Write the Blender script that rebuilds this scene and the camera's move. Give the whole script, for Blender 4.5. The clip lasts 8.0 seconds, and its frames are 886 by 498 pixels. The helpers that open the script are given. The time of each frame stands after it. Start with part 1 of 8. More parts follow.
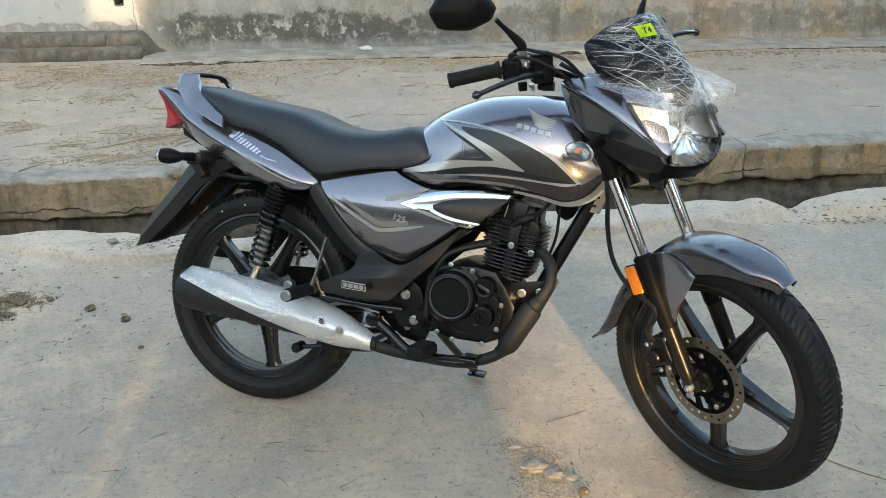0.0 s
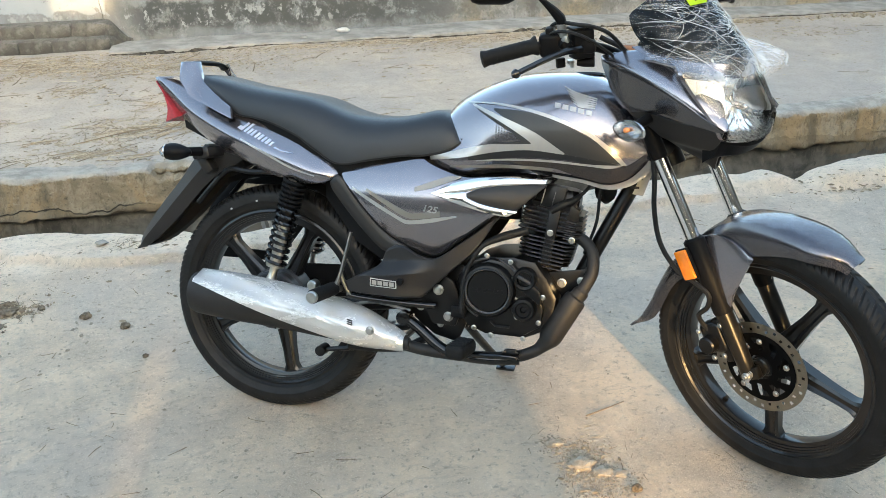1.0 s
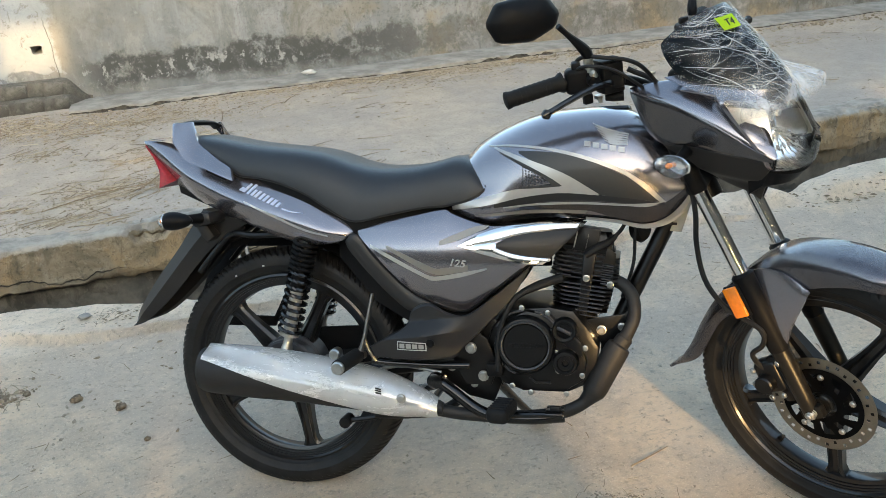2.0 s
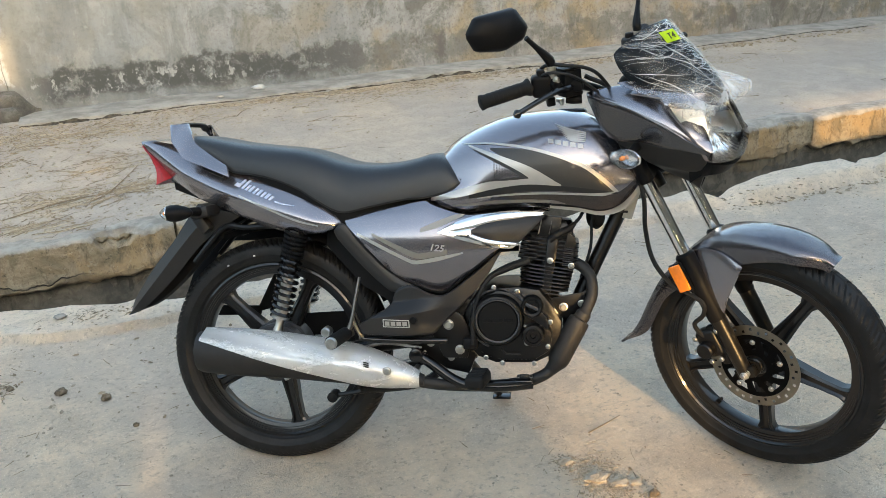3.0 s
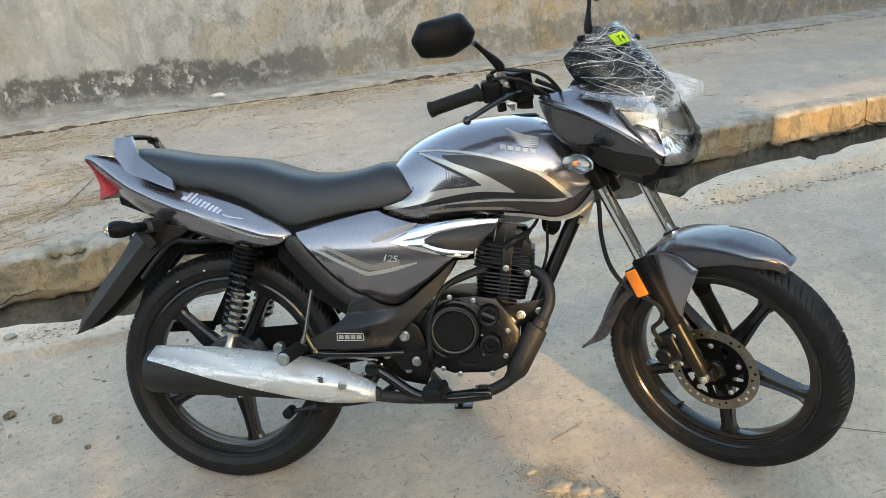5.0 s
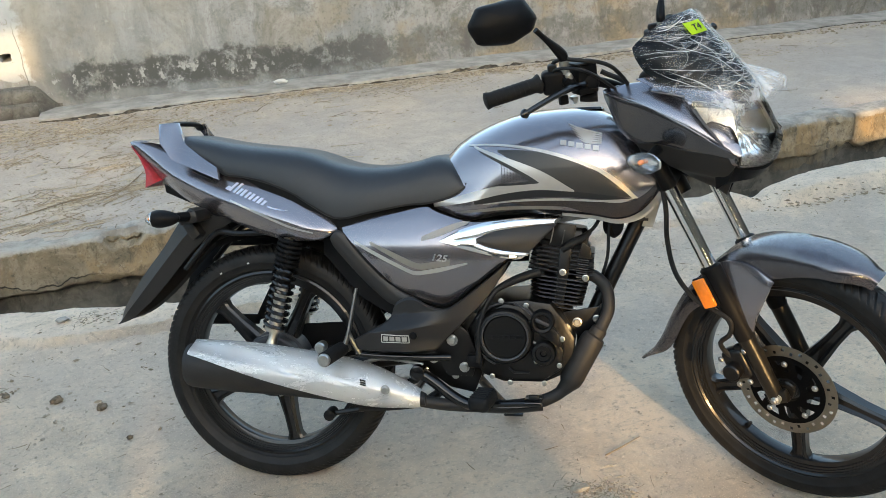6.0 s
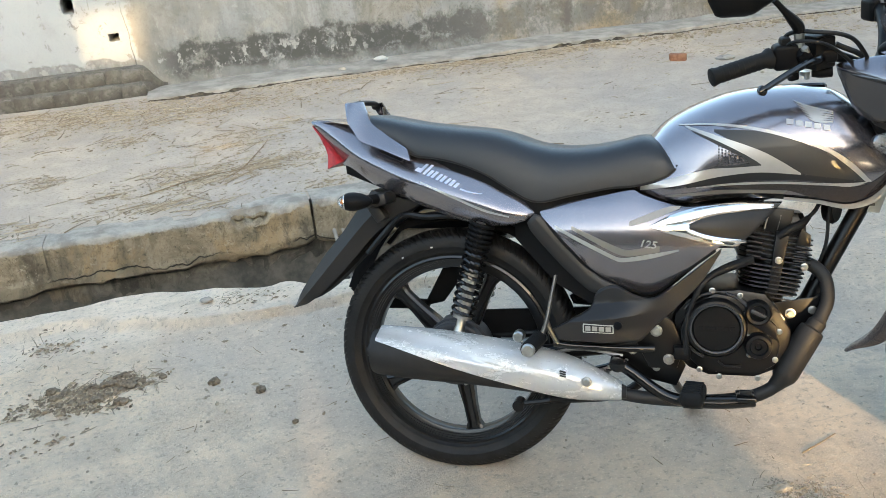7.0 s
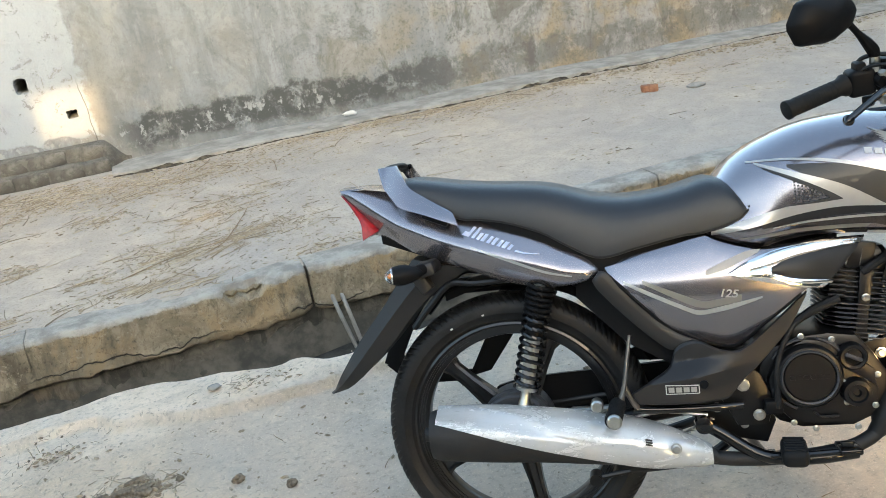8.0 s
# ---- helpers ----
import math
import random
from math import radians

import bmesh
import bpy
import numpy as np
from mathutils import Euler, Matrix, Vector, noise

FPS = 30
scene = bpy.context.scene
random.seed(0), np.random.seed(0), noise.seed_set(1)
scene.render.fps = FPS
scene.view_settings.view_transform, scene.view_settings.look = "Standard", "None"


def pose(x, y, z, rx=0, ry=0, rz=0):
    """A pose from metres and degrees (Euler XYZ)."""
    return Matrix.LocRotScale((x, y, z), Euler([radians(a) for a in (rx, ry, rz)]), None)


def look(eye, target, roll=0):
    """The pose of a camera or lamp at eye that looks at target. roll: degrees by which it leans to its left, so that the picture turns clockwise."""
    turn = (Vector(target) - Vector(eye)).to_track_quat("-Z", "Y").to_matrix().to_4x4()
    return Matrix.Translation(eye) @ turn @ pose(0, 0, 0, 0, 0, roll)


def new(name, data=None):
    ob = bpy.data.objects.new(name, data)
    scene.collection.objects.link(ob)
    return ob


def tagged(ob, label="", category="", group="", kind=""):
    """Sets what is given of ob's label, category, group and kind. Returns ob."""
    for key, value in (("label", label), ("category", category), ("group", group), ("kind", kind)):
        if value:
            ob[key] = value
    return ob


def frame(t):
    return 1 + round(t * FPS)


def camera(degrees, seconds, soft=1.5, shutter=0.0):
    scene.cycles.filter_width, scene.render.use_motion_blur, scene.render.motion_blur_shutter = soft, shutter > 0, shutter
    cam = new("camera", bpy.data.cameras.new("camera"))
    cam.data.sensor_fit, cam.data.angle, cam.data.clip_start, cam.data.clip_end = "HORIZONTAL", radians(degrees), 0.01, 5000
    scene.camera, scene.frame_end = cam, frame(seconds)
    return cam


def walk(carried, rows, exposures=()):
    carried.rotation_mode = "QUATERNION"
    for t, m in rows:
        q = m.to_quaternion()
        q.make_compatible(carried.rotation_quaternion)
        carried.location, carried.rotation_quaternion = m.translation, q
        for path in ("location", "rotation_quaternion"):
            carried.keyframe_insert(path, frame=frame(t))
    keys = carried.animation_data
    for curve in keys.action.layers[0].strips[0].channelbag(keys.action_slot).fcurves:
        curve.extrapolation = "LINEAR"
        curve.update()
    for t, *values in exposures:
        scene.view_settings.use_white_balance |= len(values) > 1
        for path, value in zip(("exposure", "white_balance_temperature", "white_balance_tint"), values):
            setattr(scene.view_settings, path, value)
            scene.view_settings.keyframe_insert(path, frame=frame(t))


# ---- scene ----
cam = camera(56.4, 8.0, soft=0.6)
PATH = [
    (0.0, 1.2138, -1.8584, 1.3241, 68.28, -0.36, 19.22),
    (0.2, 1.1711, -1.8637, 1.3214, 68.28, -0.34, 18.47),
    (0.5, 1.1054, -1.8633, 1.3109, 67.89, -0.03, 17.57),
    (1.0, 1.0176, -1.7826, 1.3001, 66.94, 1.06, 16.21),
    (1.2, 0.9705, -1.7384, 1.3103, 67.34, 1.88, 15.64),
    (1.5, 0.8999, -1.6870, 1.3301, 68.65, 3.43, 15.05),
    (1.8, 0.8543, -1.6506, 1.3093, 68.92, 4.14, 14.07),
    (2.0, 0.8395, -1.6759, 1.3102, 68.79, 4.23, 12.25),
    (2.2, 0.8247, -1.7239, 1.3198, 68.66, 4.20, 9.72),
    (2.45, 0.8110, -1.7850, 1.3210, 68.95, 3.95, 8.15),
    (3.3, 0.7655, -1.9818, 1.3221, 70.10, 2.97, 7.60),
    (3.5, 0.7694, -1.9942, 1.3214, 70.12, 2.76, 7.38),
    (4.0, 0.7784, -1.9819, 1.3135, 69.93, 2.25, 6.47),
    (4.5, 0.7921, -1.9339, 1.3204, 69.92, 3.39, 5.64),
    (4.7, 0.8015, -1.9132, 1.3205, 69.89, 3.84, 5.40),
    (5.55, 0.8310, -1.8090, 1.3125, 70.02, 3.75, 5.75),
    (5.8, 0.8321, -1.7801, 1.3077, 69.93, 3.63, 7.56),
    (6.0, 0.8209, -1.7590, 1.3003, 69.51, 3.66, 10.02),
    (6.2, 0.7904, -1.7411, 1.2973, 68.74, 3.67, 12.23),
    (6.5, 0.6839, -1.7327, 1.3095, 68.18, 3.79, 13.97),
    (6.8, 0.5550, -1.7346, 1.3142, 68.19, 4.16, 14.08),
    (7.0, 0.4838, -1.7398, 1.3101, 68.21, 4.73, 13.88),
    (7.2, 0.4367, -1.7371, 1.3116, 68.20, 5.52, 13.55),
    (7.5, 0.3712, -1.7214, 1.3159, 68.17, 6.35, 13.25),
    (7.8, 0.2914, -1.6611, 1.3193, 69.11, 7.01, 11.88),
    (8.0, 0.2413, -1.6180, 1.3291, 70.72, 8.57, 9.23),
]
walk(cam, [(t, pose(x, y, z, rx, ry, rz)) for t, x, y, z, rx, ry, rz in PATH], [(0.0, 2.69, 7030, 5), (0.6, 2.73, 7030, 5), (1.0, 3.05, 7050, 5), (1.4, 2.69, 7080, 5), (2.2, 2.73, 7200, 6), (3.5, 2.85, 7380, 7), (4.5, 2.87, 7330, 6), (5.8, 2.75, 7180, 6), (6.6, 2.95, 7000, 6), (7.2, 2.99, 7000, 6), (8.0, 2.95, 7000, 6)])

# ---- world, sun ----
world = bpy.data.worlds.new("sky")
scene.world = world
world.use_nodes = True
wn, wl = world.node_tree.nodes, world.node_tree.links
sky = wn.new("ShaderNodeTexSky")
sky.sky_type = "NISHITA"
sky.sun_disc = False
SUN_EL, SUN_AZ = 11.0, -65.0          # degrees; azimuth of the sun in the plan, from +x
sky.sun_elevation = radians(SUN_EL)
sky.sun_rotation = radians(90 - SUN_AZ)
sky.air_density, sky.dust_density, sky.ozone_density = 1.0, 2.0, 1.0
wn["Background"].inputs["Strength"].default_value = 0.15
wl.new(sky.outputs["Color"], wn["Background"].inputs["Color"])
sun = new("sun", bpy.data.lights.new("sun", "SUN"))
sun.data.energy, sun.data.angle, sun.data.color = 0.9, radians(0.55), (1.0, 0.66, 0.33)
az, el = radians(SUN_AZ), radians(SUN_EL)
sun.matrix_world = look((math.cos(az) * math.cos(el) * 30, math.sin(az) * math.cos(el) * 30, math.sin(el) * 30), (0, 0, 0))

# ---- materials ----
def mat(name, color, rough=0.5, metal=0.0, coat=0.0, vary=0.0, scale=20.0, bump=0.0, bump_scale=60.0, rough_vary=0.0, transmission=0.0, ior=1.45, alpha=1.0, spec=0.5):
    """A surface with colour and gloss that vary at two scales, and fine relief."""
    m = bpy.data.materials.new(name)
    m.use_nodes = True
    n, l = m.node_tree.nodes, m.node_tree.links
    b = n["Principled BSDF"]
    b.inputs["Base Color"].default_value = (*color, 1)
    b.inputs["Roughness"].default_value, b.inputs["Metallic"].default_value = rough, metal
    b.inputs["Coat Weight"].default_value, b.inputs["Coat Roughness"].default_value = coat, 0.035
    b.inputs["Transmission Weight"].default_value, b.inputs["IOR"].default_value = transmission, ior
    b.inputs["Alpha"].default_value, b.inputs["Specular IOR Level"].default_value = alpha, spec
    co = n.new("ShaderNodeTexCoord")
    if vary or rough_vary:
        a, c = n.new("ShaderNodeTexNoise"), n.new("ShaderNodeTexNoise")
        a.inputs["Scale"].default_value, a.inputs["Detail"].default_value = scale, 6
        c.inputs["Scale"].default_value, c.inputs["Detail"].default_value = scale * 9, 4
        add = n.new("ShaderNodeMath")
        add.operation = "MULTIPLY_ADD"
        add.inputs[1].default_value = 0.5
        for t in (a, c):
            l.new(co.outputs["Object"], t.inputs["Vector"])
        l.new(c.outputs["Fac"], add.inputs[0])
        l.new(a.outputs["Fac"], add.inputs[2])
        if vary:
            r = n.new("ShaderNodeMapRange")
            r.inputs["From Min"].default_value, r.inputs["From Max"].default_value = 0.45, 1.05
            r.inputs["To Min"].default_value, r.inputs["To Max"].default_value = 1 - vary, 1 + vary
            mul = n.new("ShaderNodeMix")
            mul.data_type, mul.blend_type = "RGBA", "MULTIPLY"
            mul.inputs["Factor"].default_value = 1
            mul.inputs["A"].default_value = (*color, 1)
            l.new(add.outputs[0], r.inputs["Value"])
            l.new(r.outputs["Result"], mul.inputs["B"])
            l.new(mul.outputs["Result"], b.inputs["Base Color"])
        if rough_vary:
            r = n.new("ShaderNodeMapRange")
            r.inputs["From Min"].default_value, r.inputs["From Max"].default_value = 0.45, 1.05
            r.inputs["To Min"].default_value, r.inputs["To Max"].default_value = max(0.02, rough - rough_vary), rough + rough_vary
            l.new(add.outputs[0], r.inputs["Value"])
            l.new(r.outputs["Result"], b.inputs["Roughness"])
    if bump:
        t, u = n.new("ShaderNodeTexNoise"), n.new("ShaderNodeBump")
        t.inputs["Scale"].default_value, t.inputs["Detail"].default_value = bump_scale, 5
        u.inputs["Strength"].default_value, u.inputs["Distance"].default_value = bump, 0.01
        l.new(co.outputs["Object"], t.inputs["Vector"])
        l.new(t.outputs["Fac"], u.inputs["Height"])
        l.new(u.outputs["Normal"], b.inputs["Normal"])
    return m


class Nodes:
    """Short hand to build a node material."""

    def __init__(self, name):
        self.m = bpy.data.materials.new(name)
        self.m.use_nodes = True
        self.n, self.l = self.m.node_tree.nodes, self.m.node_tree.links
        self.b = self.n["Principled BSDF"]
        self.co = self.n.new("ShaderNodeTexCoord").outputs["Object"]

    def link(self, a, b):
        self.l.new(a, b)

    def noise(self, scale, detail=6, rough=0.55, stretch=None, distortion=0.0):
        t = self.n.new("ShaderNodeTexNoise")
        t.inputs["Scale"].default_value, t.inputs["Detail"].default_value = scale, detail
        t.inputs["Roughness"].default_value, t.inputs["Distortion"].default_value = rough, distortion
        if stretch:
            p = self.n.new("ShaderNodeMapping")
            p.inputs["Scale"].default_value = stretch
            self.link(self.co, p.inputs["Vector"])
            self.link(p.outputs[0], t.inputs["Vector"])
        else:
            self.link(self.co, t.inputs["Vector"])
        return t.outputs["Fac"]

    def step(self, value, lo, hi, a=0.0, b=1.0):
        r = self.n.new("ShaderNodeMapRange")
        r.interpolation_type = "SMOOTHSTEP"
        for k, v in (("From Min", lo), ("From Max", hi), ("To Min", a), ("To Max", b)):
            r.inputs[k].default_value = v
        self.link(value, r.inputs["Value"])
        return r.outputs["Result"]

    def math(self, op, a, b):
        t = self.n.new("ShaderNodeMath")
        t.operation = op
        for i, v in enumerate((a, b)):
            if isinstance(v, (int, float)):
                t.inputs[i].default_value = v
            else:
                self.link(v, t.inputs[i])
        return t.outputs[0]

    def mix(self, fac, a, b, blend="MIX"):
        t = self.n.new("ShaderNodeMix")
        t.data_type, t.blend_type = "RGBA", blend
        for k, v in (("Factor", fac), ("A", a), ("B", b)):
            if isinstance(v, tuple):
                t.inputs[k].default_value = (*v, 1)
            elif isinstance(v, (int, float)):
                t.inputs[k].default_value = v
            else:
                self.link(v, t.inputs[k])
        return t.outputs["Result"]

    def axis(self, k):
        s = self.n.new("ShaderNodeSeparateXYZ")
        self.link(self.co, s.inputs[0])
        return s.outputs[k]

    def bump(self, height, strength, distance, normal=None):
        t = self.n.new("ShaderNodeBump")
        t.inputs["Strength"].default_value, t.inputs["Distance"].default_value = strength, distance
        self.link(height, t.inputs["Height"])
        if normal:
            self.link(normal, t.inputs["Normal"])
        return t.outputs["Normal"]

    def done(self, color, rough=0.9, normal=None):
        self.link(color, self.b.inputs["Base Color"])
        if isinstance(rough, (int, float)):
            self.b.inputs["Roughness"].default_value = rough
        else:
            self.link(rough, self.b.inputs["Roughness"])
        if normal:
            self.link(normal, self.b.inputs["Normal"])
        return self.m


def ground_material():
    k = Nodes("dusty_concrete")
    big, mid, fine, grit = k.noise(0.8, 6, 0.6), k.noise(5, 9, 0.68, distortion=0.5), k.noise(60, 7, 0.72), k.noise(260, 4, 0.7)
    # bare grey cement under drifts of beige dust
    c = k.mix(k.step(big, 0.44, 0.6), (0.480, 0.440, 0.388), (0.610, 0.521, 0.410))
    c = k.mix(k.step(mid, 0.36, 0.66), k.mix(0.42, c, (0.328, 0.298, 0.258)), c)
    c = k.mix(k.step(k.noise(2.1, 7, 0.66, distortion=0.8), 0.5, 0.66, 0.0, 0.5), c, (0.343, 0.310, 0.264))
    c = k.mix(k.step(k.noise(1.5, 7, 0.66, distortion=1.0), 0.53, 0.66, 0.0, 0.55), c, (0.660, 0.559, 0.435))
    c = k.mix(k.step(k.noise(13, 8, 0.75, distortion=0.8), 0.5, 0.72, 0.0, 0.5), c, (0.693, 0.622, 0.524))
    # worn pale cement along the broken edge
    edge = k.math("ADD", k.axis("Y"), k.math("MULTIPLY", k.math("SUBTRACT", mid, 0.5), 0.22))
    c = k.mix(k.step(edge, 1.02, 1.14, 0.0, 0.75), c, k.mix(k.step(k.noise(11, 8, 0.7), 0.36, 0.64), (0.57, 0.525, 0.455), (0.70, 0.645, 0.565)))
    c = k.mix(k.step(fine, 0.33, 0.49, 0.7, 0.0), c, (0.27, 0.241, 0.2))
    c = k.mix(k.step(grit, 0.56, 0.68, 0.0, 0.6), c, (0.82, 0.775, 0.68))
    pits = k.step(k.noise(34, 5, 0.6), 0.68, 0.74, 0.0, 0.55)
    c = k.mix(pits, c, (0.229, 0.199, 0.159))
    # thin dragged scratches
    lines = k.step(k.math("ABSOLUTE", k.math("SUBTRACT", k.noise(4, 3, 0.5, (1.0, 9.0, 1.0), 1.2), 0.5), 0), 0.0, 0.006, 1.0, 0.0)
    lines = k.math("MULTIPLY", lines, k.step(k.noise(1.9, 4), 0.5, 0.62))
    c = k.mix(k.math("MULTIPLY", lines, 0.4), c, (0.259, 0.230, 0.188))
    scuff = k.step(k.noise(16, 8, 0.74, (1.0, 2.6, 1.0), 0.6), 0.52, 0.66, 0.0, 0.4)
    c = k.mix(scuff, c, (0.33, 0.30, 0.255))
    c = k.mix(1.0, c, (1.30, 1.215, 1.13), "MULTIPLY")
    h = k.math("SUBTRACT", fine, k.math("ADD", k.math("MULTIPLY", pits, 0.5), k.math("MULTIPLY", lines, 0.2)))
    n1 = k.bump(k.math("ADD", mid, k.math("MULTIPLY", k.noise(18, 8, 0.72), 0.7)), 0.9, 0.026)
    return k.done(c, k.step(mid, 0.3, 0.7, 0.8, 0.97), k.bump(grit, 0.9, 0.005, k.bump(h, 1.0, 0.015, n1)))


def platform_material():
    k = Nodes("trodden_dust")
    big, mid, fine, grit = k.noise(1.1, 7, 0.6), k.noise(6, 9, 0.68, distortion=0.7), k.noise(70, 6, 0.72), k.noise(240, 4, 0.7)
    c = k.mix(k.step(big, 0.42, 0.62), (0.362, 0.338, 0.305), (0.436, 0.389, 0.324))
    c = k.mix(k.step(mid, 0.36, 0.66), k.mix(0.4, c, (0.239, 0.223, 0.196)), c)
    # broken chaff lies thicker towards the wall
    near = k.step(k.axis("Y"), 3.0, 4.3, 0.15, 1.0)
    chaff = k.math("MULTIPLY", near, k.step(k.noise(30, 7, 0.75, (0.35, 2.2, 1), 0.4), 0.5, 0.62))
    chaff = k.math("MULTIPLY", chaff, k.step(k.noise(1.6, 5, 0.6), 0.42, 0.6))
    c = k.mix(k.math("MULTIPLY", chaff, 0.42), c, (0.413, 0.334, 0.217))
    c = k.mix(k.step(fine, 0.32, 0.5, 0.65, 0.0), c, (0.19, 0.172, 0.147))
    c = k.mix(k.step(grit, 0.58, 0.7, 0.0, 0.6), c, (0.56, 0.528, 0.475))
    c = k.mix(1.0, c, (1.03, 0.985, 0.95), "MULTIPLY")
    n1 = k.bump(mid, 0.6, 0.025)
    return k.done(c, 0.95, k.bump(grit, 0.3, 0.002, k.bump(k.math("ADD", fine, chaff), 0.55, 0.005, n1)))


def wall_material():
    k = Nodes("weathered_plaster")
    x, z = k.axis("X"), k.axis("Z")
    big, mid, fine = k.noise(1.1, 8, 0.62), k.noise(5, 9, 0.7, distortion=0.2), k.noise(40, 7, 0.75)
    runs = k.noise(6, 7, 0.65, (1.0, 1.0, 0.2))
    c = k.mix(k.step(big, 0.38, 0.62), (0.212, 0.212, 0.206), (0.275, 0.274, 0.265))
    c = k.mix(k.step(runs, 0.44, 0.6, 0.0, 0.6), c, (0.318, 0.318, 0.31))
    c = k.mix(k.step(k.noise(13, 6, 0.6, (1.0, 1.0, 0.1)), 0.52, 0.66, 0.0, 0.35), c, (0.18, 0.181, 0.176))
    c = k.mix(k.step(k.noise(1.4, 5, 0.6, (1.0, 1.0, 0.8)), 0.52, 0.64, 0.0, 0.4), c, (0.31, 0.285, 0.245))
    c = k.mix(k.step(mid, 0.54, 0.68, 0.0, 0.35), c, (0.168, 0.165, 0.155))
    # pale flakes where the top coat still clings
    c = k.mix(k.step(k.noise(9, 8, 0.72, (1.3, 1, 0.7), 0.5), 0.58, 0.64, 0.0, 0.45), c, (0.35, 0.348, 0.337))
    # damp blotches and worn ones, stronger away from the whitewash
    far = k.step(x, -0.2, 1.6, 0.35, 1.0)
    c = k.mix(k.math("MULTIPLY", far, k.step(k.noise(2.6, 9, 0.72, (1.0, 1.0, 0.75), 1.0), 0.5, 0.62, 0.0, 0.7)), c, (0.095, 0.09, 0.078))
    c = k.mix(k.step(k.noise(3.4, 9, 0.7, (1.1, 1.0, 0.6), 0.8), 0.56, 0.64, 0.0, 0.5), c, (0.35, 0.338, 0.305))
    # ochre weathering along the wall
    ochre = k.math("MULTIPLY", k.step(k.noise(1.7, 6, 0.6), 0.48, 0.62), k.step(x, 0.6, 2.2, 0.22, 0.8))
    c = k.mix(k.math("MULTIPLY", ochre, k.step(z, 1.15, 0.8, 0.5, 1.0)), c, (0.28, 0.222, 0.138))
    # mould that has climbed from the foot
    foot = k.step(k.math("ADD", z, k.math("MULTIPLY", k.math("SUBTRACT", k.noise(3.0, 9, 0.7), 0.5), 0.5)), 0.585, 0.645, 1.0, 0.0)
    mould = k.math("MULTIPLY", foot, k.step(k.noise(7, 9, 0.74, None, 0.25), 0.36, 0.52))
    thick = k.math("MULTIPLY", k.step(x, -0.9, -0.6), k.step(x, 1.0, 2.2, 1.0, 0.55))
    thick = k.math("MULTIPLY", thick, k.step(k.math("ADD", z, k.math("MULTIPLY", k.math("SUBTRACT", mid, 0.5), 0.2)), 0.36, 0.44, 0.35, 1.0))
    c = k.mix(k.math("MULTIPLY", k.math("MULTIPLY", mould, thick), 1.0), c, (0.078, 0.077, 0.069))
    # flaked patches of old whitewash near the foot
    band = k.math("MULTIPLY", k.step(k.math("ABSOLUTE", k.math("SUBTRACT", z, 0.50), 0), 0.05, 0.1, 1.0, 0.0), k.step(x, 0.6, 1.0, 1.0, 0.0))
    flake = k.math("MULTIPLY", band, k.step(k.noise(11, 7, 0.66, (1.2, 1, 0.9), 0.15), 0.55, 0.6))
    c = k.mix(flake, c, (0.339, 0.329, 0.303))
    c = k.mix(k.math("MULTIPLY", k.step(x, -0.4, 1.6, 0.35, 1.0), k.step(k.noise(17, 9, 0.76, None, 0.5), 0.5, 0.64, 0.0, 0.5)), c, (0.1, 0.094, 0.08))
    c = k.mix(k.math("MULTIPLY", k.step(x, -0.4, 1.6, 0.3, 1.0), k.step(fine, 0.52, 0.66, 0.0, 0.55)), c, (0.1, 0.094, 0.08))
    # whitewashed stretch, peeling
    edge = k.math("ADD", x, k.math("MULTIPLY", k.math("SUBTRACT", mid, 0.5), 0.22))
    low = k.math("ADD", z, k.math("MULTIPLY", k.math("SUBTRACT", k.noise(4, 5), 0.5), 0.35))
    white = k.math("MULTIPLY", k.step(edge, -0.95, -0.91, 1.0, 0.0), k.step(low, 0.56, 0.58))
    white = k.math("MULTIPLY", white, k.step(k.noise(3.5, 9, 0.78), 0.385, 0.4))
    white = k.math("MULTIPLY", white, k.step(k.noise(9, 9, 0.78, None, 0.6), 0.585, 0.605, 1.0, 0.12))
    wc = k.mix(k.step(mid, 0.46, 0.72, 0.0, 0.6), (0.385, 0.39, 0.385), (0.315, 0.315, 0.305))
    wc = k.mix(k.step(fine, 0.6, 0.72, 0.0, 0.35), wc, (0.3, 0.29, 0.265))
    c = k.mix(white, c, wc)
    # a hair crack beside the whitewash
    crack = k.math("ABSOLUTE", k.math("ADD", k.math("ADD", x, 0.955), k.math("ADD", k.math("MULTIPLY", k.math("SUBTRACT", z, 0.6), 0.06), k.math("MULTIPLY", k.math("SUBTRACT", k.noise(6, 5, 0.6), 0.5), 0.06))), 0)
    line = k.math("MULTIPLY", k.step(crack, 0.001, 0.0045, 0.6, 0.0), k.step(z, 0.84, 0.98, 1.0, 0.0))
    c = k.mix(line, c, (0.066, 0.061, 0.052))
    c = k.mix(1.0, c, k.mix(k.step(x, 0.8, 4.6), (0.845, 0.92, 1.01), (1.04, 1.02, 0.99)), "MULTIPLY")
    n1 = k.bump(k.math("SUBTRACT", k.math("ADD", mid, k.math("MULTIPLY", white, 0.25)), line), 0.6, 0.02)
    return k.done(c, 0.93, k.bump(fine, 0.5, 0.005, n1))


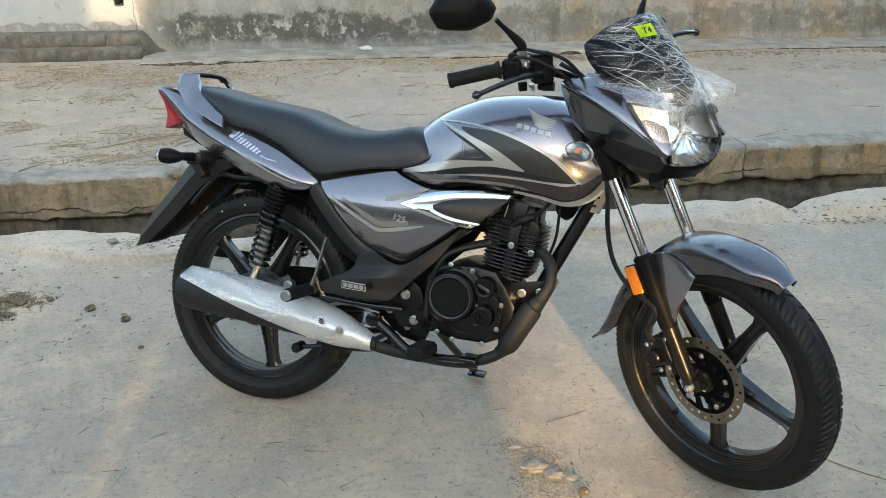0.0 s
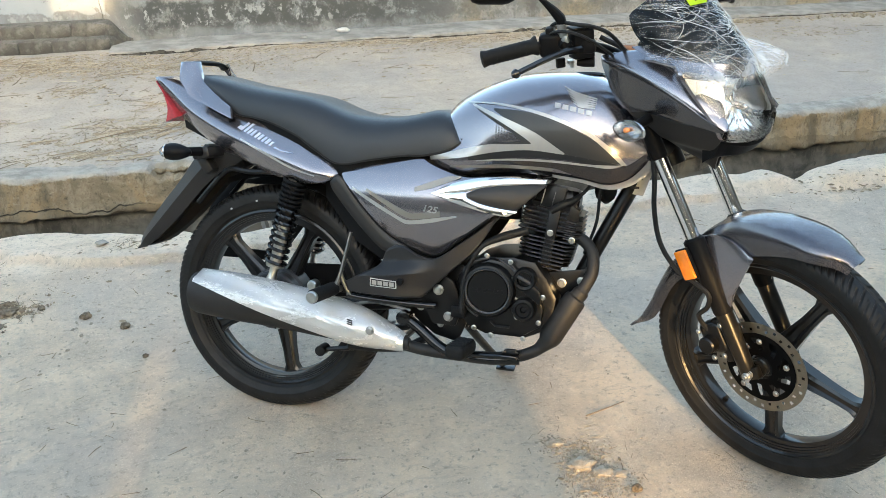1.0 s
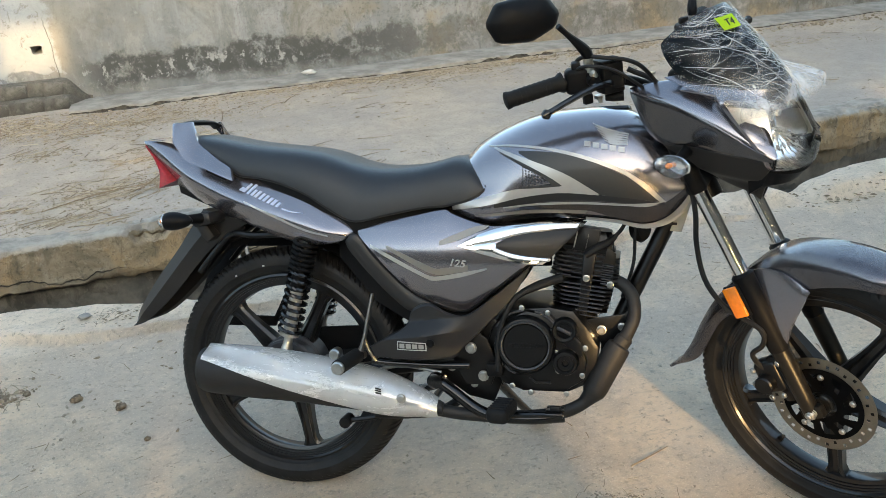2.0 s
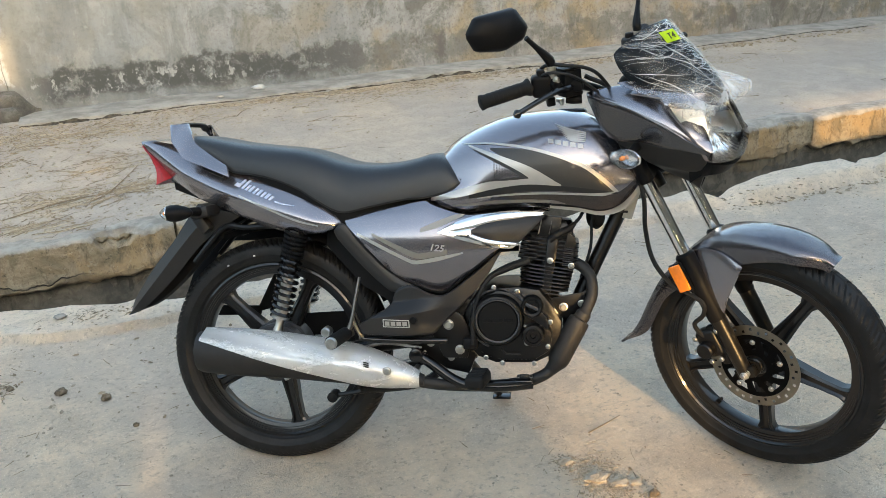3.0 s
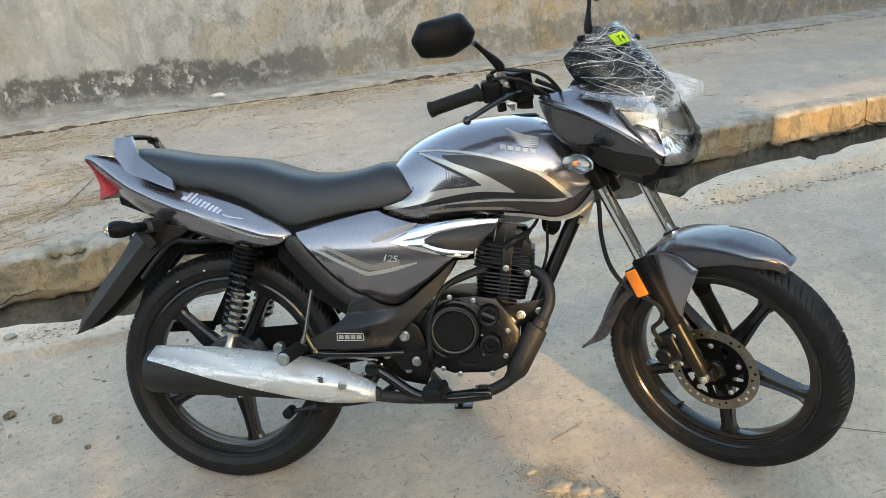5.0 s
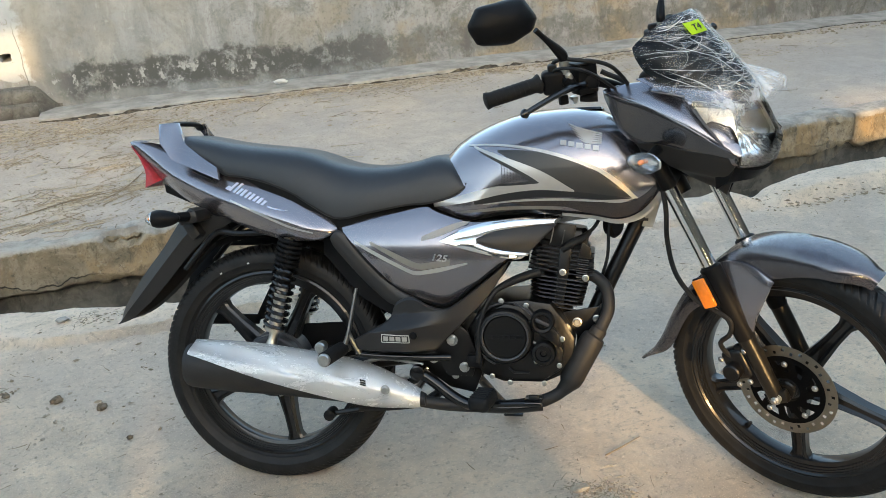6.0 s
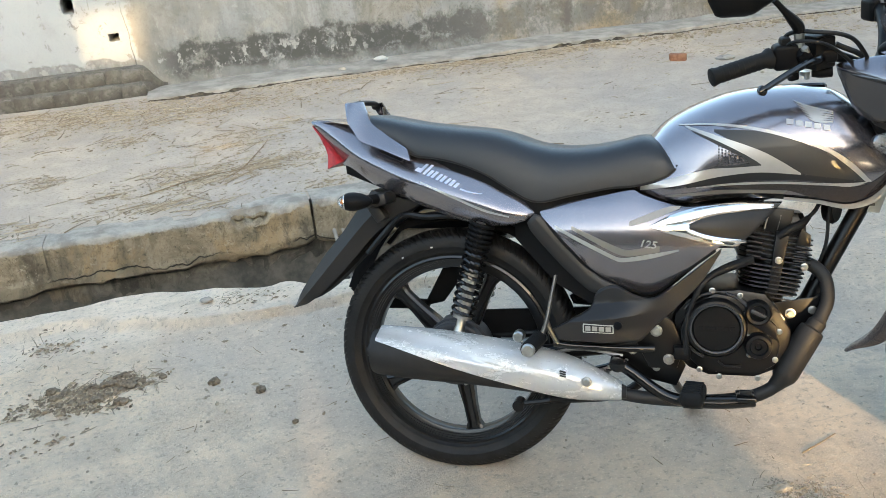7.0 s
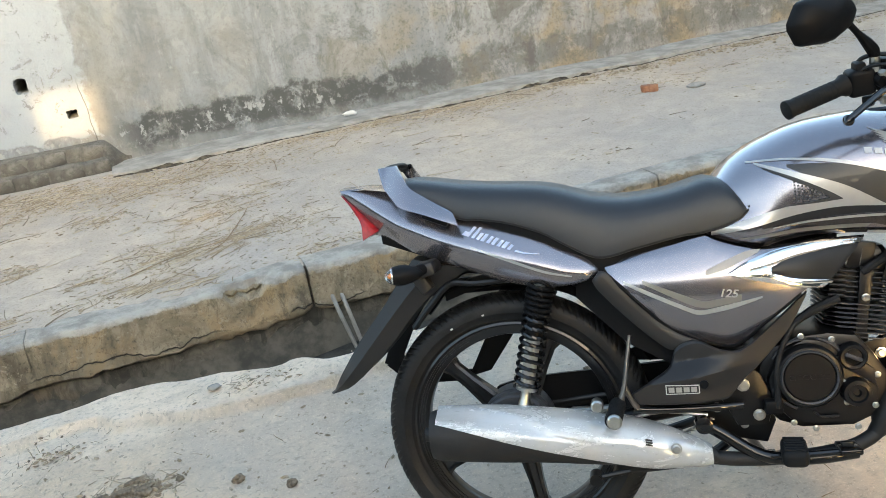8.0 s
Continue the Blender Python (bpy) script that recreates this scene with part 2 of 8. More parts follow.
def kerb_material():
    k = Nodes("old_kerb_concrete")
    z = k.axis("Z")
    mid, fine = k.noise(5, 9, 0.7, distortion=0.6), k.noise(50, 7, 0.74)
    c = k.mix(k.step(mid, 0.38, 0.62), (0.19, 0.158, 0.108), (0.335, 0.28, 0.195))
    # rusty ochre clouds, then dark damp ones that run down
    c = k.mix(k.step(k.noise(2.6, 7, 0.66, (1.0, 1.0, 0.6), 0.6), 0.48, 0.6, 0.0, 0.85), c, (0.345, 0.25, 0.14))
    c = k.mix(k.step(k.noise(4.5, 8, 0.68, (1.0, 1.0, 0.35), 0.4), 0.52, 0.62, 0.0, 0.7), c, (0.095, 0.08, 0.055))
    c = k.mix(k.step(k.noise(3.1, 8, 0.7, (1, 1, 0.6)), 0.57, 0.64, 0.0, 0.5), c, (0.38, 0.33, 0.25))
    c = k.mix(k.step(k.noise(15, 9, 0.78, (1.0, 1.0, 0.6), 0.4), 0.5, 0.64, 0.0, 0.6), c, (0.075, 0.062, 0.042))
    c = k.mix(k.step(k.noise(24, 8, 0.75, None, 0.5), 0.58, 0.64, 0.0, 0.55), c, (0.4, 0.35, 0.265))
    c = k.mix(k.step(fine, 0.34, 0.46, 0.6, 0.0), c, (0.06, 0.05, 0.035))
    # spalled fissures that run along the lower half
    path = k.math("ADD", z, k.math("MULTIPLY", k.math("SUBTRACT", k.noise(1.9, 5, 0.6, (1.0, 1.0, 0.15)), 0.5), 0.3))
    slit = k.math("ABSOLUTE", k.math("ADD", path, 0.05), 0)
    slit = k.math("MULTIPLY", k.step(slit, 0.0015, 0.005, 1.0, 0.0), k.step(k.noise(1.7, 3, 0.5), 0.46, 0.54))
    c = k.mix(k.math("MULTIPLY", slit, 0.9), c, (0.016, 0.013, 0.009))
    low = k.step(path, -0.055, -0.05, 1.0, 0.0)
    c = k.mix(k.math("MULTIPLY", low, 0.4), c, (0.12, 0.09, 0.052))
    # pale dusty cement over the top edge
    top = k.math("ADD", z, k.math("MULTIPLY", k.math("SUBTRACT", k.noise(9, 9, 0.7), 0.5), 0.09))
    c = k.mix(k.step(top, 0.088, 0.1, 0.0, 0.92), c, k.mix(k.step(k.noise(8, 8, 0.72), 0.38, 0.62), (0.235, 0.224, 0.2), (0.4, 0.38, 0.34)))
    h = k.math("SUBTRACT", k.math("ADD", mid, k.math("MULTIPLY", k.noise(19, 8, 0.74), 0.5)), slit)
    return k.done(c, 0.95, k.bump(fine, 0.8, 0.006, k.bump(h, 0.9, 0.03)))


def dirt_material(name, a, b, scale=12.0):
    k = Nodes(name)
    mid, fine = k.noise(scale, 8, 0.65), k.noise(scale * 9, 5, 0.7)
    c = k.mix(k.step(mid, 0.35, 0.65), a, b)
    return k.done(c, 0.95, k.bump(fine, 0.6, 0.004, k.bump(mid, 0.5, 0.02)))


def film_material():
    """Thin clear wrapping: mostly see-through, with short bright creases."""
    k = Nodes("clear_film")
    n, l = k.n, k.l
    n.remove(k.b)
    veil, height = None, None
    for turn, along, across, seed, width, peak in ((0.35, 3.2, 36, 0.0, 0.03, 0.2), (-0.3, 3.6, 40, 3.0, 0.03, 0.2), (0.5, 4, 60, 11.0, 0.05, 0.2), (-0.1, 4, 56, 17.0, 0.05, 0.2)):
        p, t, q, u = n.new("ShaderNodeMapping"), n.new("ShaderNodeTexNoise"), n.new("ShaderNodeMapping"), n.new("ShaderNodeTexNoise")
        p.vector_type = "TEXTURE"
        p.inputs["Rotation"].default_value, p.inputs["Scale"].default_value, p.inputs["Location"].default_value = (turn, 0, 0), (1 / 6, 1 / along, 1 / across), (seed, seed * 0.3, seed * 0.7)
        t.inputs["Scale"].default_value, t.inputs["Detail"].default_value, t.inputs["Distortion"].default_value = 1.0, 1.0, 0.25
        q.inputs["Scale"].default_value, q.inputs["Location"].default_value = (12, 12, 14), (seed, 5, seed)
        u.inputs["Scale"].default_value, u.inputs["Detail"].default_value = 1.0, 2
        l.new(k.co, p.inputs["Vector"])
        l.new(p.outputs[0], t.inputs["Vector"])
        l.new(k.co, q.inputs["Vector"])
        l.new(q.outputs[0], u.inputs["Vector"])
        ridge = k.step(k.math("ABSOLUTE", k.math("SUBTRACT", t.outputs["Fac"], 0.5), 0), 0.0, width, peak, 0.0)
        ridge = k.math("MULTIPLY", ridge, k.step(u.outputs["Fac"], 0.4, 0.56))
        veil = ridge if veil is None else k.math("MAXIMUM", veil, ridge)
        height = t.outputs["Fac"] if height is None else k.math("ADD", height, t.outputs["Fac"])
    veil = k.math("MAXIMUM", veil, k.step(k.noise(13, 5, 0.62, (1.0, 0.7, 1.5), 0.5), 0.52, 0.78, 0.0, 0.14))
    veil = k.math("MAXIMUM", veil, k.math("MULTIPLY", k.step(k.axis("Z"), 1.035, 0.985), k.step(k.noise(22, 5, 0.65), 0.34, 0.7, 0.06, 0.42)))
    normal = k.bump(height, 0.06, 0.002)
    clear, white, gloss = n.new("ShaderNodeBsdfTransparent"), n.new("ShaderNodeBsdfDiffuse"), n.new("ShaderNodeBsdfGlossy")
    white.inputs["Color"].default_value = (0.8, 0.82, 0.84, 1)
    gloss.inputs["Roughness"].default_value = 0.2
    a, b, fr = n.new("ShaderNodeMixShader"), n.new("ShaderNodeMixShader"), n.new("ShaderNodeFresnel")
    fr.inputs["IOR"].default_value = 1.24
    for sk in (gloss, fr):
        l.new(normal, sk.inputs["Normal"])
    l.new(veil, a.inputs[0])
    l.new(clear.outputs[0], a.inputs[1])
    l.new(white.outputs[0], a.inputs[2])
    l.new(k.math("MULTIPLY", fr.outputs[0], 0.28), b.inputs[0])
    l.new(a.outputs[0], b.inputs[1])
    l.new(gloss.outputs[0], b.inputs[2])
    l.new(b.outputs[0], n["Material Output"].inputs["Surface"])
    return k.m


GROUND, PLATFORM, WALL, KERB = ground_material(), platform_material(), wall_material(), kerb_material()
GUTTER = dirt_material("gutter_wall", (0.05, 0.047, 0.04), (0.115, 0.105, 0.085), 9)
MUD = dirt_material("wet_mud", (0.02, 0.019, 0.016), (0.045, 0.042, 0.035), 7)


def rubble_material():
    """Damp masonry: dark runs of slime over grey-brown stone."""
    k = Nodes("damp_rubble")
    mid, fine = k.noise(9, 9, 0.7, distortion=0.8), k.noise(46, 7, 0.74)
    runs = k.noise(8, 7, 0.68, (1.0, 1.0, 0.22))
    c = k.mix(k.step(mid, 0.36, 0.64), (0.055, 0.05, 0.04), (0.15, 0.136, 0.108))
    c = k.mix(k.step(k.noise(3.1, 7, 0.65), 0.5, 0.62, 0.0, 0.6), c, (0.17, 0.135, 0.085))
    c = k.mix(k.step(runs, 0.48, 0.6, 0.0, 0.75), c, (0.03, 0.028, 0.023))
    c = k.mix(k.step(k.noise(20, 8, 0.75), 0.58, 0.66, 0.0, 0.5), c, (0.2, 0.185, 0.15))
    # colour darkens and gloss rises towards the bottom of the face
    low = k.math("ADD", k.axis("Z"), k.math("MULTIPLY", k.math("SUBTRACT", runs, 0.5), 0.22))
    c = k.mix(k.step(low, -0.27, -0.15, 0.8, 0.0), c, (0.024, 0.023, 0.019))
    return k.done(c, k.step(low, -0.3, -0.12, 0.55, 0.93), k.bump(fine, 0.9, 0.006, k.bump(mid, 0.8, 0.025)))


RUBBLE = rubble_material()
STRIP = dirt_material("grey_screed", (0.21, 0.2, 0.18), (0.34, 0.325, 0.295), 6)


def brick_material():
    k = Nodes("mossy_brick")
    r = k.n.new("ShaderNodeObjectInfo").outputs["Random"]
    mid, fine = k.noise(11, 9, 0.72, distortion=0.6), k.noise(70, 6, 0.72)
    c = k.mix(r, (0.12, 0.114, 0.1), (0.185, 0.174, 0.15))
    c = k.mix(k.step(mid, 0.38, 0.6), k.mix(0.55, c, (0.055, 0.052, 0.043)), c)
    c = k.mix(k.step(k.noise(6, 8, 0.7), 0.55, 0.64, 0.0, 0.4), c, (0.27, 0.26, 0.235))
    return k.done(c, 0.95, k.bump(fine, 0.8, 0.005, k.bump(mid, 0.9, 0.03)))


OLDBRICK = brick_material()
TANLUMP = dirt_material("tan_earth", (0.3, 0.245, 0.18), (0.46, 0.395, 0.31), 60)
GAP_SHADE = dirt_material("gap_shade_and_dirt", (0.03, 0.026, 0.02), (0.095, 0.08, 0.06), 30)
LUMP = dirt_material("dried_mud", (0.085, 0.063, 0.041), (0.25, 0.195, 0.135), 70)
UNSEEN_WALL = dirt_material("dark_unseen_wall", (0.035, 0.027, 0.022), (0.075, 0.058, 0.046), 2.5)
REDBRICK = dirt_material("red_brick", (0.2, 0.09, 0.05), (0.32, 0.16, 0.09), 25)


def litter_material(name, a, b, c, rough=0.8):
    """Dry stalks or leaves, each of its own shade."""
    k = Nodes(name)
    r = k.n.new("ShaderNodeNewGeometry").outputs["Random Per Island"]
    col = k.mix(k.step(r, 0.0, 0.55), a, b)
    col = k.mix(k.step(r, 0.6, 1.0), col, c)
    col = k.mix(k.step(k.noise(60, 4), 0.4, 0.7, 0.0, 0.4), col, tuple(v * 0.6 for v in b))
    return k.done(col, rough)


STRAW = litter_material("straw", (0.175, 0.136, 0.092), (0.29, 0.235, 0.16), (0.44, 0.38, 0.28))
LEAF = litter_material("dry_leaf", (0.17, 0.128, 0.08), (0.29, 0.228, 0.15), (0.42, 0.355, 0.255), 0.8)
BROWNLEAF = litter_material("brown_leaf", (0.1, 0.068, 0.04), (0.21, 0.15, 0.092), (0.38, 0.29, 0.18), 0.8)
DUNG = litter_material("crumbled_litter", (0.1, 0.07, 0.043), (0.2, 0.148, 0.095), (0.42, 0.34, 0.23), 0.9)
EARTH = litter_material("tan_clods", (0.21, 0.165, 0.115), (0.3, 0.245, 0.18), (0.42, 0.36, 0.275), 0.9)
BITS = litter_material("crumbled_chaff", (0.19, 0.15, 0.1), (0.3, 0.245, 0.17), (0.42, 0.36, 0.265), 0.9)
STICK = mat("bare_twig", (0.22, 0.16, 0.1), 0.85, vary=0.3)

PAINT = mat("grey_metallic_paint", (0.228, 0.215, 0.236), 0.23, 0.88, 1.0, vary=0.05, scale=300)
DARKER_GREY = mat("darker_grey_metallic_paint", (0.082, 0.077, 0.081), 0.22, 0.85, 1.0, vary=0.05, scale=300)
DARKPAINT = mat("dark_grey_paint", (0.014, 0.0137, 0.015), 0.35, 0.3, 0.35, vary=0.05, scale=200)
TANKDARK = mat("tank_paint_dark_reflection", (0.05, 0.042, 0.042), 0.2, 0.6, 0.6, vary=0.05, scale=300)
SATIN = mat("satin_dark_plastic", (0.016, 0.0157, 0.0163), 0.42, 0.1, vary=0.06, scale=120, bump=0.03, bump_scale=500, spec=0.4)
BLACK = mat("black_plastic", (0.0055, 0.0055, 0.006), 0.48, vary=0.15, scale=30, bump=0.05, bump_scale=600, spec=0.12)
GLOSSBLACK = mat("gloss_black", (0.005, 0.005, 0.0055), 0.2, coat=0.3, spec=0.4)
ENGINE = mat("black_engine_paint", (0.0045, 0.0044, 0.0047), 0.3, vary=0.2, scale=40, bump=0.015, bump_scale=500, spec=0.36)
EXHAUST = mat("matt_black_exhaust", (0.017, 0.0168, 0.017), 0.55, vary=0.2, scale=25, bump=0.06, bump_scale=250, spec=0.3)
RUBBER = mat("tyre_rubber", (0.0092, 0.0092, 0.0094), 0.5, vary=0.6, scale=25, bump=0.06, bump_scale=300, spec=0.28)
GRIP = mat("grip_rubber", (0.007, 0.007, 0.007), 0.7, vary=0.15, bump=0.15, bump_scale=500, spec=0.25)
RIM = mat("dark_alloy", (0.009, 0.0087, 0.009), 0.32, 0.2, 0.45, vary=0.12, scale=40, spec=0.4)
HUB = mat("grey_painted_drum", (0.05, 0.05, 0.053), 0.42, 0.3, vary=0.15, scale=40, bump=0.05, bump_scale=300)
SEAT = mat("black_vinyl", (0.0115, 0.0132, 0.016), 0.42, vary=0.12, scale=15, bump=0.12, bump_scale=900, spec=0.55)
CHROME = mat("chrome", (0.86, 0.855, 0.84), 0.12, 1.0, rough_vary=0.05, scale=20)
DAMPER = mat("pale_grey_damper", (0.32, 0.315, 0.29), 0.45, vary=0.1)
HANGER = mat("grey_cast_hanger", (0.16, 0.158, 0.15), 0.38, 0.75, vary=0.15)
STEEL = mat("zinc_steel", (0.5, 0.49, 0.46), 0.32, 1.0, vary=0.2, scale=90)
DISC = mat("brushed_disc_steel", (0.42, 0.39, 0.33), 0.38, 1.0, vary=0.12, scale=60)
FORK = mat("satin_fork_alloy", (0.022, 0.02, 0.017), 0.3, 0.6, vary=0.15, scale=40)
SILVERDECAL = mat("silver_decal", (0.40, 0.385, 0.365), 0.33, 0.5, 0.6, vary=0.04, scale=80)
PALEDECAL = mat("pale_decal", (0.6, 0.6, 0.58), 0.4, 0.1, 0.4)
LILAC = mat("lilac_decal", (0.46, 0.49, 0.6), 0.35, 0.2, 0.5)
TANDECAL = mat("warm_grey_decal", (0.22, 0.2, 0.175), 0.35, 0.4, 0.6)
GREYDECAL = mat("mid_grey_decal", (0.021, 0.021, 0.0205), 0.45, 0.1, 0.2, vary=0.1, scale=300)
AMBER = mat("amber_reflector", (0.75, 0.2, 0.015), 0.2, coat=0.8, vary=0.15, scale=80)
RED = mat("red_lens", (0.25, 0.006, 0.012), 0.3, coat=0.2, spec=0.3, vary=0.35, scale=110, bump=0.3, bump_scale=120)

REFLECTOR = mat("lamp_reflector", (0.92, 0.92, 0.9), 0.1, 0.78, vary=0.12, scale=60, bump=0.12, bump_scale=45)
SIDELAMP = mat("satin_reflector", (0.62, 0.62, 0.6), 0.34, 0.6, vary=0.12, scale=40)
FOIL = mat("pale_foil", (0.72, 0.72, 0.71), 0.16, 0.75, vary=0.2, scale=60, bump=0.2, bump_scale=60)
BULB = mat("amber_bulb", (0.85, 0.25, 0.05), 0.2, coat=0.5)
SCREEN = mat("smoked_screen", (0.004, 0.0055, 0.008), 0.16, spec=0.1)
MIRROR = mat("mirror_glass", (0.8, 0.8, 0.8), 0.02, 1.0)
LIME = mat("lime_sticker", (0.62, 0.85, 0.03), 0.6)
INK = mat("black_ink", (0.02, 0.02, 0.02), 0.6)
CARD = mat("cream_card", (0.42, 0.4, 0.34), 0.6, vary=0.1)
FILM = film_material()
CREASE = mat("film_fold", (0.8, 0.83, 0.87), 0.2, alpha=0.42, spec=0.5)


def lens_material():
    """Thin clear plastic: see-through with a gloss that grows at a slant."""
    m = bpy.data.materials.new("clear_lens")
    m.use_nodes = True
    n, l = m.node_tree.nodes, m.node_tree.links
    n.remove(n["Principled BSDF"])
    clear, gloss, mixer, fr = n.new("ShaderNodeBsdfTransparent"), n.new("ShaderNodeBsdfGlossy"), n.new("ShaderNodeMixShader"), n.new("ShaderNodeFresnel")
    gloss.inputs["Roughness"].default_value = 0.03
    fr.inputs["IOR"].default_value = 1.5
    l.new(fr.outputs[0], mixer.inputs[0])
    l.new(clear.outputs[0], mixer.inputs[1])
    l.new(gloss.outputs[0], mixer.inputs[2])
    l.new(mixer.outputs[0], n["Material Output"].inputs["Surface"])
    return m


LENS = lens_material()


def shield_material():
    """Chrome shield under scuffed, cloudy film."""
    k = Nodes("scuffed_chrome_shield")
    streak, fine = k.noise(14, 8, 0.75, (0.6, 2.0, 2.0), 1.0), k.noise(90, 6, 0.8)
    fog = k.step(k.math("ADD", streak, k.math("MULTIPLY", fine, 0.35)), 0.62, 0.86)
    k.b.inputs["Metallic"].default_value = 0.35
    c = k.mix(fog, (0.93, 0.93, 0.92), (0.76, 0.757, 0.745))
    c = k.mix(k.step(k.noise(120, 5, 0.7, (0.5, 1.5, 1.5)), 0.6, 0.7, 0.0, 0.5), c, (0.4, 0.39, 0.375))
    return k.done(c, k.step(fog, 0.0, 1.0, 0.14, 0.45), k.bump(streak, 0.12, 0.002))


SHIELD = shield_material()

# ---- building helpers ----
def finish(bm, material, name, angle=35.0):
    bmesh.ops.recalc_face_normals(bm, faces=bm.faces)
    me = bpy.data.meshes.new(name)
    for fc in bm.faces:
        fc.smooth = True
    bm.to_mesh(me)
    bm.free()
    me.set_sharp_from_angle(angle=radians(angle))
    me.materials.append(material)
    return me


def part(name, bm, material, parent, label="", m=None, angle=35.0):
    me = bm if isinstance(bm, bpy.types.Mesh) else finish(bm, material, name, angle)
    ob = new(name, me)
    ob.parent = parent
    if m is not None:
        ob.matrix_basis = m
    if label:
        tagged(ob, label)
    return ob


def spline(pts, n):
    """n points along a smooth curve through pts (of any dimension)."""
    p = np.array(pts, float)
    d = np.r_[0, np.cumsum(np.maximum(np.linalg.norm(np.diff(p, axis=0), axis=1), 1e-6) ** 0.7)]
    g = np.empty_like(p)
    g[1:-1] = (p[2:] - p[:-2]) / (d[2:] - d[:-2])[:, None]
    g[0], g[-1] = (p[1] - p[0]) / (d[1] - d[0]), (p[-1] - p[-2]) / (d[-1] - d[-2])
    t = np.linspace(0, d[-1], n)
    i = np.clip(np.searchsorted(d, t, "right") - 1, 0, len(p) - 2)
    h = (d[i + 1] - d[i])[:, None]
    s = ((t - d[i])[:, None]) / h
    return (2 * s**3 - 3 * s**2 + 1) * p[i] + (s**3 - 2 * s**2 + s) * h * g[i] + (-2 * s**3 + 3 * s**2) * p[i + 1] + (s**3 - s**2) * h * g[i + 1]


def graph(*pts):
    """A smooth function x -> y through points of rising x."""
    q = spline([(a, b) for a, b in pts], 240)
    return lambda x: float(np.interp(x, q[:, 0], q[:, 1]))


def loft(rings, closed=True, cap=True):
    bm = bmesh.new()
    vs = [[bm.verts.new(v) for v in r] for r in rings]
    for a, b in zip(vs, vs[1:]):
        k = len(a)
        for i in range(k if closed else k - 1):
            j = (i + 1) % k
            bm.faces.new((a[i], a[j], b[j], b[i]))
    if cap and closed:
        bm.faces.new(vs[0][::-1])
        bm.faces.new(vs[-1])
    return bm


def merge(*bms):
    out = bmesh.new()
    for b in bms:
        me = bpy.data.meshes.new("tmp")
        b.to_mesh(me)
        b.free()
        out.from_mesh(me)
        bpy.data.meshes.remove(me)
    return out


def moved(bm, m):
    bm.transform(m)
    return bm


def tube(pts, r, n=10, steps=0, flat=1.0):
    """A round bar along pts; r is one radius or one for each given point."""
    p = np.array(pts, float)
    rr = np.full(len(p), float(r)) if isinstance(r, (int, float)) else np.array(r, float)
    if steps:
        q = spline(np.c_[p, rr], steps)
        p, rr = q[:, :3], q[:, 3]
    t = np.gradient(p, axis=0)
    t /= np.linalg.norm(t, axis=1)[:, None]
    ref = np.array([0, 1, 0.0]) if abs(t[0][1]) < 0.8 else np.array([1.0, 0, 0])
    rings = []
    for c, d, w in zip(p, t, rr):
        a = np.cross(d, ref)
        a /= np.linalg.norm(a)
        b = np.cross(d, a)
        rings.append([tuple(c + w * (math.cos(k) * a * flat + math.sin(k) * b)) for k in np.linspace(0, 2 * math.pi, n, endpoint=False)])
    return loft(rings)


def lathe(profile, n=24, closed_profile=False):
    """Turn a profile of (radius, y) round the y axis."""
    rings = [[(r * math.cos(a), y, r * math.sin(a)) for a in np.linspace(0, 2 * math.pi, n, endpoint=False)] for r, y in profile]
    if closed_profile:
        rings.append(rings[0])
        bm = loft(rings, True, False)
        bmesh.ops.remove_doubles(bm, verts=bm.verts, dist=1e-6)
        return bm
    return loft(rings)


def block(sx, sy, sz, bevel=0.004, seg=2):
    bm = bmesh.new()
    bmesh.ops.create_cube(bm, size=1)
    bm.transform(Matrix.Diagonal((sx, sy, sz, 1)))
    if bevel:
        bmesh.ops.bevel(bm, geom=bm.edges[:], offset=bevel, segments=seg, affect="EDGES", profile=0.5)
    return bm


def plate(pts, y0, y1, bevel=0.002):
    """A flat plate with the side outline pts (x, z), from y0 to y1, with eased edges."""
    bm = bmesh.new()
    f = bm.faces.new([bm.verts.new((x, y0, z)) for x, z in pts])
    g = bmesh.ops.extrude_face_region(bm, geom=[f])
    bmesh.ops.translate(bm, verts=[v for v in g["geom"] if isinstance(v, bmesh.types.BMVert)], vec=(0, y1 - y0, 0))
    if bevel:
        bmesh.ops.bevel(bm, geom=bm.edges[:], offset=bevel, segments=2, affect="EDGES", profile=0.6)
    return bm


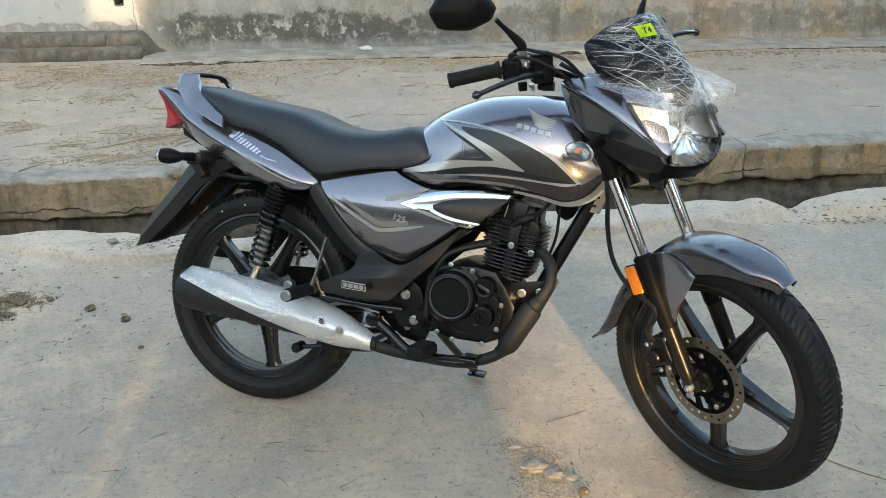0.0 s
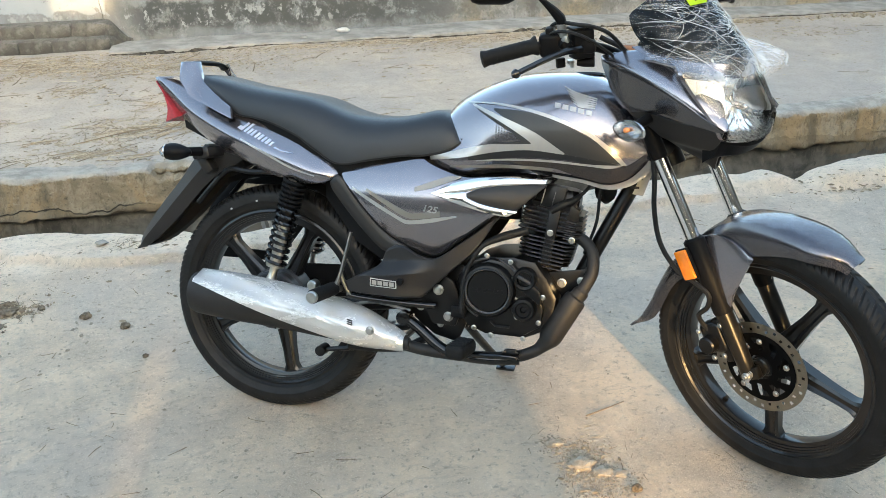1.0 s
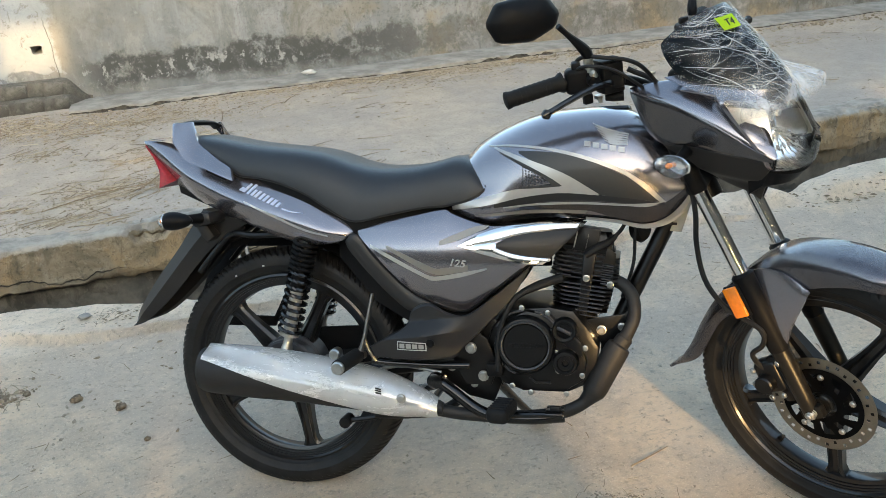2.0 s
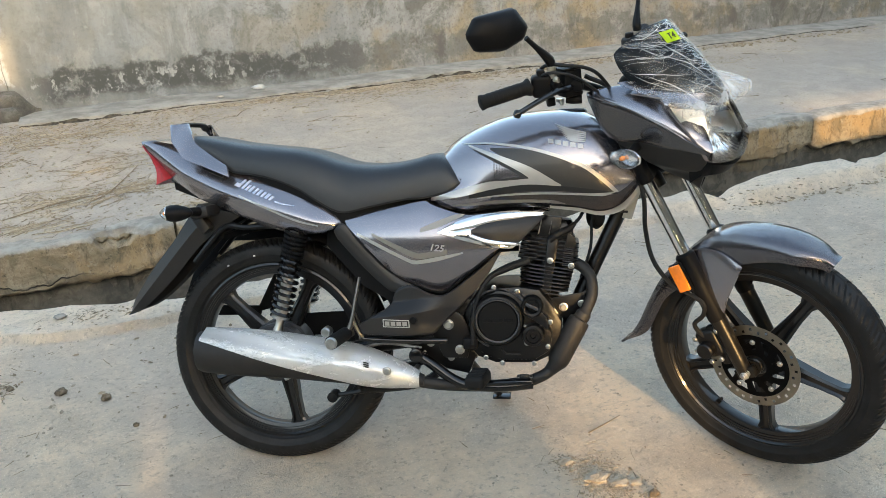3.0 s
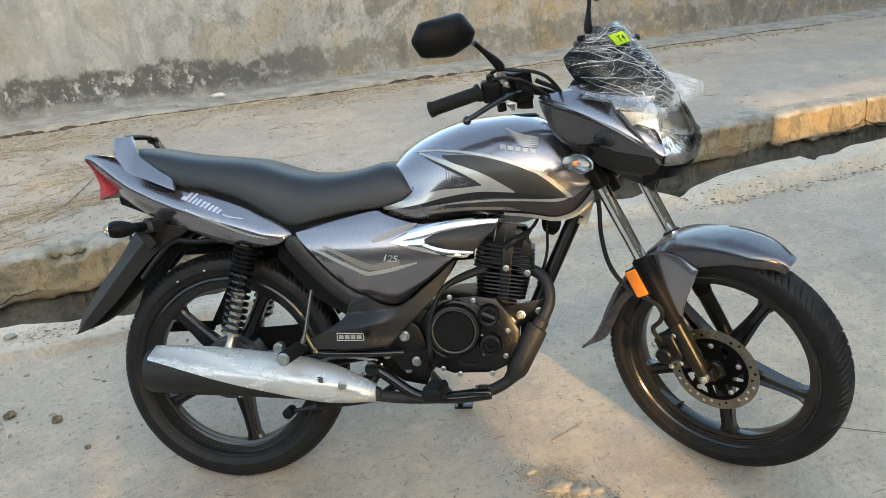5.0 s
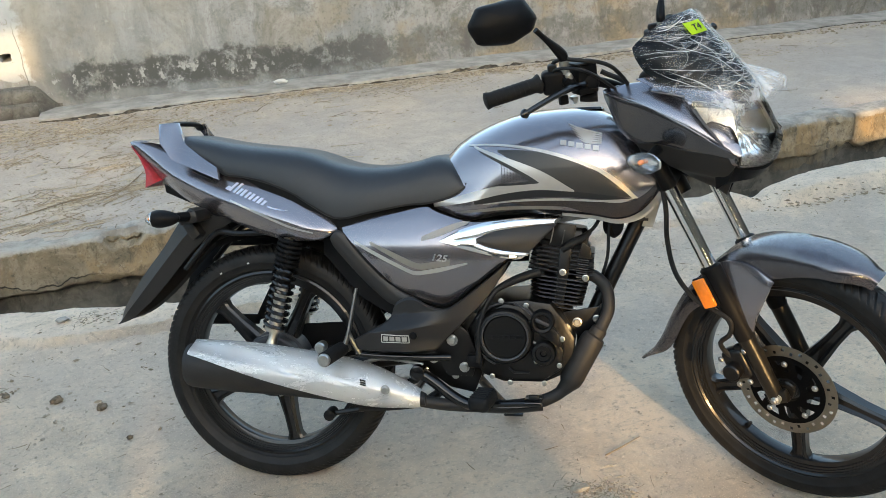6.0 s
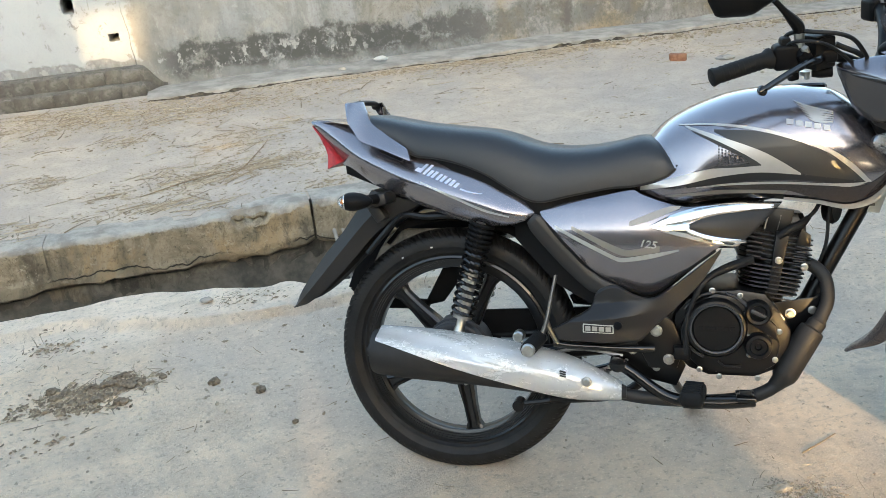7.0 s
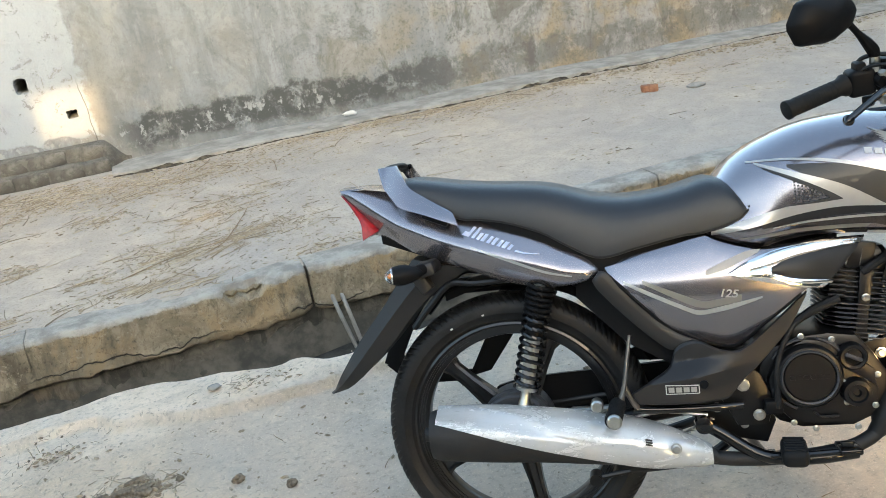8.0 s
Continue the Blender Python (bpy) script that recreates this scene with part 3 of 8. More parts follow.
def panel(up, lo, yf, th=0.004, nu=28, nv=9, roll=0.004, side=-1):
    """A thin shell between two side-view curves (x, z); its outer face lies at side * yf(x, z), its rim rolls inwards."""
    a, b = spline(up, nu), spline(lo, nu)
    bm = bmesh.new()
    out, inn = [], []
    for j in range(nv):
        s = j / (nv - 1)
        ro, ri = [], []
        for i in range(nu):
            x, z = b[i] * (1 - s) + a[i] * s
            e = min(s, 1 - s) * (nv - 1)
            ee = min(i, nu - 1 - i)
            k = roll * (max(0, 1 - e) ** 2 + max(0, 1 - ee) ** 2 * 0.7)
            y = yf(x, z) - k
            ro.append(bm.verts.new((x, side * y, z)))
            ri.append(bm.verts.new((x, side * (y - th), z)))
        out.append(ro)
        inn.append(ri)
    for g, flip in ((out, False), (inn, True)):
        for j in range(nv - 1):
            for i in range(nu - 1):
                q = (g[j][i], g[j][i + 1], g[j + 1][i + 1], g[j + 1][i])
                bm.faces.new(q[::-1] if flip else q)
    rim = [(0, i) for i in range(nu)] + [(j, nu - 1) for j in range(1, nv)] + [(nv - 1, i) for i in range(nu - 2, -1, -1)] + [(j, 0) for j in range(nv - 2, 0, -1)]
    for (j, i), (l, k) in zip(rim, rim[1:] + rim[:1]):
        bm.faces.new((out[j][i], inn[j][i], inn[l][k], out[l][k]))
    bmesh.ops.remove_doubles(bm, verts=bm.verts, dist=1e-5)
    return bm


def decal(up, lo, yf, lift=0.0012, nu=30, nv=4, side=-1):
    return panel(up, lo, lambda x, z: yf(x, z) + lift, 0.0011, nu, nv, 0.0, side)


def flat_text(body, size, place):
    """Characters of the built-in font as a thin mesh; place maps the plane of the text into space."""
    curve = bpy.data.curves.new("text", "FONT")
    curve.body, curve.size, curve.align_x, curve.align_y, curve.offset = body, size, "CENTER", "CENTER", size * 0.02
    tmp = bpy.data.objects.new("text", curve)
    scene.collection.objects.link(tmp)
    me = bpy.data.meshes.new_from_object(tmp.evaluated_get(bpy.context.evaluated_depsgraph_get()))
    bpy.data.objects.remove(tmp)
    b = bmesh.new()
    b.from_mesh(me)
    bpy.data.meshes.remove(me)
    for v in b.verts:
        v.co = place(v.co.x, v.co.y)
    return b


def bolt(parent, at, r=0.007, m=None, label="", axis="y", material=None):
    """A hexagon bolt head whose face looks along -y."""
    r *= 0.82
    bm = lathe([(r * 1.35, 0.0), (r * 1.35, -0.0015), (r, -0.002), (r, -r * 0.75), (r * 0.8, -r * 0.95)], 10)
    bm.transform(Matrix.Translation(at))
    return part("bolt", bm, material or STEEL, parent, label, m, 20)

# ---- the street: u runs along the kerb, v across it towards the wall ----
STREET = Matrix.Rotation(radians(30.3), 4, "Z")
GUT_NEAR, GUT_FAR, WALL_V = 1.27, 2.03, 4.72


def hump(x, a, b):
    s = min(1.0, max(0.0, (x - a) / (b - a)))
    return s * s * (3 - 2 * s)


def setting(name, bm, material, label, category, angle=35.0):
    ob = new(name, finish(bm, material, name, angle))
    ob.matrix_world = STREET
    return tagged(ob, label, category, kind="structure")


def ground_z(u, v):
    """Street level: flat, with a low broken lip along the gutter."""
    wob = noise.noise((u * 1.1, v * 1.1, 0.3)) * 0.006 + noise.noise((u * 5, v * 5, 2.7)) * 0.002
    e = v - 0.09 * hump(-u, 0.5, 1.2) + 0.03 * noise.noise((u * 2.3, 0.0, 5.1)) + 0.015 * noise.noise((u * 9, 0.0, 1.1))
    step = hump(u, 1.9, 2.4)
    e2 = v - 0.12 * hump(-u, 0.5, 1.2) + 0.05 * noise.noise((u * 2.6, 0.0, 3.3)) + 0.03 * noise.noise((u * 9, 0.0, 6.1)) + 0.014 * noise.noise((u * 27, 0.0, 2.0)) + 0.006 * noise.noise((u * 60, 0.0, 4.0))
    soft = hump(e, 0.85, 1.12) * 0.022 + hump(e2, 1.05, 1.066) * 0.034 + hump(e2, 1.09, 1.2) * 0.01
    hard = hump(e, 1.085, 1.15) * 0.07
    lip = soft * (1 - step) + hard * step
    gap = max(math.exp(-(((u - 2.55) / 0.09) ** 2)), 0.5 * math.exp(-(((u - 3.50) / 0.018) ** 2)))
    near = max(0.0, 1 - math.hypot(u - 0.6, v) / 12)
    return -0.006 + wob * near + lip * (1 - 0.85 * gap) + 0.012 * noise.noise((u * 6, v * 8, 9.0)) * hump(e, 1.0, 1.2)


def sheet(us, vs, zf, edge=None):
    bm = bmesh.new()
    g = [[bm.verts.new((u, v + (edge(u, v) if edge else 0), zf(u, v))) for u in us] for v in vs]
    for a, b in zip(g, g[1:]):
        for i in range(len(us) - 1):
            bm.faces.new((a[i], a[i + 1], b[i + 1], b[i]))
    return bm


def rag(u, k=0.0):
    return 0.035 * noise.noise((u * 1.7, k, 0.0)) + 0.02 * noise.noise((u * 7, k, 3.0)) + 0.008 * noise.noise((u * 25, k, 6.0))


def lip_shift(u):
    """The broken edge leans further out at one end and steps back beside the kerb's joint."""
    return 0.13 * hump(-u, 0.35, 1.0) - 0.09 * hump(u, -0.33, -0.22) * (1 - hump(u, 0.2, 0.5)) + 0.05 * hump(u, 2.7, 2.9) - 0.07 * hump(u, 3.47, 3.5) * (1 - hump(u, 3.55, 3.9))


US = [-80, -40, -20, -12, -8, -6] + list(np.arange(-4.5, -2.6, 0.055)) + list(np.arange(-2.6, 4.6, 0.02)) + list(np.arange(4.6, 7.01, 0.055)) + [8, 10, 13, 18, 30, 50, 80]
VS = [-90, -45, -25, -14, -9, -6, -4.5, -3.5] + list(np.arange(-3.0, 0.9, 0.09)) + list(np.arange(0.9, 1.0, 0.025)) + list(np.arange(1.0, 1.275, 0.008))
bm = sheet(US, VS, ground_z, lambda u, v: (rag(u) + lip_shift(u)) * hump(v, 1.05, 1.27))
# the lip's broken edge drops into the gutter
bm.verts.ensure_lookup_table()
last = bm.verts[:][-len(US):]
low = [bm.verts.new((v.co.x, v.co.y + 0.015, v.co.z - 0.06)) for v in last]
for i in range(len(US) - 1):
    bm.faces.new((last[i], last[i + 1], low[i + 1], low[i]))
setting("ground", bm, GROUND, "dusty grey concrete street with a worn, broken edge", "ground", 38)

# gutter: near wall, bed, far wall
bm = sheet(US, [0, 1, 2, 3, 4, 5], lambda u, k: (0.0, -0.16, -0.34, -0.36, -0.34, 0.02)[k] + 0.012 * noise.noise((u * 4, k, 0)),
           lambda u, k: (GUT_NEAR - 0.01 + lip_shift(u), GUT_NEAR + 0.02 + lip_shift(u), GUT_NEAR + 0.06 + lip_shift(u), 1.66, GUT_FAR + 0.0, GUT_FAR + 0.075)[k] - k + rag(u, k) * 0.6)
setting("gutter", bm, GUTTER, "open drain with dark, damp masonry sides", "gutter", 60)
# rough rubble face under the kerb slabs
FACE = list(np.linspace(-0.34, -0.02, 17))
bm = bmesh.new()
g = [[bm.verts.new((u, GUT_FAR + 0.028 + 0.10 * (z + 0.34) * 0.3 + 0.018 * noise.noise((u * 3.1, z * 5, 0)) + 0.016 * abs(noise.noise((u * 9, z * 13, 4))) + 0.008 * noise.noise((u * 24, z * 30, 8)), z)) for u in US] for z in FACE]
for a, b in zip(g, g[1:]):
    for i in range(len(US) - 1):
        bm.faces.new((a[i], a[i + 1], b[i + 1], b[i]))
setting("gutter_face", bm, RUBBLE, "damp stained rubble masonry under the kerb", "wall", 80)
bm = sheet(US, [1.30, 1.5, 1.7, 1.9, 2.03], lambda u, v: -0.30 + 0.02 * noise.noise((u * 3, v * 6, 4)))
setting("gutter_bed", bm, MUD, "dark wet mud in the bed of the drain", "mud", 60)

# the trodden platform between kerb and wall
def platform_z(u, v):
    base = 0.105 + (v - GUT_FAR) * 0.0855
    return base + 0.014 * noise.noise((u * 1.3, v * 1.3, 7)) + 0.005 * noise.noise((u * 6, v * 6, 1))


PV = [2.10] + list(np.arange(2.2, 4.5, 0.1)) + [4.5]
setting("pavement", sheet(US, PV, platform_z), PLATFORM, "beige trodden earth platform strewn with chaff", "ground", 60)

# narrow screed strip at the wall's foot
def strip_broken(u):
    return 0.25 + 0.75 * hump(u, 1.0, 2.0) * (1 - hump(u, 4.0, 4.8)) + 0.6 * math.exp(-(((u + 0.4) / 0.3) ** 2))


def strip_edge(u):
    """How far the strip's broken front edge strays."""
    broken = 1.3 * strip_broken(u)
    return 0.035 * noise.noise((u * 0.9, 0, 0)) + broken * (0.028 * noise.noise((u * 5.1, 0, 4)) + 0.014 * noise.noise((u * 17, 2, 8)))


def strip_section(u):
    r = strip_edge(u)
    z = platform_z(u, 4.37) + 0.001 + 0.016 * strip_broken(u)
    return [(u, 4.34 + r, z - 0.06), (u, 4.345 + r, z + 0.008), (u, 4.362 + r, z + 0.016), (u, 4.40 + r, z + 0.02), (u, 4.55, z + 0.022), (u, 4.735, z + 0.034)]


def gap_shade_section(u):
    """Dark ribbon before the strip: shade and dirt under its broken edge, as colour."""
    r = strip_edge(u)
    open_ = 0.3 + 0.9 * math.exp(-(((u + 0.35) / 0.3) ** 2)) + 1.0 * math.exp(-(((u - 2.5) / 0.7) ** 2))
    w = max(0.0, open_ * (0.008 + 0.022 * noise.noise((u * 2.3, 3, 1)) + 0.028 * noise.noise((u * 8.3, 5, 2)) + 0.02 * noise.noise((u * 27, 5, 7))))
    h = min(0.022, w * 0.8)
    z = platform_z(u, 4.33)
    return [(u, 4.342 + r - w, z - 0.004), (u, 4.341 + r - w * 0.6, z + 0.004), (u, 4.337 + r, z + 0.005), (u, 4.3385 + r, z + 0.005 + h), (u, 4.35 + r, z + 0.004 + h)]


SU = list(np.arange(-0.90, 7, 0.022)) + [9, 14, 25, 60]
setting("screed_strip", loft([strip_section(u) for u in SU], False, False), STRIP, "grey cement strip along the foot of the wall", "plinth", 50)
setting("shade_ribbon", loft([gap_shade_section(u) for u in SU if u < 8], False, False), GAP_SHADE, "dark ribbon of painted shade and dirt along the cement strip", "soil", 60)

# wall with two drain holes
HOLES = [(-1.32, 0.96, 0.042, 0.05), (-1.06, 0.72, 0.035, 0.03)]
HOLE_RIM = 1.7        # the plain square round a hole, against the hole's half width
wu = sorted(set([-60, -25, -12, -6, -3] + list(np.arange(-2.4, 6, 0.3)) + [8, 12, 25, 60] + [h[0] + s * h[2] * HOLE_RIM for h in HOLES for s in (-1, 1)]))
wz = sorted(set([0.0, 0.2, 0.4, 0.6, 0.85, 1.1, 1.4, 1.8, 2.3] + [h[1] + s * h[3] * HOLE_RIM for h in HOLES for s in (-1, 1)]))
bm = bmesh.new()
front = [[bm.verts.new((u, WALL_V + 0.004 * noise.noise((u * 0.9, z, 0)), z)) for u in wu] for z in wz]
corner = {}
for j in range(len(wz) - 1):
    for i in range(len(wu) - 1):
        mid = ((wu[i] + wu[i + 1]) / 2, (wz[j] + wz[j + 1]) / 2)
        q = (front[j][i], front[j][i + 1], front[j + 1][i + 1], front[j + 1][i])
        inside = [h for h in HOLES if abs(mid[0] - h[0]) < h[2] * HOLE_RIM and abs(mid[1] - h[1]) < h[3] * HOLE_RIM]
        if not inside:
            bm.faces.new(q)
            continue
        for v in q:          # the cells round a hole may be split by the grid: keep their outermost corners
            hu, hz = inside[0][:2]
            key = (HOLES.index(inside[0]), v.co.x > hu, v.co.z > hz)
            if key not in corner or abs(v.co.x - hu) + abs(v.co.z - hz) > abs(corner[key].co.x - hu) + abs(corner[key].co.z - hz):
                corner[key] = v
for k, (hu, hz, hw, hh) in enumerate(HOLES):
    loop, seg = [], 8
    for c in range(4 * seg):
        a = 2 * math.pi * (c + 0.5) / (4 * seg) - math.pi
        r = 1 / max(abs(math.cos(a)), abs(math.sin(a))) ** 0.8
        r *= 1 + 0.16 * noise.noise((math.cos(a) * 1.6, math.sin(a) * 1.6, k * 7.0)) + 0.12 * noise.noise((math.cos(a) * 5, math.sin(a) * 5, k * 5.0))
        loop.append((hu + hw * r * math.cos(a), hz + hh * r * math.sin(a)))
    rim = [bm.verts.new((u, WALL_V + 0.004, z)) for u, z in loop]
    deep = [bm.verts.new((hu + (u - hu) * 0.9, WALL_V + 0.05, hz + (z - hz) * 0.9)) for u, z in loop]
    back = [bm.verts.new((hu + (u - hu) * 0.8, WALL_V + 0.85, hz + (z - hz) * 0.8)) for u, z in loop]
    quad = [corner[k, *s] for s in ((False, False), (True, False), (True, True), (False, True))]
    for c in range(4 * seg):
        d = (c + 1) % (4 * seg)
        bm.faces.new((rim[c], rim[d], quad[c // seg]))
        if c // seg != d // seg:
            bm.faces.new((rim[d], quad[d // seg], quad[c // seg]))
        bm.faces.new((rim[c], deep[c], deep[d], rim[d]))
        bm.faces.new((deep[c], back[c], back[d], deep[d]))
    bm.faces.new(back)
top_f = front[-1]
top_b = [bm.verts.new((v.co.x, WALL_V + 0.9, v.co.z)) for v in top_f]
foot_b = [bm.verts.new((v.co.x, WALL_V + 0.9, 0.0)) for v in top_f]
for i in range(len(wu) - 1):
    bm.faces.new((top_f[i], top_f[i + 1], top_b[i + 1], top_b[i]))
    bm.faces.new((top_b[i], top_b[i + 1], foot_b[i + 1], foot_b[i]))
setting("wall_back", bm, WALL, "weathered grey plaster wall, whitewashed at one end, mould along its foot", "wall", 30)

# plain unseen wall added across the street; its slots shape the sun patches
SUN_SLOTS = [(-2.52, -2.08, 3.12, 3.5), (-1.66, -1.42, 2.41, 2.49), (-1.20, -1.14, 0.0, 1.78), (-0.105, 0.335, 0.0, 2.1), (3.02, 4.6, 1.95, 2.3)]
TOP, bms = 4.2, []


def slab(a, b, z0, z1):
    if z1 == TOP and a > 2.0:
        z1 = 7.0          # the added wall stands taller at this end
    bms.append(moved(block(b - a, 0.3, z1 - z0, 0.004), Matrix.Translation(((a + b) / 2, -8.5, (z0 + z1) / 2))))


at = -45.0
for a, b, z0, z1 in SUN_SLOTS:
    slab(at, a, -0.1, TOP)
    if z0 > 0:
        slab(a, b, -0.1, z0)
    slab(a, b, z1, TOP)
    at = b
slab(at, 45.0, -0.1, TOP)
setting("unseen_wall_front", merge(*bms), UNSEEN_WALL, "plain dark unseen wall across the street, slotted to shape the sun", "wall")

# plain unseen walls added to close both ends of the street
for name, u, h in (("unseen_wall_east", 13.0, 6.0), ("unseen_wall_west", -14.0, 4.5)):
    setting(name, moved(block(0.3, 13.2, h + 0.1, 0.004), Matrix.Translation((u, -1.75, h / 2 - 0.05))), UNSEEN_WALL, "plain dark unseen wall added to close the street", "wall")

# ---- the motorcycle: x forward, y to its left, z up, from the rear wheel's foot ----
BIKE = new("motorcycle")
BIKE.matrix_world = pose(0, 0, -0.006, -12.99, -0.365, 0)
tagged(BIKE, "grey metallic commuter motorcycle leaning on its side stand, wrapped windscreen", "motorcycle")
RAKE = radians(26.5)
AXLE_F, AXLE_R = Vector((1.285, 0, 0.305)), Vector((0, 0, 0.305))
PIVOT = AXLE_F + Vector((-math.cos(RAKE), 0, -math.sin(RAKE))) * 0.056
HEAD = Vector((-math.sin(RAKE), 0, math.cos(RAKE)))
STEER = Matrix.Translation(PIVOT) @ Matrix.Rotation(radians(-37.2), 4, HEAD) @ Matrix.Translation(-PIVOT)


def mirrored(bm):
    bm.transform(Matrix.Diagonal((1, -1, 1, 1)))
    return bm


def pair(name, make, material, parent=None, label="", m=None, angle=35.0):
    """A part on the right side and its twin on the left; returns the right one."""
    r = part(name, make(), material, parent or BIKE, label, m, angle)
    part(name, mirrored(make()), material, parent or BIKE, label, m, angle)
    return r


# -- wheels --
def tyre_mesh(R, w, blocks):
    """A tyre of outer radius R and width w: ribbed walls, and slanted tread grooves cut as real steps."""
    half = [(0.238, -0.62), (0.241, -0.70), (0.2425, -0.715), (0.246, -0.80), (0.2475, -0.83), (0.2495, -0.835), (0.262, -0.965), (0.2635, -0.985), (0.2655, -0.985), (0.276, -1.0), (0.2835, -0.965), (0.289, -0.915), (0.2935, -0.83), (0.2975, -0.72), (0.3005, -0.58), (0.303, -0.42), (0.3045, -0.24), (0.305, -0.09)]
    prof = half + [(0.3028, 0.0)] + [(a, -b) for a, b in half[::-1]]
    mid = len(half)
    n = blocks * 6
    bm = bmesh.new()
    g = []
    for i in range(n):
        ring = []
        for k, (r, sw) in enumerate(prof):
            d = abs(k - mid)
            cut = 0.0
            ph = i % 6
            long_one = (i // 6) % 2 == 0
            if 2 <= d <= 8 and ph in (1, 2) and (long_one or d >= 4):
                cut = 0.0042 if d <= 6 else 0.002
            a = 2 * math.pi * (i - 1.15 * min(d, 9) - (0.35 * max(0, d - 4))) / n
            rr = (r - cut) * R / 0.305
            ring.append(bm.verts.new((rr * math.cos(a), sw * w / 2, rr * math.sin(a))))
        g.append(ring)
    for i in range(n):
        a, b = g[i], g[(i + 1) % n]
        for k in range(len(prof) - 1):
            bm.faces.new((a[k], a[k + 1], b[k + 1], b[k]))
    return bm


def rim_mesh():
    prof = [(0.2445, -0.030), (0.2455, -0.034), (0.240, -0.036), (0.236, -0.0315), (0.2337, -0.031), (0.2332, -0.0278), (0.2292, -0.027), (0.2287, -0.0238), (0.2243, -0.0228), (0.2238, -0.0192), (0.2168, -0.0175), (0.214, -0.0165), (0.2125, -0.012)]
    prof = prof + [(a, -b) for a, b in prof[::-1]] + [(0.226, 0.022), (0.226, -0.022)]
    return lathe(prof, 72, True)


def spoke_mesh(a):
    """One tapered spoke with a raised spine on each flank."""
    rings = []
    for r, hw, t in ((0.045, 0.027, 0.021), (0.09, 0.022, 0.019), (0.15, 0.0165, 0.0165), (0.195, 0.016, 0.0155), (0.209, 0.022, 0.0155), (0.216, 0.034, 0.015)):
        rings.append([(r, t * 0.72, hw), (r, t, hw * 0.62), (r, t * 0.62, hw * 0.34), (r, t * 0.62, -hw * 0.34), (r, t, -hw * 0.62), (r, t * 0.72, -hw),
                      (r, -t * 0.72, -hw), (r, -t, -hw * 0.62), (r, -t * 0.62, -hw * 0.34), (r, -t * 0.62, hw * 0.34), (r, -t, hw * 0.62), (r, -t * 0.72, hw)])
    bm = loft(rings)
    bm.transform(Matrix.Rotation(radians(-a), 4, "Y"))
    return bm


def wheel(name, at, width, first, m, label, radius=0.305):
    place = (m or Matrix()) @ Matrix.Translation(at)
    w = part(name, rim_mesh(), RIM, BIKE, label, place, 30)
    part("tyre", tyre_mesh(radius, width, 112), RUBBER, w, "black tyre with slanted grooves", None, 24)
    for k in range(5):
        part("spoke", spoke_mesh(first + 72 * k), RIM, w, "", None, 28)
    return w


REAR = wheel("rear_wheel", AXLE_R + Vector((-0.004, 0, -0.002)), 0.096, 136, None, "dark alloy rear wheel with five spokes", 0.311)
FRONT = wheel("front_wheel", AXLE_F, 0.084, 57, STEER, "dark alloy front wheel with five spokes")
part("hub", lathe([(0.03, -0.06), (0.055, -0.055), (0.068, -0.045), (0.078, -0.03), (0.085, -0.022), (0.085, 0.03), (0.06, 0.06), (0.02, 0.07)], 40), HUB, REAR)
part("brake_drum", lathe([(0.02, -0.075), (0.045, -0.073), (0.05, -0.062), (0.075, -0.06), (0.08, -0.055), (0.08, -0.03)], 40), HUB, REAR)
part("hub", lathe([(0.014, -0.055), (0.024, -0.054), (0.03, -0.045), (0.034, -0.03), (0.05, -0.026), (0.05, 0.026), (0.03, 0.05), (0.014, 0.055)], 32), RIM, FRONT)
part("valve_stem", tube([(-0.122, 0, -0.176), (-0.115, -0.006, -0.165), (-0.109, -0.014, -0.156), (-0.104, -0.02, -0.149)], [0.0075, 0.0055, 0.0042, 0.0042], 10), RUBBER, FRONT)
# chalk ticks on the rear tyre
for a in (118, 101):
    bm = block(0.004, 0.002, 0.006, 0)
    bm.transform(Matrix.Rotation(radians(-a), 4, "Y") @ Matrix.Translation((0.272, -0.0468, 0)))
    part("chalk_mark", bm, PALEDECAL, REAR, "white chalk tick on the tyre")

# -- front brake --
def disc_mesh():
    """A drilled steel ring."""
    bm = bmesh.new()
    n = 96
    radii = (0.112, 0.105, 0.098, 0.091, 0.084)
    g = [[bm.verts.new((r * math.cos(2 * math.pi * i / n), 0, r * math.sin(2 * math.pi * i / n))) for i in range(n)] for r in radii]
    for k in range(len(radii) - 1):
        for i in range(n):
            j = (i + 1) % n
            if (k == 1 and i % 6 == 1) or (k == 2 and i % 6 == 4) or (k == 1 and i % 12 == 7 and False):
                continue
            bm.faces.new((g[k][i], g[k][j], g[k + 1][j], g[k + 1][i]))
    bmesh.ops.solidify(bm, geom=bm.faces[:], thickness=0.004)
    return bm


DISC_Y = -0.058
disc = part("brake_disc", moved(disc_mesh(), Matrix.Translation((0, DISC_Y, 0))), DISC, FRONT, "drilled steel brake disc", None, 30)
bm = bmesh.new()
n = 60
radii = (0.086, 0.074, 0.060, 0.046, 0.03)
g = [[bm.verts.new((r * math.cos(2 * math.pi * (i + (4 - k) * 0.9) / n), DISC_Y - 0.001, r * math.sin(2 * math.pi * (i + (4 - k) * 0.9) / n))) for i in range(n)] for k, r in enumerate(radii)]
for k in range(4):
    for i in range(n):
        if k in (1, 2) and i % 6 in (1, 2, 3):
            if not (k == 2 and i % 6 == 3):
                continue
        j = (i + 1) % n
        bm.faces.new((g[k][i], g[k][j], g[k + 1][j], g[k + 1][i]))
bmesh.ops.solidify(bm, geom=bm.faces[:], thickness=0.005)
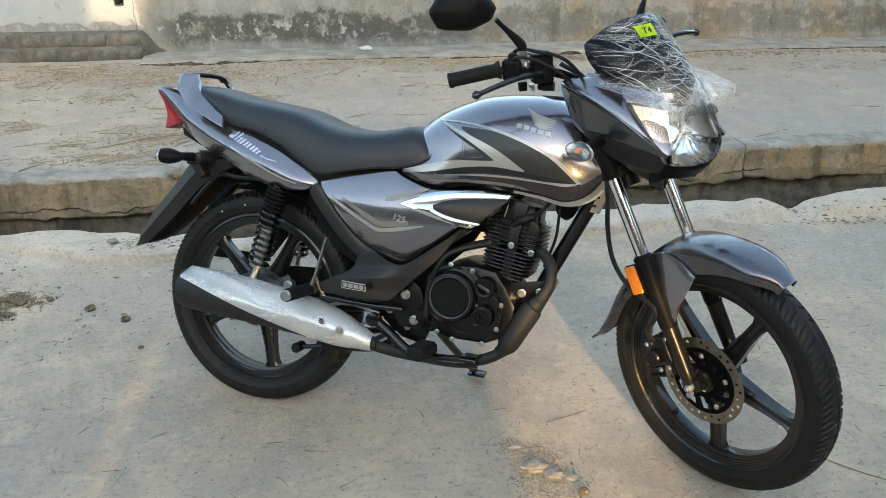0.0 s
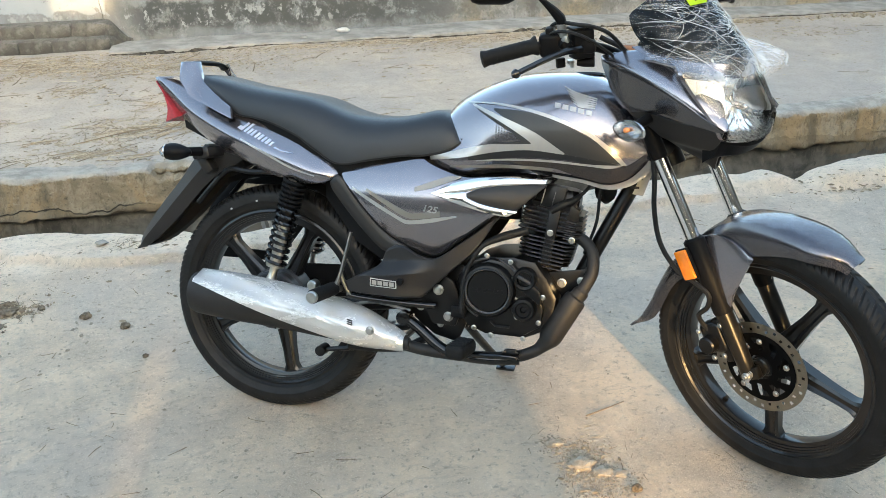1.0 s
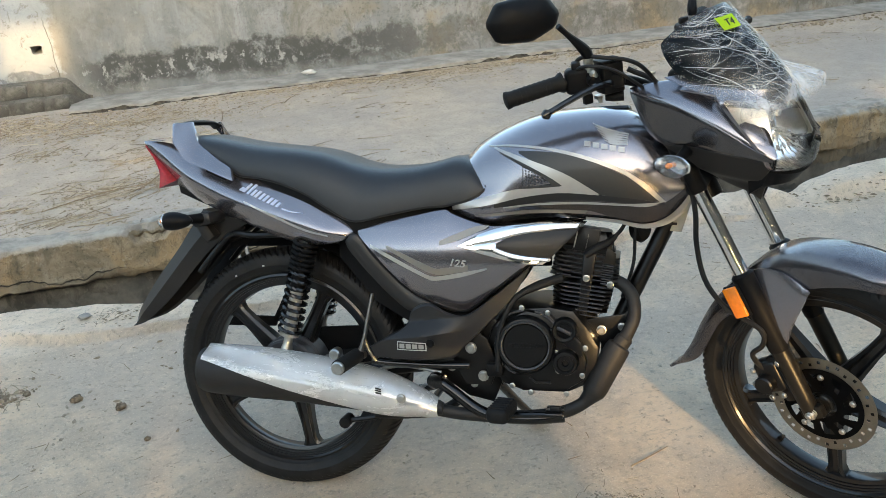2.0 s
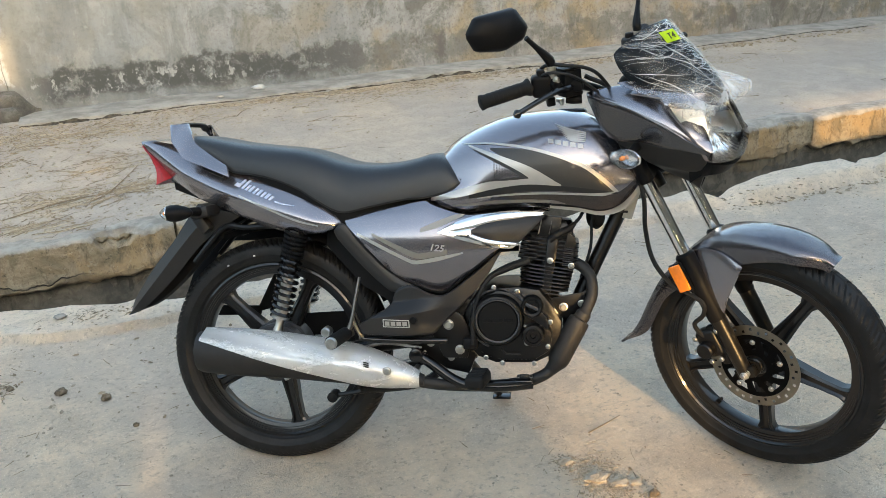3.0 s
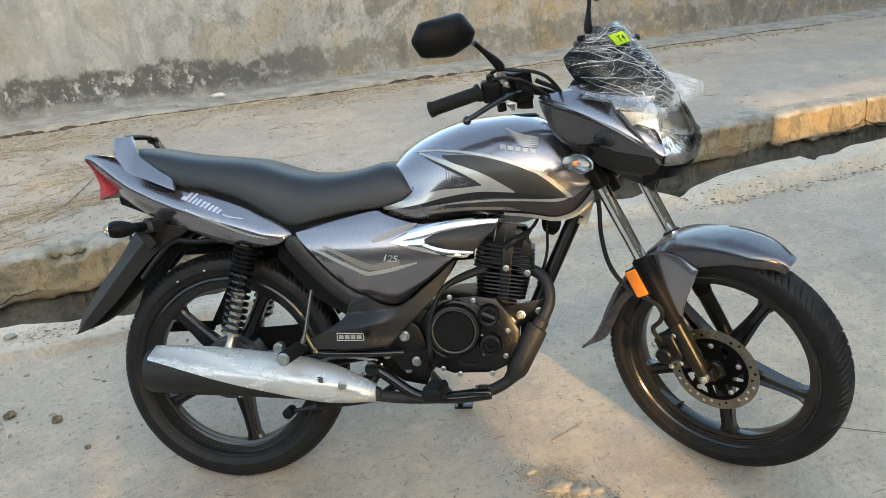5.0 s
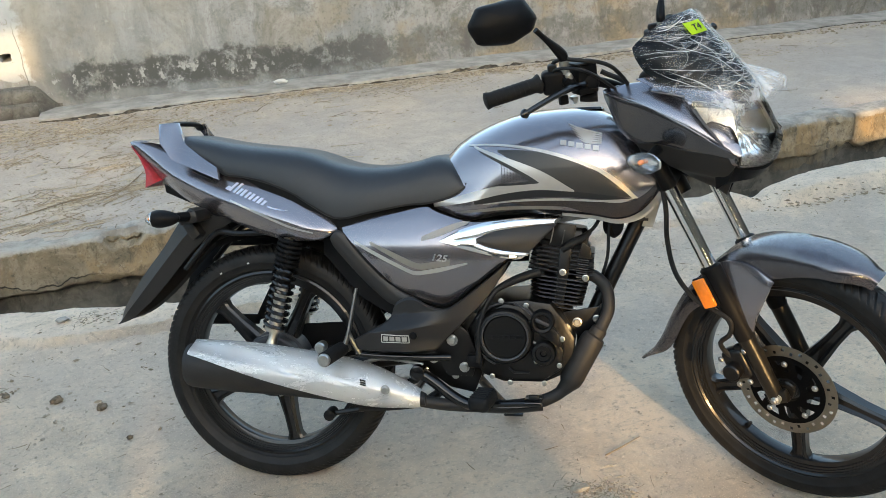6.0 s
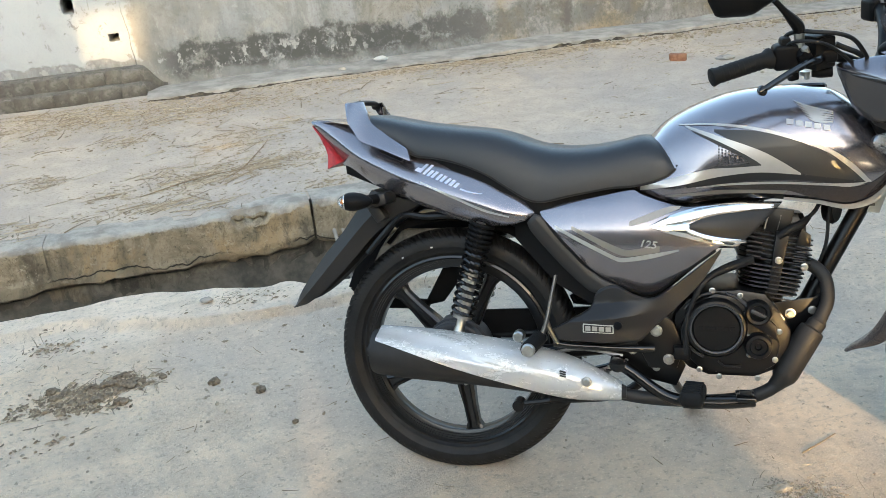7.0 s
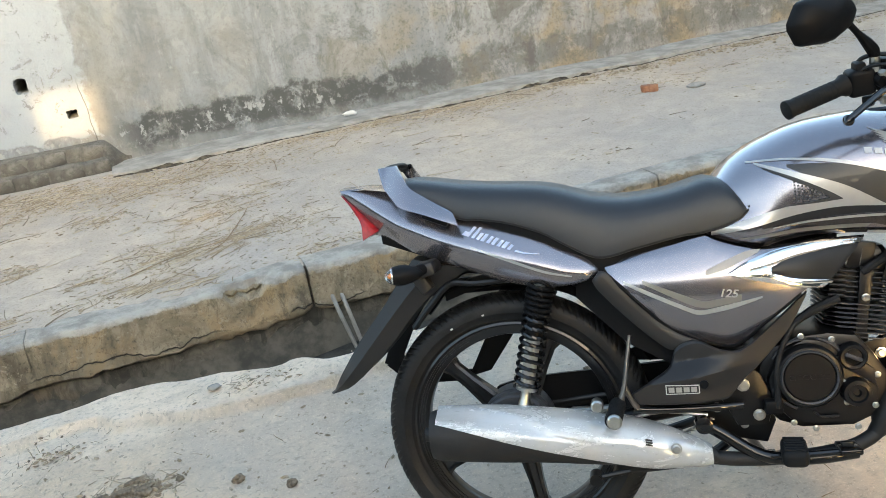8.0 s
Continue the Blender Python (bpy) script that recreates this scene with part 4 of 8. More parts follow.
part("disc_carrier", bm, BLACK, disc, "black slotted disc carrier", None, 30)
for k in range(5):
    a = radians(57 + 36 + 72 * k)
    bolt(disc, (0.068 * math.cos(a), DISC_Y - 0.004, 0.068 * math.sin(a)), 0.0065)
part("speedometer_drive", lathe([(0.012, -0.072), (0.02, -0.071), (0.021, -0.066), (0.018, -0.063), (0.022, -0.06), (0.022, -0.05)], 24), FORK, FRONT)

# -- fork --
FDIR = np.array(HEAD)
FORK_Y = 0.088


def on_fork(s, y=0.0, ahead=0.0):
    """A point s metres up the fork leg from the axle, ahead metres in front of it."""
    q = np.array(AXLE_F) + FDIR * s + np.array([math.cos(RAKE), 0, math.sin(RAKE)]) * (ahead - 0.012)
    return (q[0], y, q[2])


for sy, side in ((-1, "right"), (1, "left")):
    y = sy * FORK_Y
    leg = part("fork_leg", tube([on_fork(-0.012, y), on_fork(-0.006, y), on_fork(0.04, y), on_fork(0.10, y), on_fork(0.30, y), on_fork(0.315, y), on_fork(0.33, y), on_fork(0.334, y)],
                                [0.014, 0.018, 0.0185, 0.020, 0.0215, 0.0235, 0.0235, 0.016], 20), FORK, BIKE, "satin dark fork slider", STEER)
    part("stanchion", tube([on_fork(0.32, y), on_fork(0.60, y)], 0.0165, 20), CHROME, leg, "chromed fork tube")
    part("fork_tube_top", tube([on_fork(0.53, y), on_fork(0.535, y), on_fork(0.66, y)], [0.017, 0.02, 0.02], 16), BLACK, leg)
    part("fork_cover", tube([on_fork(0.15, y), on_fork(0.156, y), on_fork(0.30, y), on_fork(0.331, y), on_fork(0.337, y)], [0.0205, 0.0225, 0.0235, 0.0245, 0.018], 20), BLACK, leg, "black slider cover")
    lug = merge(moved(block(0.05, 0.022, 0.03, 0.006), Matrix.Translation(on_fork(0.0, y, 0.004)) @ Matrix.Rotation(-RAKE, 4, "Y")))
    part("axle_lug", lug, FORK, leg)
bolt(BIKE, (1.277, -0.101, 0.300), 0.011, STEER, "zinc axle nut")
bolt(BIKE, (1.277, -0.109, 0.300), 0.007, STEER)
part("axle", tube([(1.282, -0.1, 0.305), (1.282, 0.1, 0.305)], 0.009, 12), STEEL, BIKE, "", STEER)
for s, w in ((0.545, 0.019), (0.66, 0.018)):
    yk = [on_fork(s, -FORK_Y - 0.012, -0.0), on_fork(s, -0.03, -0.03), on_fork(s, 0.03, -0.03), on_fork(s, FORK_Y + 0.012, -0.0)]
    part("fork_clamp", tube(yk, [w, w * 1.05, w * 1.05, w], 12, 14), BLACK, BIKE, "", STEER)
# brake caliper and its hose
cal = part("brake_caliper", merge(
    moved(block(0.058, 0.045, 0.075, 0.012, 3), Matrix.Translation((1.186, -0.078, 0.362)) @ Matrix.Rotation(-RAKE, 4, "Y")),
    moved(lathe([(0.0, -0.024), (0.018, -0.024), (0.021, -0.02), (0.021, 0.01)], 20), Matrix.Translation((1.184, -0.1, 0.352))),
    moved(block(0.03, 0.02, 0.11, 0.006), Matrix.Translation((1.212, -0.085, 0.365)) @ Matrix.Rotation(-RAKE, 4, "Y"))), ENGINE, BIKE, "black brake caliper", STEER)
for x, z in ((1.208, 0.408), (1.152, 0.372), (1.158, 0.34), (1.221, 0.332), (1.196, 0.318)):
    bolt(cal, (x, -0.103, z), 0.0065)
part("brake_hose", tube([(0.905, -0.12, 1.045), (0.955, -0.085, 1.0), (1.0, -0.085, 0.86), (1.034, -0.105, 0.74), (1.036, -0.11, 0.66), (1.055, -0.115, 0.58), (1.10, -0.116, 0.525), (1.15, -0.114, 0.502),
                         (1.182, -0.112, 0.482), (1.18, -0.112, 0.45), (1.155, -0.108, 0.42), (1.16, -0.1, 0.395), (1.175, -0.095, 0.38)], 0.0058, 8, 60), RUBBER, BIKE, "black rubber brake hose", STEER)
ref = part("side_reflector", moved(block(0.031, 0.010, 0.07, 0.003), Matrix.Translation((1.127, -0.121, 0.545)) @ Matrix.Rotation(-RAKE, 4, "Y")), AMBER, BIKE, "amber side reflector", STEER)
part("reflector_back", moved(block(0.036, 0.008, 0.076, 0.003), Matrix.Translation((1.128, -0.114, 0.545)) @ Matrix.Rotation(-RAKE, 4, "Y")), BLACK, ref)
bolt(BIKE, (1.148, -0.112, 0.503), 0.006, STEER)

# -- front fender: an arched blade with side arms --
FEND_TOP = [(0.884, 0.258), (0.925, 0.300), (0.958, 0.350), (0.993, 0.425), (1.036, 0.500), (1.107, 0.583), (1.172, 0.634), (1.245, 0.652), (1.342, 0.648), (1.421, 0.622), (1.46, 0.598)]
ft = spline(FEND_TOP, 40)
arch = []
for i, (x, z) in enumerate(ft):
    s = i / 39
    w = 0.022 + 0.030 * hump(s, 0.0, 0.14) + 0.010 * hump(s, 0.15, 0.5) - 0.034 * hump(s, 0.88, 1.0)
    d = 0.008 + 0.030 * hump(s, 0.0, 0.16) + 0.040 * hump(s, 0.3, 0.58) - 0.055 * hump(s, 0.62, 1.0)
    nx, nz = (1.285 - x), (0.305 - z)
    ln = math.hypot(nx, nz)
    nx, nz = nx / ln, nz / ln
    ring = []
    for k in np.linspace(-1, 1, 13):
        c = abs(k)
        y = w * (1 - (1 - min(1, c * 1.35)) ** 2.2) * (1 if k > 0 else -1)
        drop = d * hump(c, 0.25, 1.0) + 0.004 * c
        ring.append((x + nx * drop, y, z + nz * drop))
    arch.append(ring)
bm = loft(arch, False, False)
bmesh.ops.solidify(bm, geom=bm.faces[:], thickness=0.003)
fender = part("front_fender", bm, PAINT, BIKE, "grey metallic front mudguard", STEER, 40)
pair("fender_arm", lambda: panel([(1.135, 0.598), (1.165, 0.61), (1.21, 0.605), (1.262, 0.575)], [(1.205, 0.442), (1.212, 0.440), (1.220, 0.443), (1.231, 0.49)], lambda x, z: 0.092 - 0.022 * hump(z, 0.47, 0.62), 0.004, 14, 10, 0.004), PAINT, fender, "", None, 40)

# -- tank --
tank_top = graph((0.43, 0.80), (0.472, 0.835), (0.492, 0.857), (0.539, 0.887), (0.601, 0.913), (0.654, 0.927), (0.737, 0.935), (0.80, 0.934), (0.85, 0.922), (0.90, 0.885), (0.945, 0.835), (0.985, 0.78))
tank_low = graph((0.43, 0.716), (0.442, 0.714), (0.489, 0.696), (0.54, 0.681), (0.577, 0.688), (0.636, 0.696), (0.744, 0.691), (0.808, 0.683), (0.87, 0.672), (0.92, 0.684), (0.962, 0.723), (0.985, 0.76))
tank_half = graph((0.43, 0.085), (0.48, 0.105), (0.54, 0.123), (0.60, 0.134), (0.69, 0.143), (0.78, 0.145), (0.86, 0.136), (0.92, 0.118), (0.985, 0.088))


def tank_y(x, z):
    """Half width of the tank at height z."""
    b, t = tank_low(x), tank_top(x)
    s = min(1.0, max(0.0, (z - b) / (t - b)))
    k = 0.36
    w = tank_half(x) + 0.033 * hump(-x, -0.63, -0.45) * (1 - hump(s, 0.16, 0.42))          # the foot flares out under the seat
    if s > k:
        return w * math.sqrt(max(0.0, 1 - ((s - k) / (1 - k)) ** 2.4))
    return w * (1 - (0.27 - 0.15 * hump(-x, -0.62, -0.5)) * ((k - s) / k) ** 2)


rings = []
for x in np.linspace(0.435, 0.98, 40):
    b, t = tank_low(x), tank_top(x)
    sv = [0, 0.12, 0.24, 0.36, 0.48, 0.6, 0.7, 0.79, 0.86, 0.92, 0.96, 0.985]
    right = [(x, -tank_y(x, b + (t - b) * s), b + (t - b) * s) for s in sv]
    rings.append(right + [(x, 0, t)] + [(p[0], -p[1], p[2]) for p in right[::-1]])
tank = part("fuel_tank", loft(rings), PAINT, BIKE, "grey metallic fuel tank with silver and black stripes", None, 40)
# fuel cap
part("fuel_cap", moved(merge(lathe([(0.0, -0.012), (0.036, -0.011), (0.04, -0.006), (0.04, 0.01)], 32)), Matrix.Translation((0.80, 0, 0.9235)) @ Matrix.Rotation(radians(-90), 4, "X")), GLOSSBLACK, tank)
# dark field, silver chevron and stripes on the flanks
for sd in (-1, 1):
    # dark wing that sweeps from the tank's rear point to its front
    part("flank_decal", decal([(0.60, 0.843), (0.68, 0.838), (0.75, 0.82), (0.82, 0.79), (0.865, 0.762), (0.905, 0.733)], [(0.60, 0.838), (0.665, 0.80), (0.715, 0.772), (0.77, 0.748), (0.84, 0.736), (0.905, 0.729)], tank_y, 0.0008, 30, 6, sd), GREYDECAL, tank, "dark grey flank decal")
    part("stripe", decal([(0.528, 0.856), (0.60, 0.856), (0.68, 0.846), (0.75, 0.828), (0.82, 0.801), (0.87, 0.768), (0.912, 0.728)], [(0.528, 0.853), (0.60, 0.8515), (0.68, 0.8395), (0.75, 0.820), (0.82, 0.792), (0.863, 0.7605), (0.900, 0.7275)], tank_y, 0.0016, 40, 4, sd), SILVERDECAL, tank, "silver stripe")
    part("chevron", decal([(0.542, 0.853), (0.62, 0.825), (0.70, 0.793), (0.772, 0.749)], [(0.542, 0.849), (0.61, 0.811), (0.66, 0.784), (0.692, 0.7665)], tank_y, 0.0020, 26, 4, sd), SILVERDECAL, tank, "silver chevron")
    part("chevron", decal([(0.447, 0.722), (0.53, 0.745), (0.61, 0.762), (0.692, 0.7665), (0.772, 0.749)], [(0.447, 0.714), (0.53, 0.725), (0.61, 0.742), (0.69, 0.751), (0.772, 0.7455)], tank_y, 0.0022, 30, 4, sd), SILVERDECAL, tank, "silver chevron")
    part("chevron_edge", decal([(0.556, 0.842), (0.62, 0.812), (0.672, 0.783), (0.694, 0.768)], [(0.556, 0.839), (0.615, 0.806), (0.66, 0.782), (0.672, 0.770)], tank_y, 0.0026, 20, 3, sd), INK, tank)
    part("chevron_edge", decal([(0.60, 0.7635), (0.64, 0.766), (0.672, 0.770), (0.694, 0.768)], [(0.60, 0.7605), (0.64, 0.762), (0.67, 0.764), (0.694, 0.766)], tank_y, 0.0028, 20, 3, sd), INK, tank)
    part("flank_decal", decal([(0.545, 0.728), (0.61, 0.742), (0.68, 0.751), (0.76, 0.747), (0.84, 0.737), (0.91, 0.726)], [(0.545, 0.719), (0.61, 0.726), (0.68, 0.733), (0.76, 0.733), (0.84, 0.726), (0.91, 0.722)], tank_y, 0.0009, 30, 4, sd), DARKPAINT, tank, "dark grey lower decal")
    part("stripe", decal([(0.565, 0.720), (0.65, 0.729), (0.74, 0.731), (0.83, 0.726), (0.885, 0.7265), (0.905, 0.7285)], [(0.565, 0.718), (0.65, 0.724), (0.74, 0.7255), (0.83, 0.721), (0.875, 0.7185), (0.905, 0.7275)], tank_y, 0.0018, 30, 3, sd), SILVERDECAL, tank, "silver stripe")
    part("stripe", decal([(0.50, 0.704), (0.56, 0.708), (0.62, 0.7125), (0.70, 0.713), (0.75, 0.711)], [(0.50, 0.7005), (0.56, 0.701), (0.62, 0.7045), (0.70, 0.705), (0.742, 0.7045)], tank_y, 0.0016, 26, 3, sd), TANDECAL, tank)
    part("lower_band", decal([(0.50, 0.699), (0.54, 0.690), (0.577, 0.696), (0.66, 0.703), (0.744, 0.700), (0.81, 0.694)], [(0.50, 0.6935), (0.54, 0.6825), (0.577, 0.689), (0.66, 0.6965), (0.744, 0.692), (0.81, 0.685)], tank_y, 0.0014, 26, 3, sd), GLOSSBLACK, tank)
    # darker tank paint puts the dark reflection low on the flank into colour
    part("lower_band", decal([(0.60, 0.7215), (0.68, 0.7265), (0.76, 0.7262), (0.83, 0.7205), (0.89, 0.7185), (0.93, 0.737), (0.965, 0.772)], [(0.60, 0.7135), (0.68, 0.714), (0.752, 0.7105), (0.81, 0.6915), (0.87, 0.681), (0.917, 0.695), (0.952, 0.73)], tank_y, 0.0007, 34, 5, sd), TANKDARK, tank, "dark brown reflection painted along the tank's lower flank")
    # silver trim along the tank's lower front edge
    part("tank_trim", decal([(0.744, 0.697), (0.81, 0.690), (0.87, 0.680), (0.915, 0.694), (0.95, 0.728), (0.970, 0.765)], [(0.744, 0.690), (0.81, 0.6815), (0.872, 0.669), (0.925, 0.681), (0.966, 0.719), (0.983, 0.757)], lambda x, z: tank_y(x, z) + 0.002, 0.003, 30, 4, sd), SILVERDECAL, tank, "silver lower trim")
    # dotted triangle
    for i in range(9):
        for j in range(-(i // 2) - 1 if i else 0, (i // 2) + 2 if i else 1):
            x, z = 0.664 - i * 0.0068, 0.776 + i * 0.0016 + j * 0.0062
            if abs(j) * 0.0062 > i * 0.0034 + 0.002:
                continue
            part("dot", decal([(x - 0.0016, z + 0.0016), (x + 0.0016, z + 0.0016)], [(x - 0.0016, z - 0.0016), (x + 0.0016, z - 0.0016)], tank_y, 0.0009, 2, 2, sd), GREYDECAL, tank)
    # maker's mark: five swept feathers over a bar of plain strokes
    for k in range(6):
        x0, z0 = 0.758 + 0.005 * k, 0.898 - 0.0072 * k
        x1, z1 = 0.834 - 0.0005 * k, 0.872 - 0.0042 * k
        part("maker_mark", decal([(x0, z0 + 0.001), ((x0 + x1) / 2 - 0.006, (z0 + z1) / 2 + 0.0008), (x1, z1 + 0.0022)], [(x0, z0), ((x0 + x1) / 2 - 0.008, (z0 + z1) / 2 - 0.004), (x1 + 0.001, z1 - 0.0008)], tank_y, 0.0012, 10, 2, sd), SILVERDECAL, tank, "silver maker's mark")
    for k in range(5):
        x = 0.742 + 0.0178 * k
        z = 0.856 - 0.0035 * k
        part("maker_mark", decal([(x, z + 0.0056), (x + 0.0135, z + 0.004)], [(x, z - 0.0056), (x + 0.0135, z - 0.007)], tank_y, 0.0012, 4, 2, sd), SILVERDECAL, tank, "silver maker's mark")

# -- seat --
seat_top = graph((-0.236, 0.868), (-0.228, 0.886), (-0.19, 0.898), (-0.066, 0.876), (0.05, 0.862), (0.113, 0.853), (0.16, 0.839), (0.21, 0.821), (0.27, 0.811), (0.35, 0.813), (0.406, 0.823), (0.445, 0.833), (0.475, 0.829), (0.500, 0.812), (0.518, 0.786), (0.526, 0.766))
seat_low = graph((-0.236, 0.86), (-0.17, 0.858), (-0.13, 0.838), (-0.07, 0.798), (-0.024, 0.792), (0.035, 0.779), (0.105, 0.752), (0.15, 0.724), (0.217, 0.690), (0.297, 0.703), (0.387, 0.719), (0.43, 0.721), (0.48, 0.733), (0.510, 0.746), (0.526, 0.760))
seat_half = graph((-0.236, 0.06), (-0.215, 0.088), (-0.15, 0.108), (0.0, 0.128), (0.15, 0.140), (0.25, 0.142), (0.35, 0.137), (0.44, 0.131), (0.50, 0.128), (0.526, 0.118))
rings = []
for x in list(np.linspace(-0.235, -0.2, 6)) + list(np.linspace(-0.185, 0.49, 40)) + [0.50, 0.509, 0.517, 0.522, 0.525]:
    b, t, w = seat_low(x), seat_top(x), seat_half(x)
    right = []
    for k in range(11):
        a = radians(-8 + 98 * k / 10)
        ca, sa = math.cos(a), math.sin(a)
        y = w * (abs(ca) ** 0.42)
        z = b + (t - b) * (max(0.0, sa) ** 0.85) if a > 0 else b
        right.append((x, -y if k < 10 else 0.0, z))
    rings.append(right + [(p[0], -p[1], p[2]) for p in right[-2::-1]])
seat = part("seat", loft(rings), SEAT, BIKE, "black vinyl stepped seat", None, 50)
pair("seat_piping", lambda: tube([(x, -seat_half(x) * 0.985, seat_low(x) + 0.003) for x in np.linspace(-0.15, 0.522, 44)] + [(x, -seat_half(x) * 0.99, seat_low(x) + (seat_top(x) - seat_low(x)) * f) for x, f in ((0.5255, 0.4), (0.524, 0.8))], 0.0034, 6), RUBBER, seat)

# -- tail --
cowl_up = [(-0.352, 0.887), (-0.28, 0.886), (-0.20, 0.868), (-0.12, 0.825), (-0.05, 0.797), (0.05, 0.777), (0.12, 0.748), (0.17, 0.720), (0.200, 0.697), (0.217, 0.675)]
cowl_lo = [(-0.288, 0.777), (-0.25, 0.766), (-0.19, 0.731), (-0.105, 0.699), (-0.044, 0.675), (0.018, 0.652), (0.08, 0.639), (0.142, 0.637), (0.182, 0.644), (0.206, 0.655), (0.217, 0.668)]
crease = graph((-0.36, 0.890), (-0.335, 0.879), (-0.287, 0.847), (-0.252, 0.822), (-0.212, 0.797), (-0.185, 0.785), (-0.132, 0.762), (-0.078, 0.742), (0.01, 0.713), (0.10, 0.684), (0.144, 0.669), (0.22, 0.656))
cowl_half = graph((-0.36, 0.066), (-0.28, 0.088), (-0.2, 0.112), (-0.1, 0.135), (0.0, 0.151), (0.1, 0.157), (0.16, 0.154), (0.195, 0.147), (0.22, 0.132))


def cowl_y(x, z):
    c, w = crease(x), cowl_half(x)
    if z > c:
        d = z - c
        return w - 0.004 - 0.7 * d * d / (d + 0.012)
    d = c - z
    return w - 0.004 - 0.95 * d * d / (d + 0.03)


cowl = pair("tail_cowl", lambda: panel(cowl_up, cowl_lo, cowl_y, 0.004, 44, 16, 0.003), PAINT, BIKE, "grey metallic tail panel")
part("cowl_bridge", loft([[(x, -w, z), (x, -w * 0.6, z + 0.006), (x, 0, z + 0.008), (x, w * 0.6, z + 0.006), (x, w, z)] for x, w, z in ((-0.356, 0.058, 0.884), (-0.29, 0.075, 0.884), (-0.24, 0.088, 0.876), (-0.2, 0.095, 0.862))], False, False), PAINT, BIKE, "", None, 40)
part("tail_underside", loft([[(x, -w, z), (x, w, z), (x, w * 0.9, z - 0.02), (x, -w * 0.9, z - 0.02)] for x, w, z in ((-0.27, 0.05, 0.775), (-0.15, 0.09, 0.735), (0.0, 0.11, 0.69), (0.2, 0.115, 0.66))]), BLACK, BIKE)
for sd in (-1, 1):
    par = BIKE if sd > 0 else cowl
    part("stripe", decal([(-0.052, 0.741), (0.03, 0.707), (0.10, 0.677), (0.158, 0.660)], [(-0.052, 0.737), (0.03, 0.701), (0.10, 0.671), (0.158, 0.657)], cowl_y, 0.0012, 24, 3, sd), SILVERDECAL, par, "thin silver stripe")
    # model lettering, drawn as thin slanted strokes
    for x, w, h in ((-0.066, 0.014, 0.005), (-0.057, 0.006, 0.016), (-0.046, 0.006, 0.018), (-0.036, 0.0065, 0.010), (-0.0265, 0.007, 0.011), (-0.014, 0.0065, 0.010), (-0.004, 0.007, 0.010), (0.008, 0.0065, 0.009), (0.018, 0.008, 0.009), (0.030, 0.0065, 0.007)):
        z = 0.766 - 0.40 * (x + 0.06)
        part("lettering", decal([(x + 0.9 * h, z + h), (x + 0.9 * h + w, z + h - 0.4 * w)], [(x - 0.003, z - 0.002), (x - 0.003 + w, z - 0.002 - 0.4 * w)], cowl_y, 0.0012, 4, 3, sd), LILAC, par, "pale slanted strokes")
    part("lettering", decal([(0.045, 0.7245), (0.065, 0.7175), (0.096, 0.7115)], [(0.043, 0.7215), (0.065, 0.7145), (0.096, 0.7105)], cowl_y, 0.0011, 8, 3, sd), LILAC, par, "pale swoosh")
light_up = [(-0.348, 0.876), (-0.318, 0.843), (-0.292, 0.815), (-0.270, 0.788)]
light_lo = [(-0.352, 0.874), (-0.328, 0.842), (-0.308, 0.808), (-0.304, 0.770)]


def lamp_half(x, z):
    return 0.054 + 0.042 * (0.888 - z) / 0.11


rings = []
for (xa, za), (xb, zb) in zip(spline(light_up, 12), spline(light_lo, 12)):
    ya, yb = cowl_y(xa, za) + 0.001, lamp_half(xb, zb) * 0.86
    rings.append([(xa, -ya, za), ((xa + xb) / 2, -(ya + yb) / 2 - 0.004, (za + zb) / 2), (xb, -yb, zb), (xb - 0.012, 0, zb), (xb, yb, zb), ((xa + xb) / 2, (ya + yb) / 2 + 0.004, (za + zb) / 2), (xa, ya, za), (xa + 0.02, 0, za)])
part("tail_light", loft(rings), RED, BIKE, "red tail lamp lens", None, 40)
# grab rail: a blade on each side joined behind the seat
RAIL_UP = [(-0.208, 0.930), (-0.198, 0.908), (-0.180, 0.879), (-0.146, 0.856), (-0.110, 0.834), (-0.083, 0.818)]
RAIL_LO = [(-0.245, 0.927), (-0.228, 0.886), (-0.213, 0.860), (-0.196, 0.838), (-0.140, 0.8165), (-0.070, 0.789)]
rail_mid = graph(*[((a + c) / 2, (b + d) / 2) for (a, b), (c, d) in zip(RAIL_UP, RAIL_LO)])


def rail():
    """A flat blade whose face leans upwards."""
    return panel(RAIL_UP, RAIL_LO, lambda x, z: 0.101 + 0.044 * hump(x, -0.26, -0.08) - 0.75 * (z - rail_mid(x)), 0.010, 40, 7, 0.002)


grab = pair("grab_rail", rail, PAINT, BIKE, "grey metallic grab rail", None, 40)
part("rail_bridge", tube([(-0.232, -0.09, 0.918), (-0.225, -0.06, 0.926), (-0.218, 0, 0.928), (-0.225, 0.06, 0.926), (-0.232, 0.09, 0.918)], [0.012, 0.011, 0.011, 0.011, 0.012], 10, 18, 0.6), BLACK, grab)
pair("rail_mount", lambda: moved(block(0.06, 0.03, 0.018, 0.004), Matrix.Translation((-0.125, -0.108, 0.806)) @ Matrix.Rotation(radians(24), 4, "Y")), BLACK, BIKE)
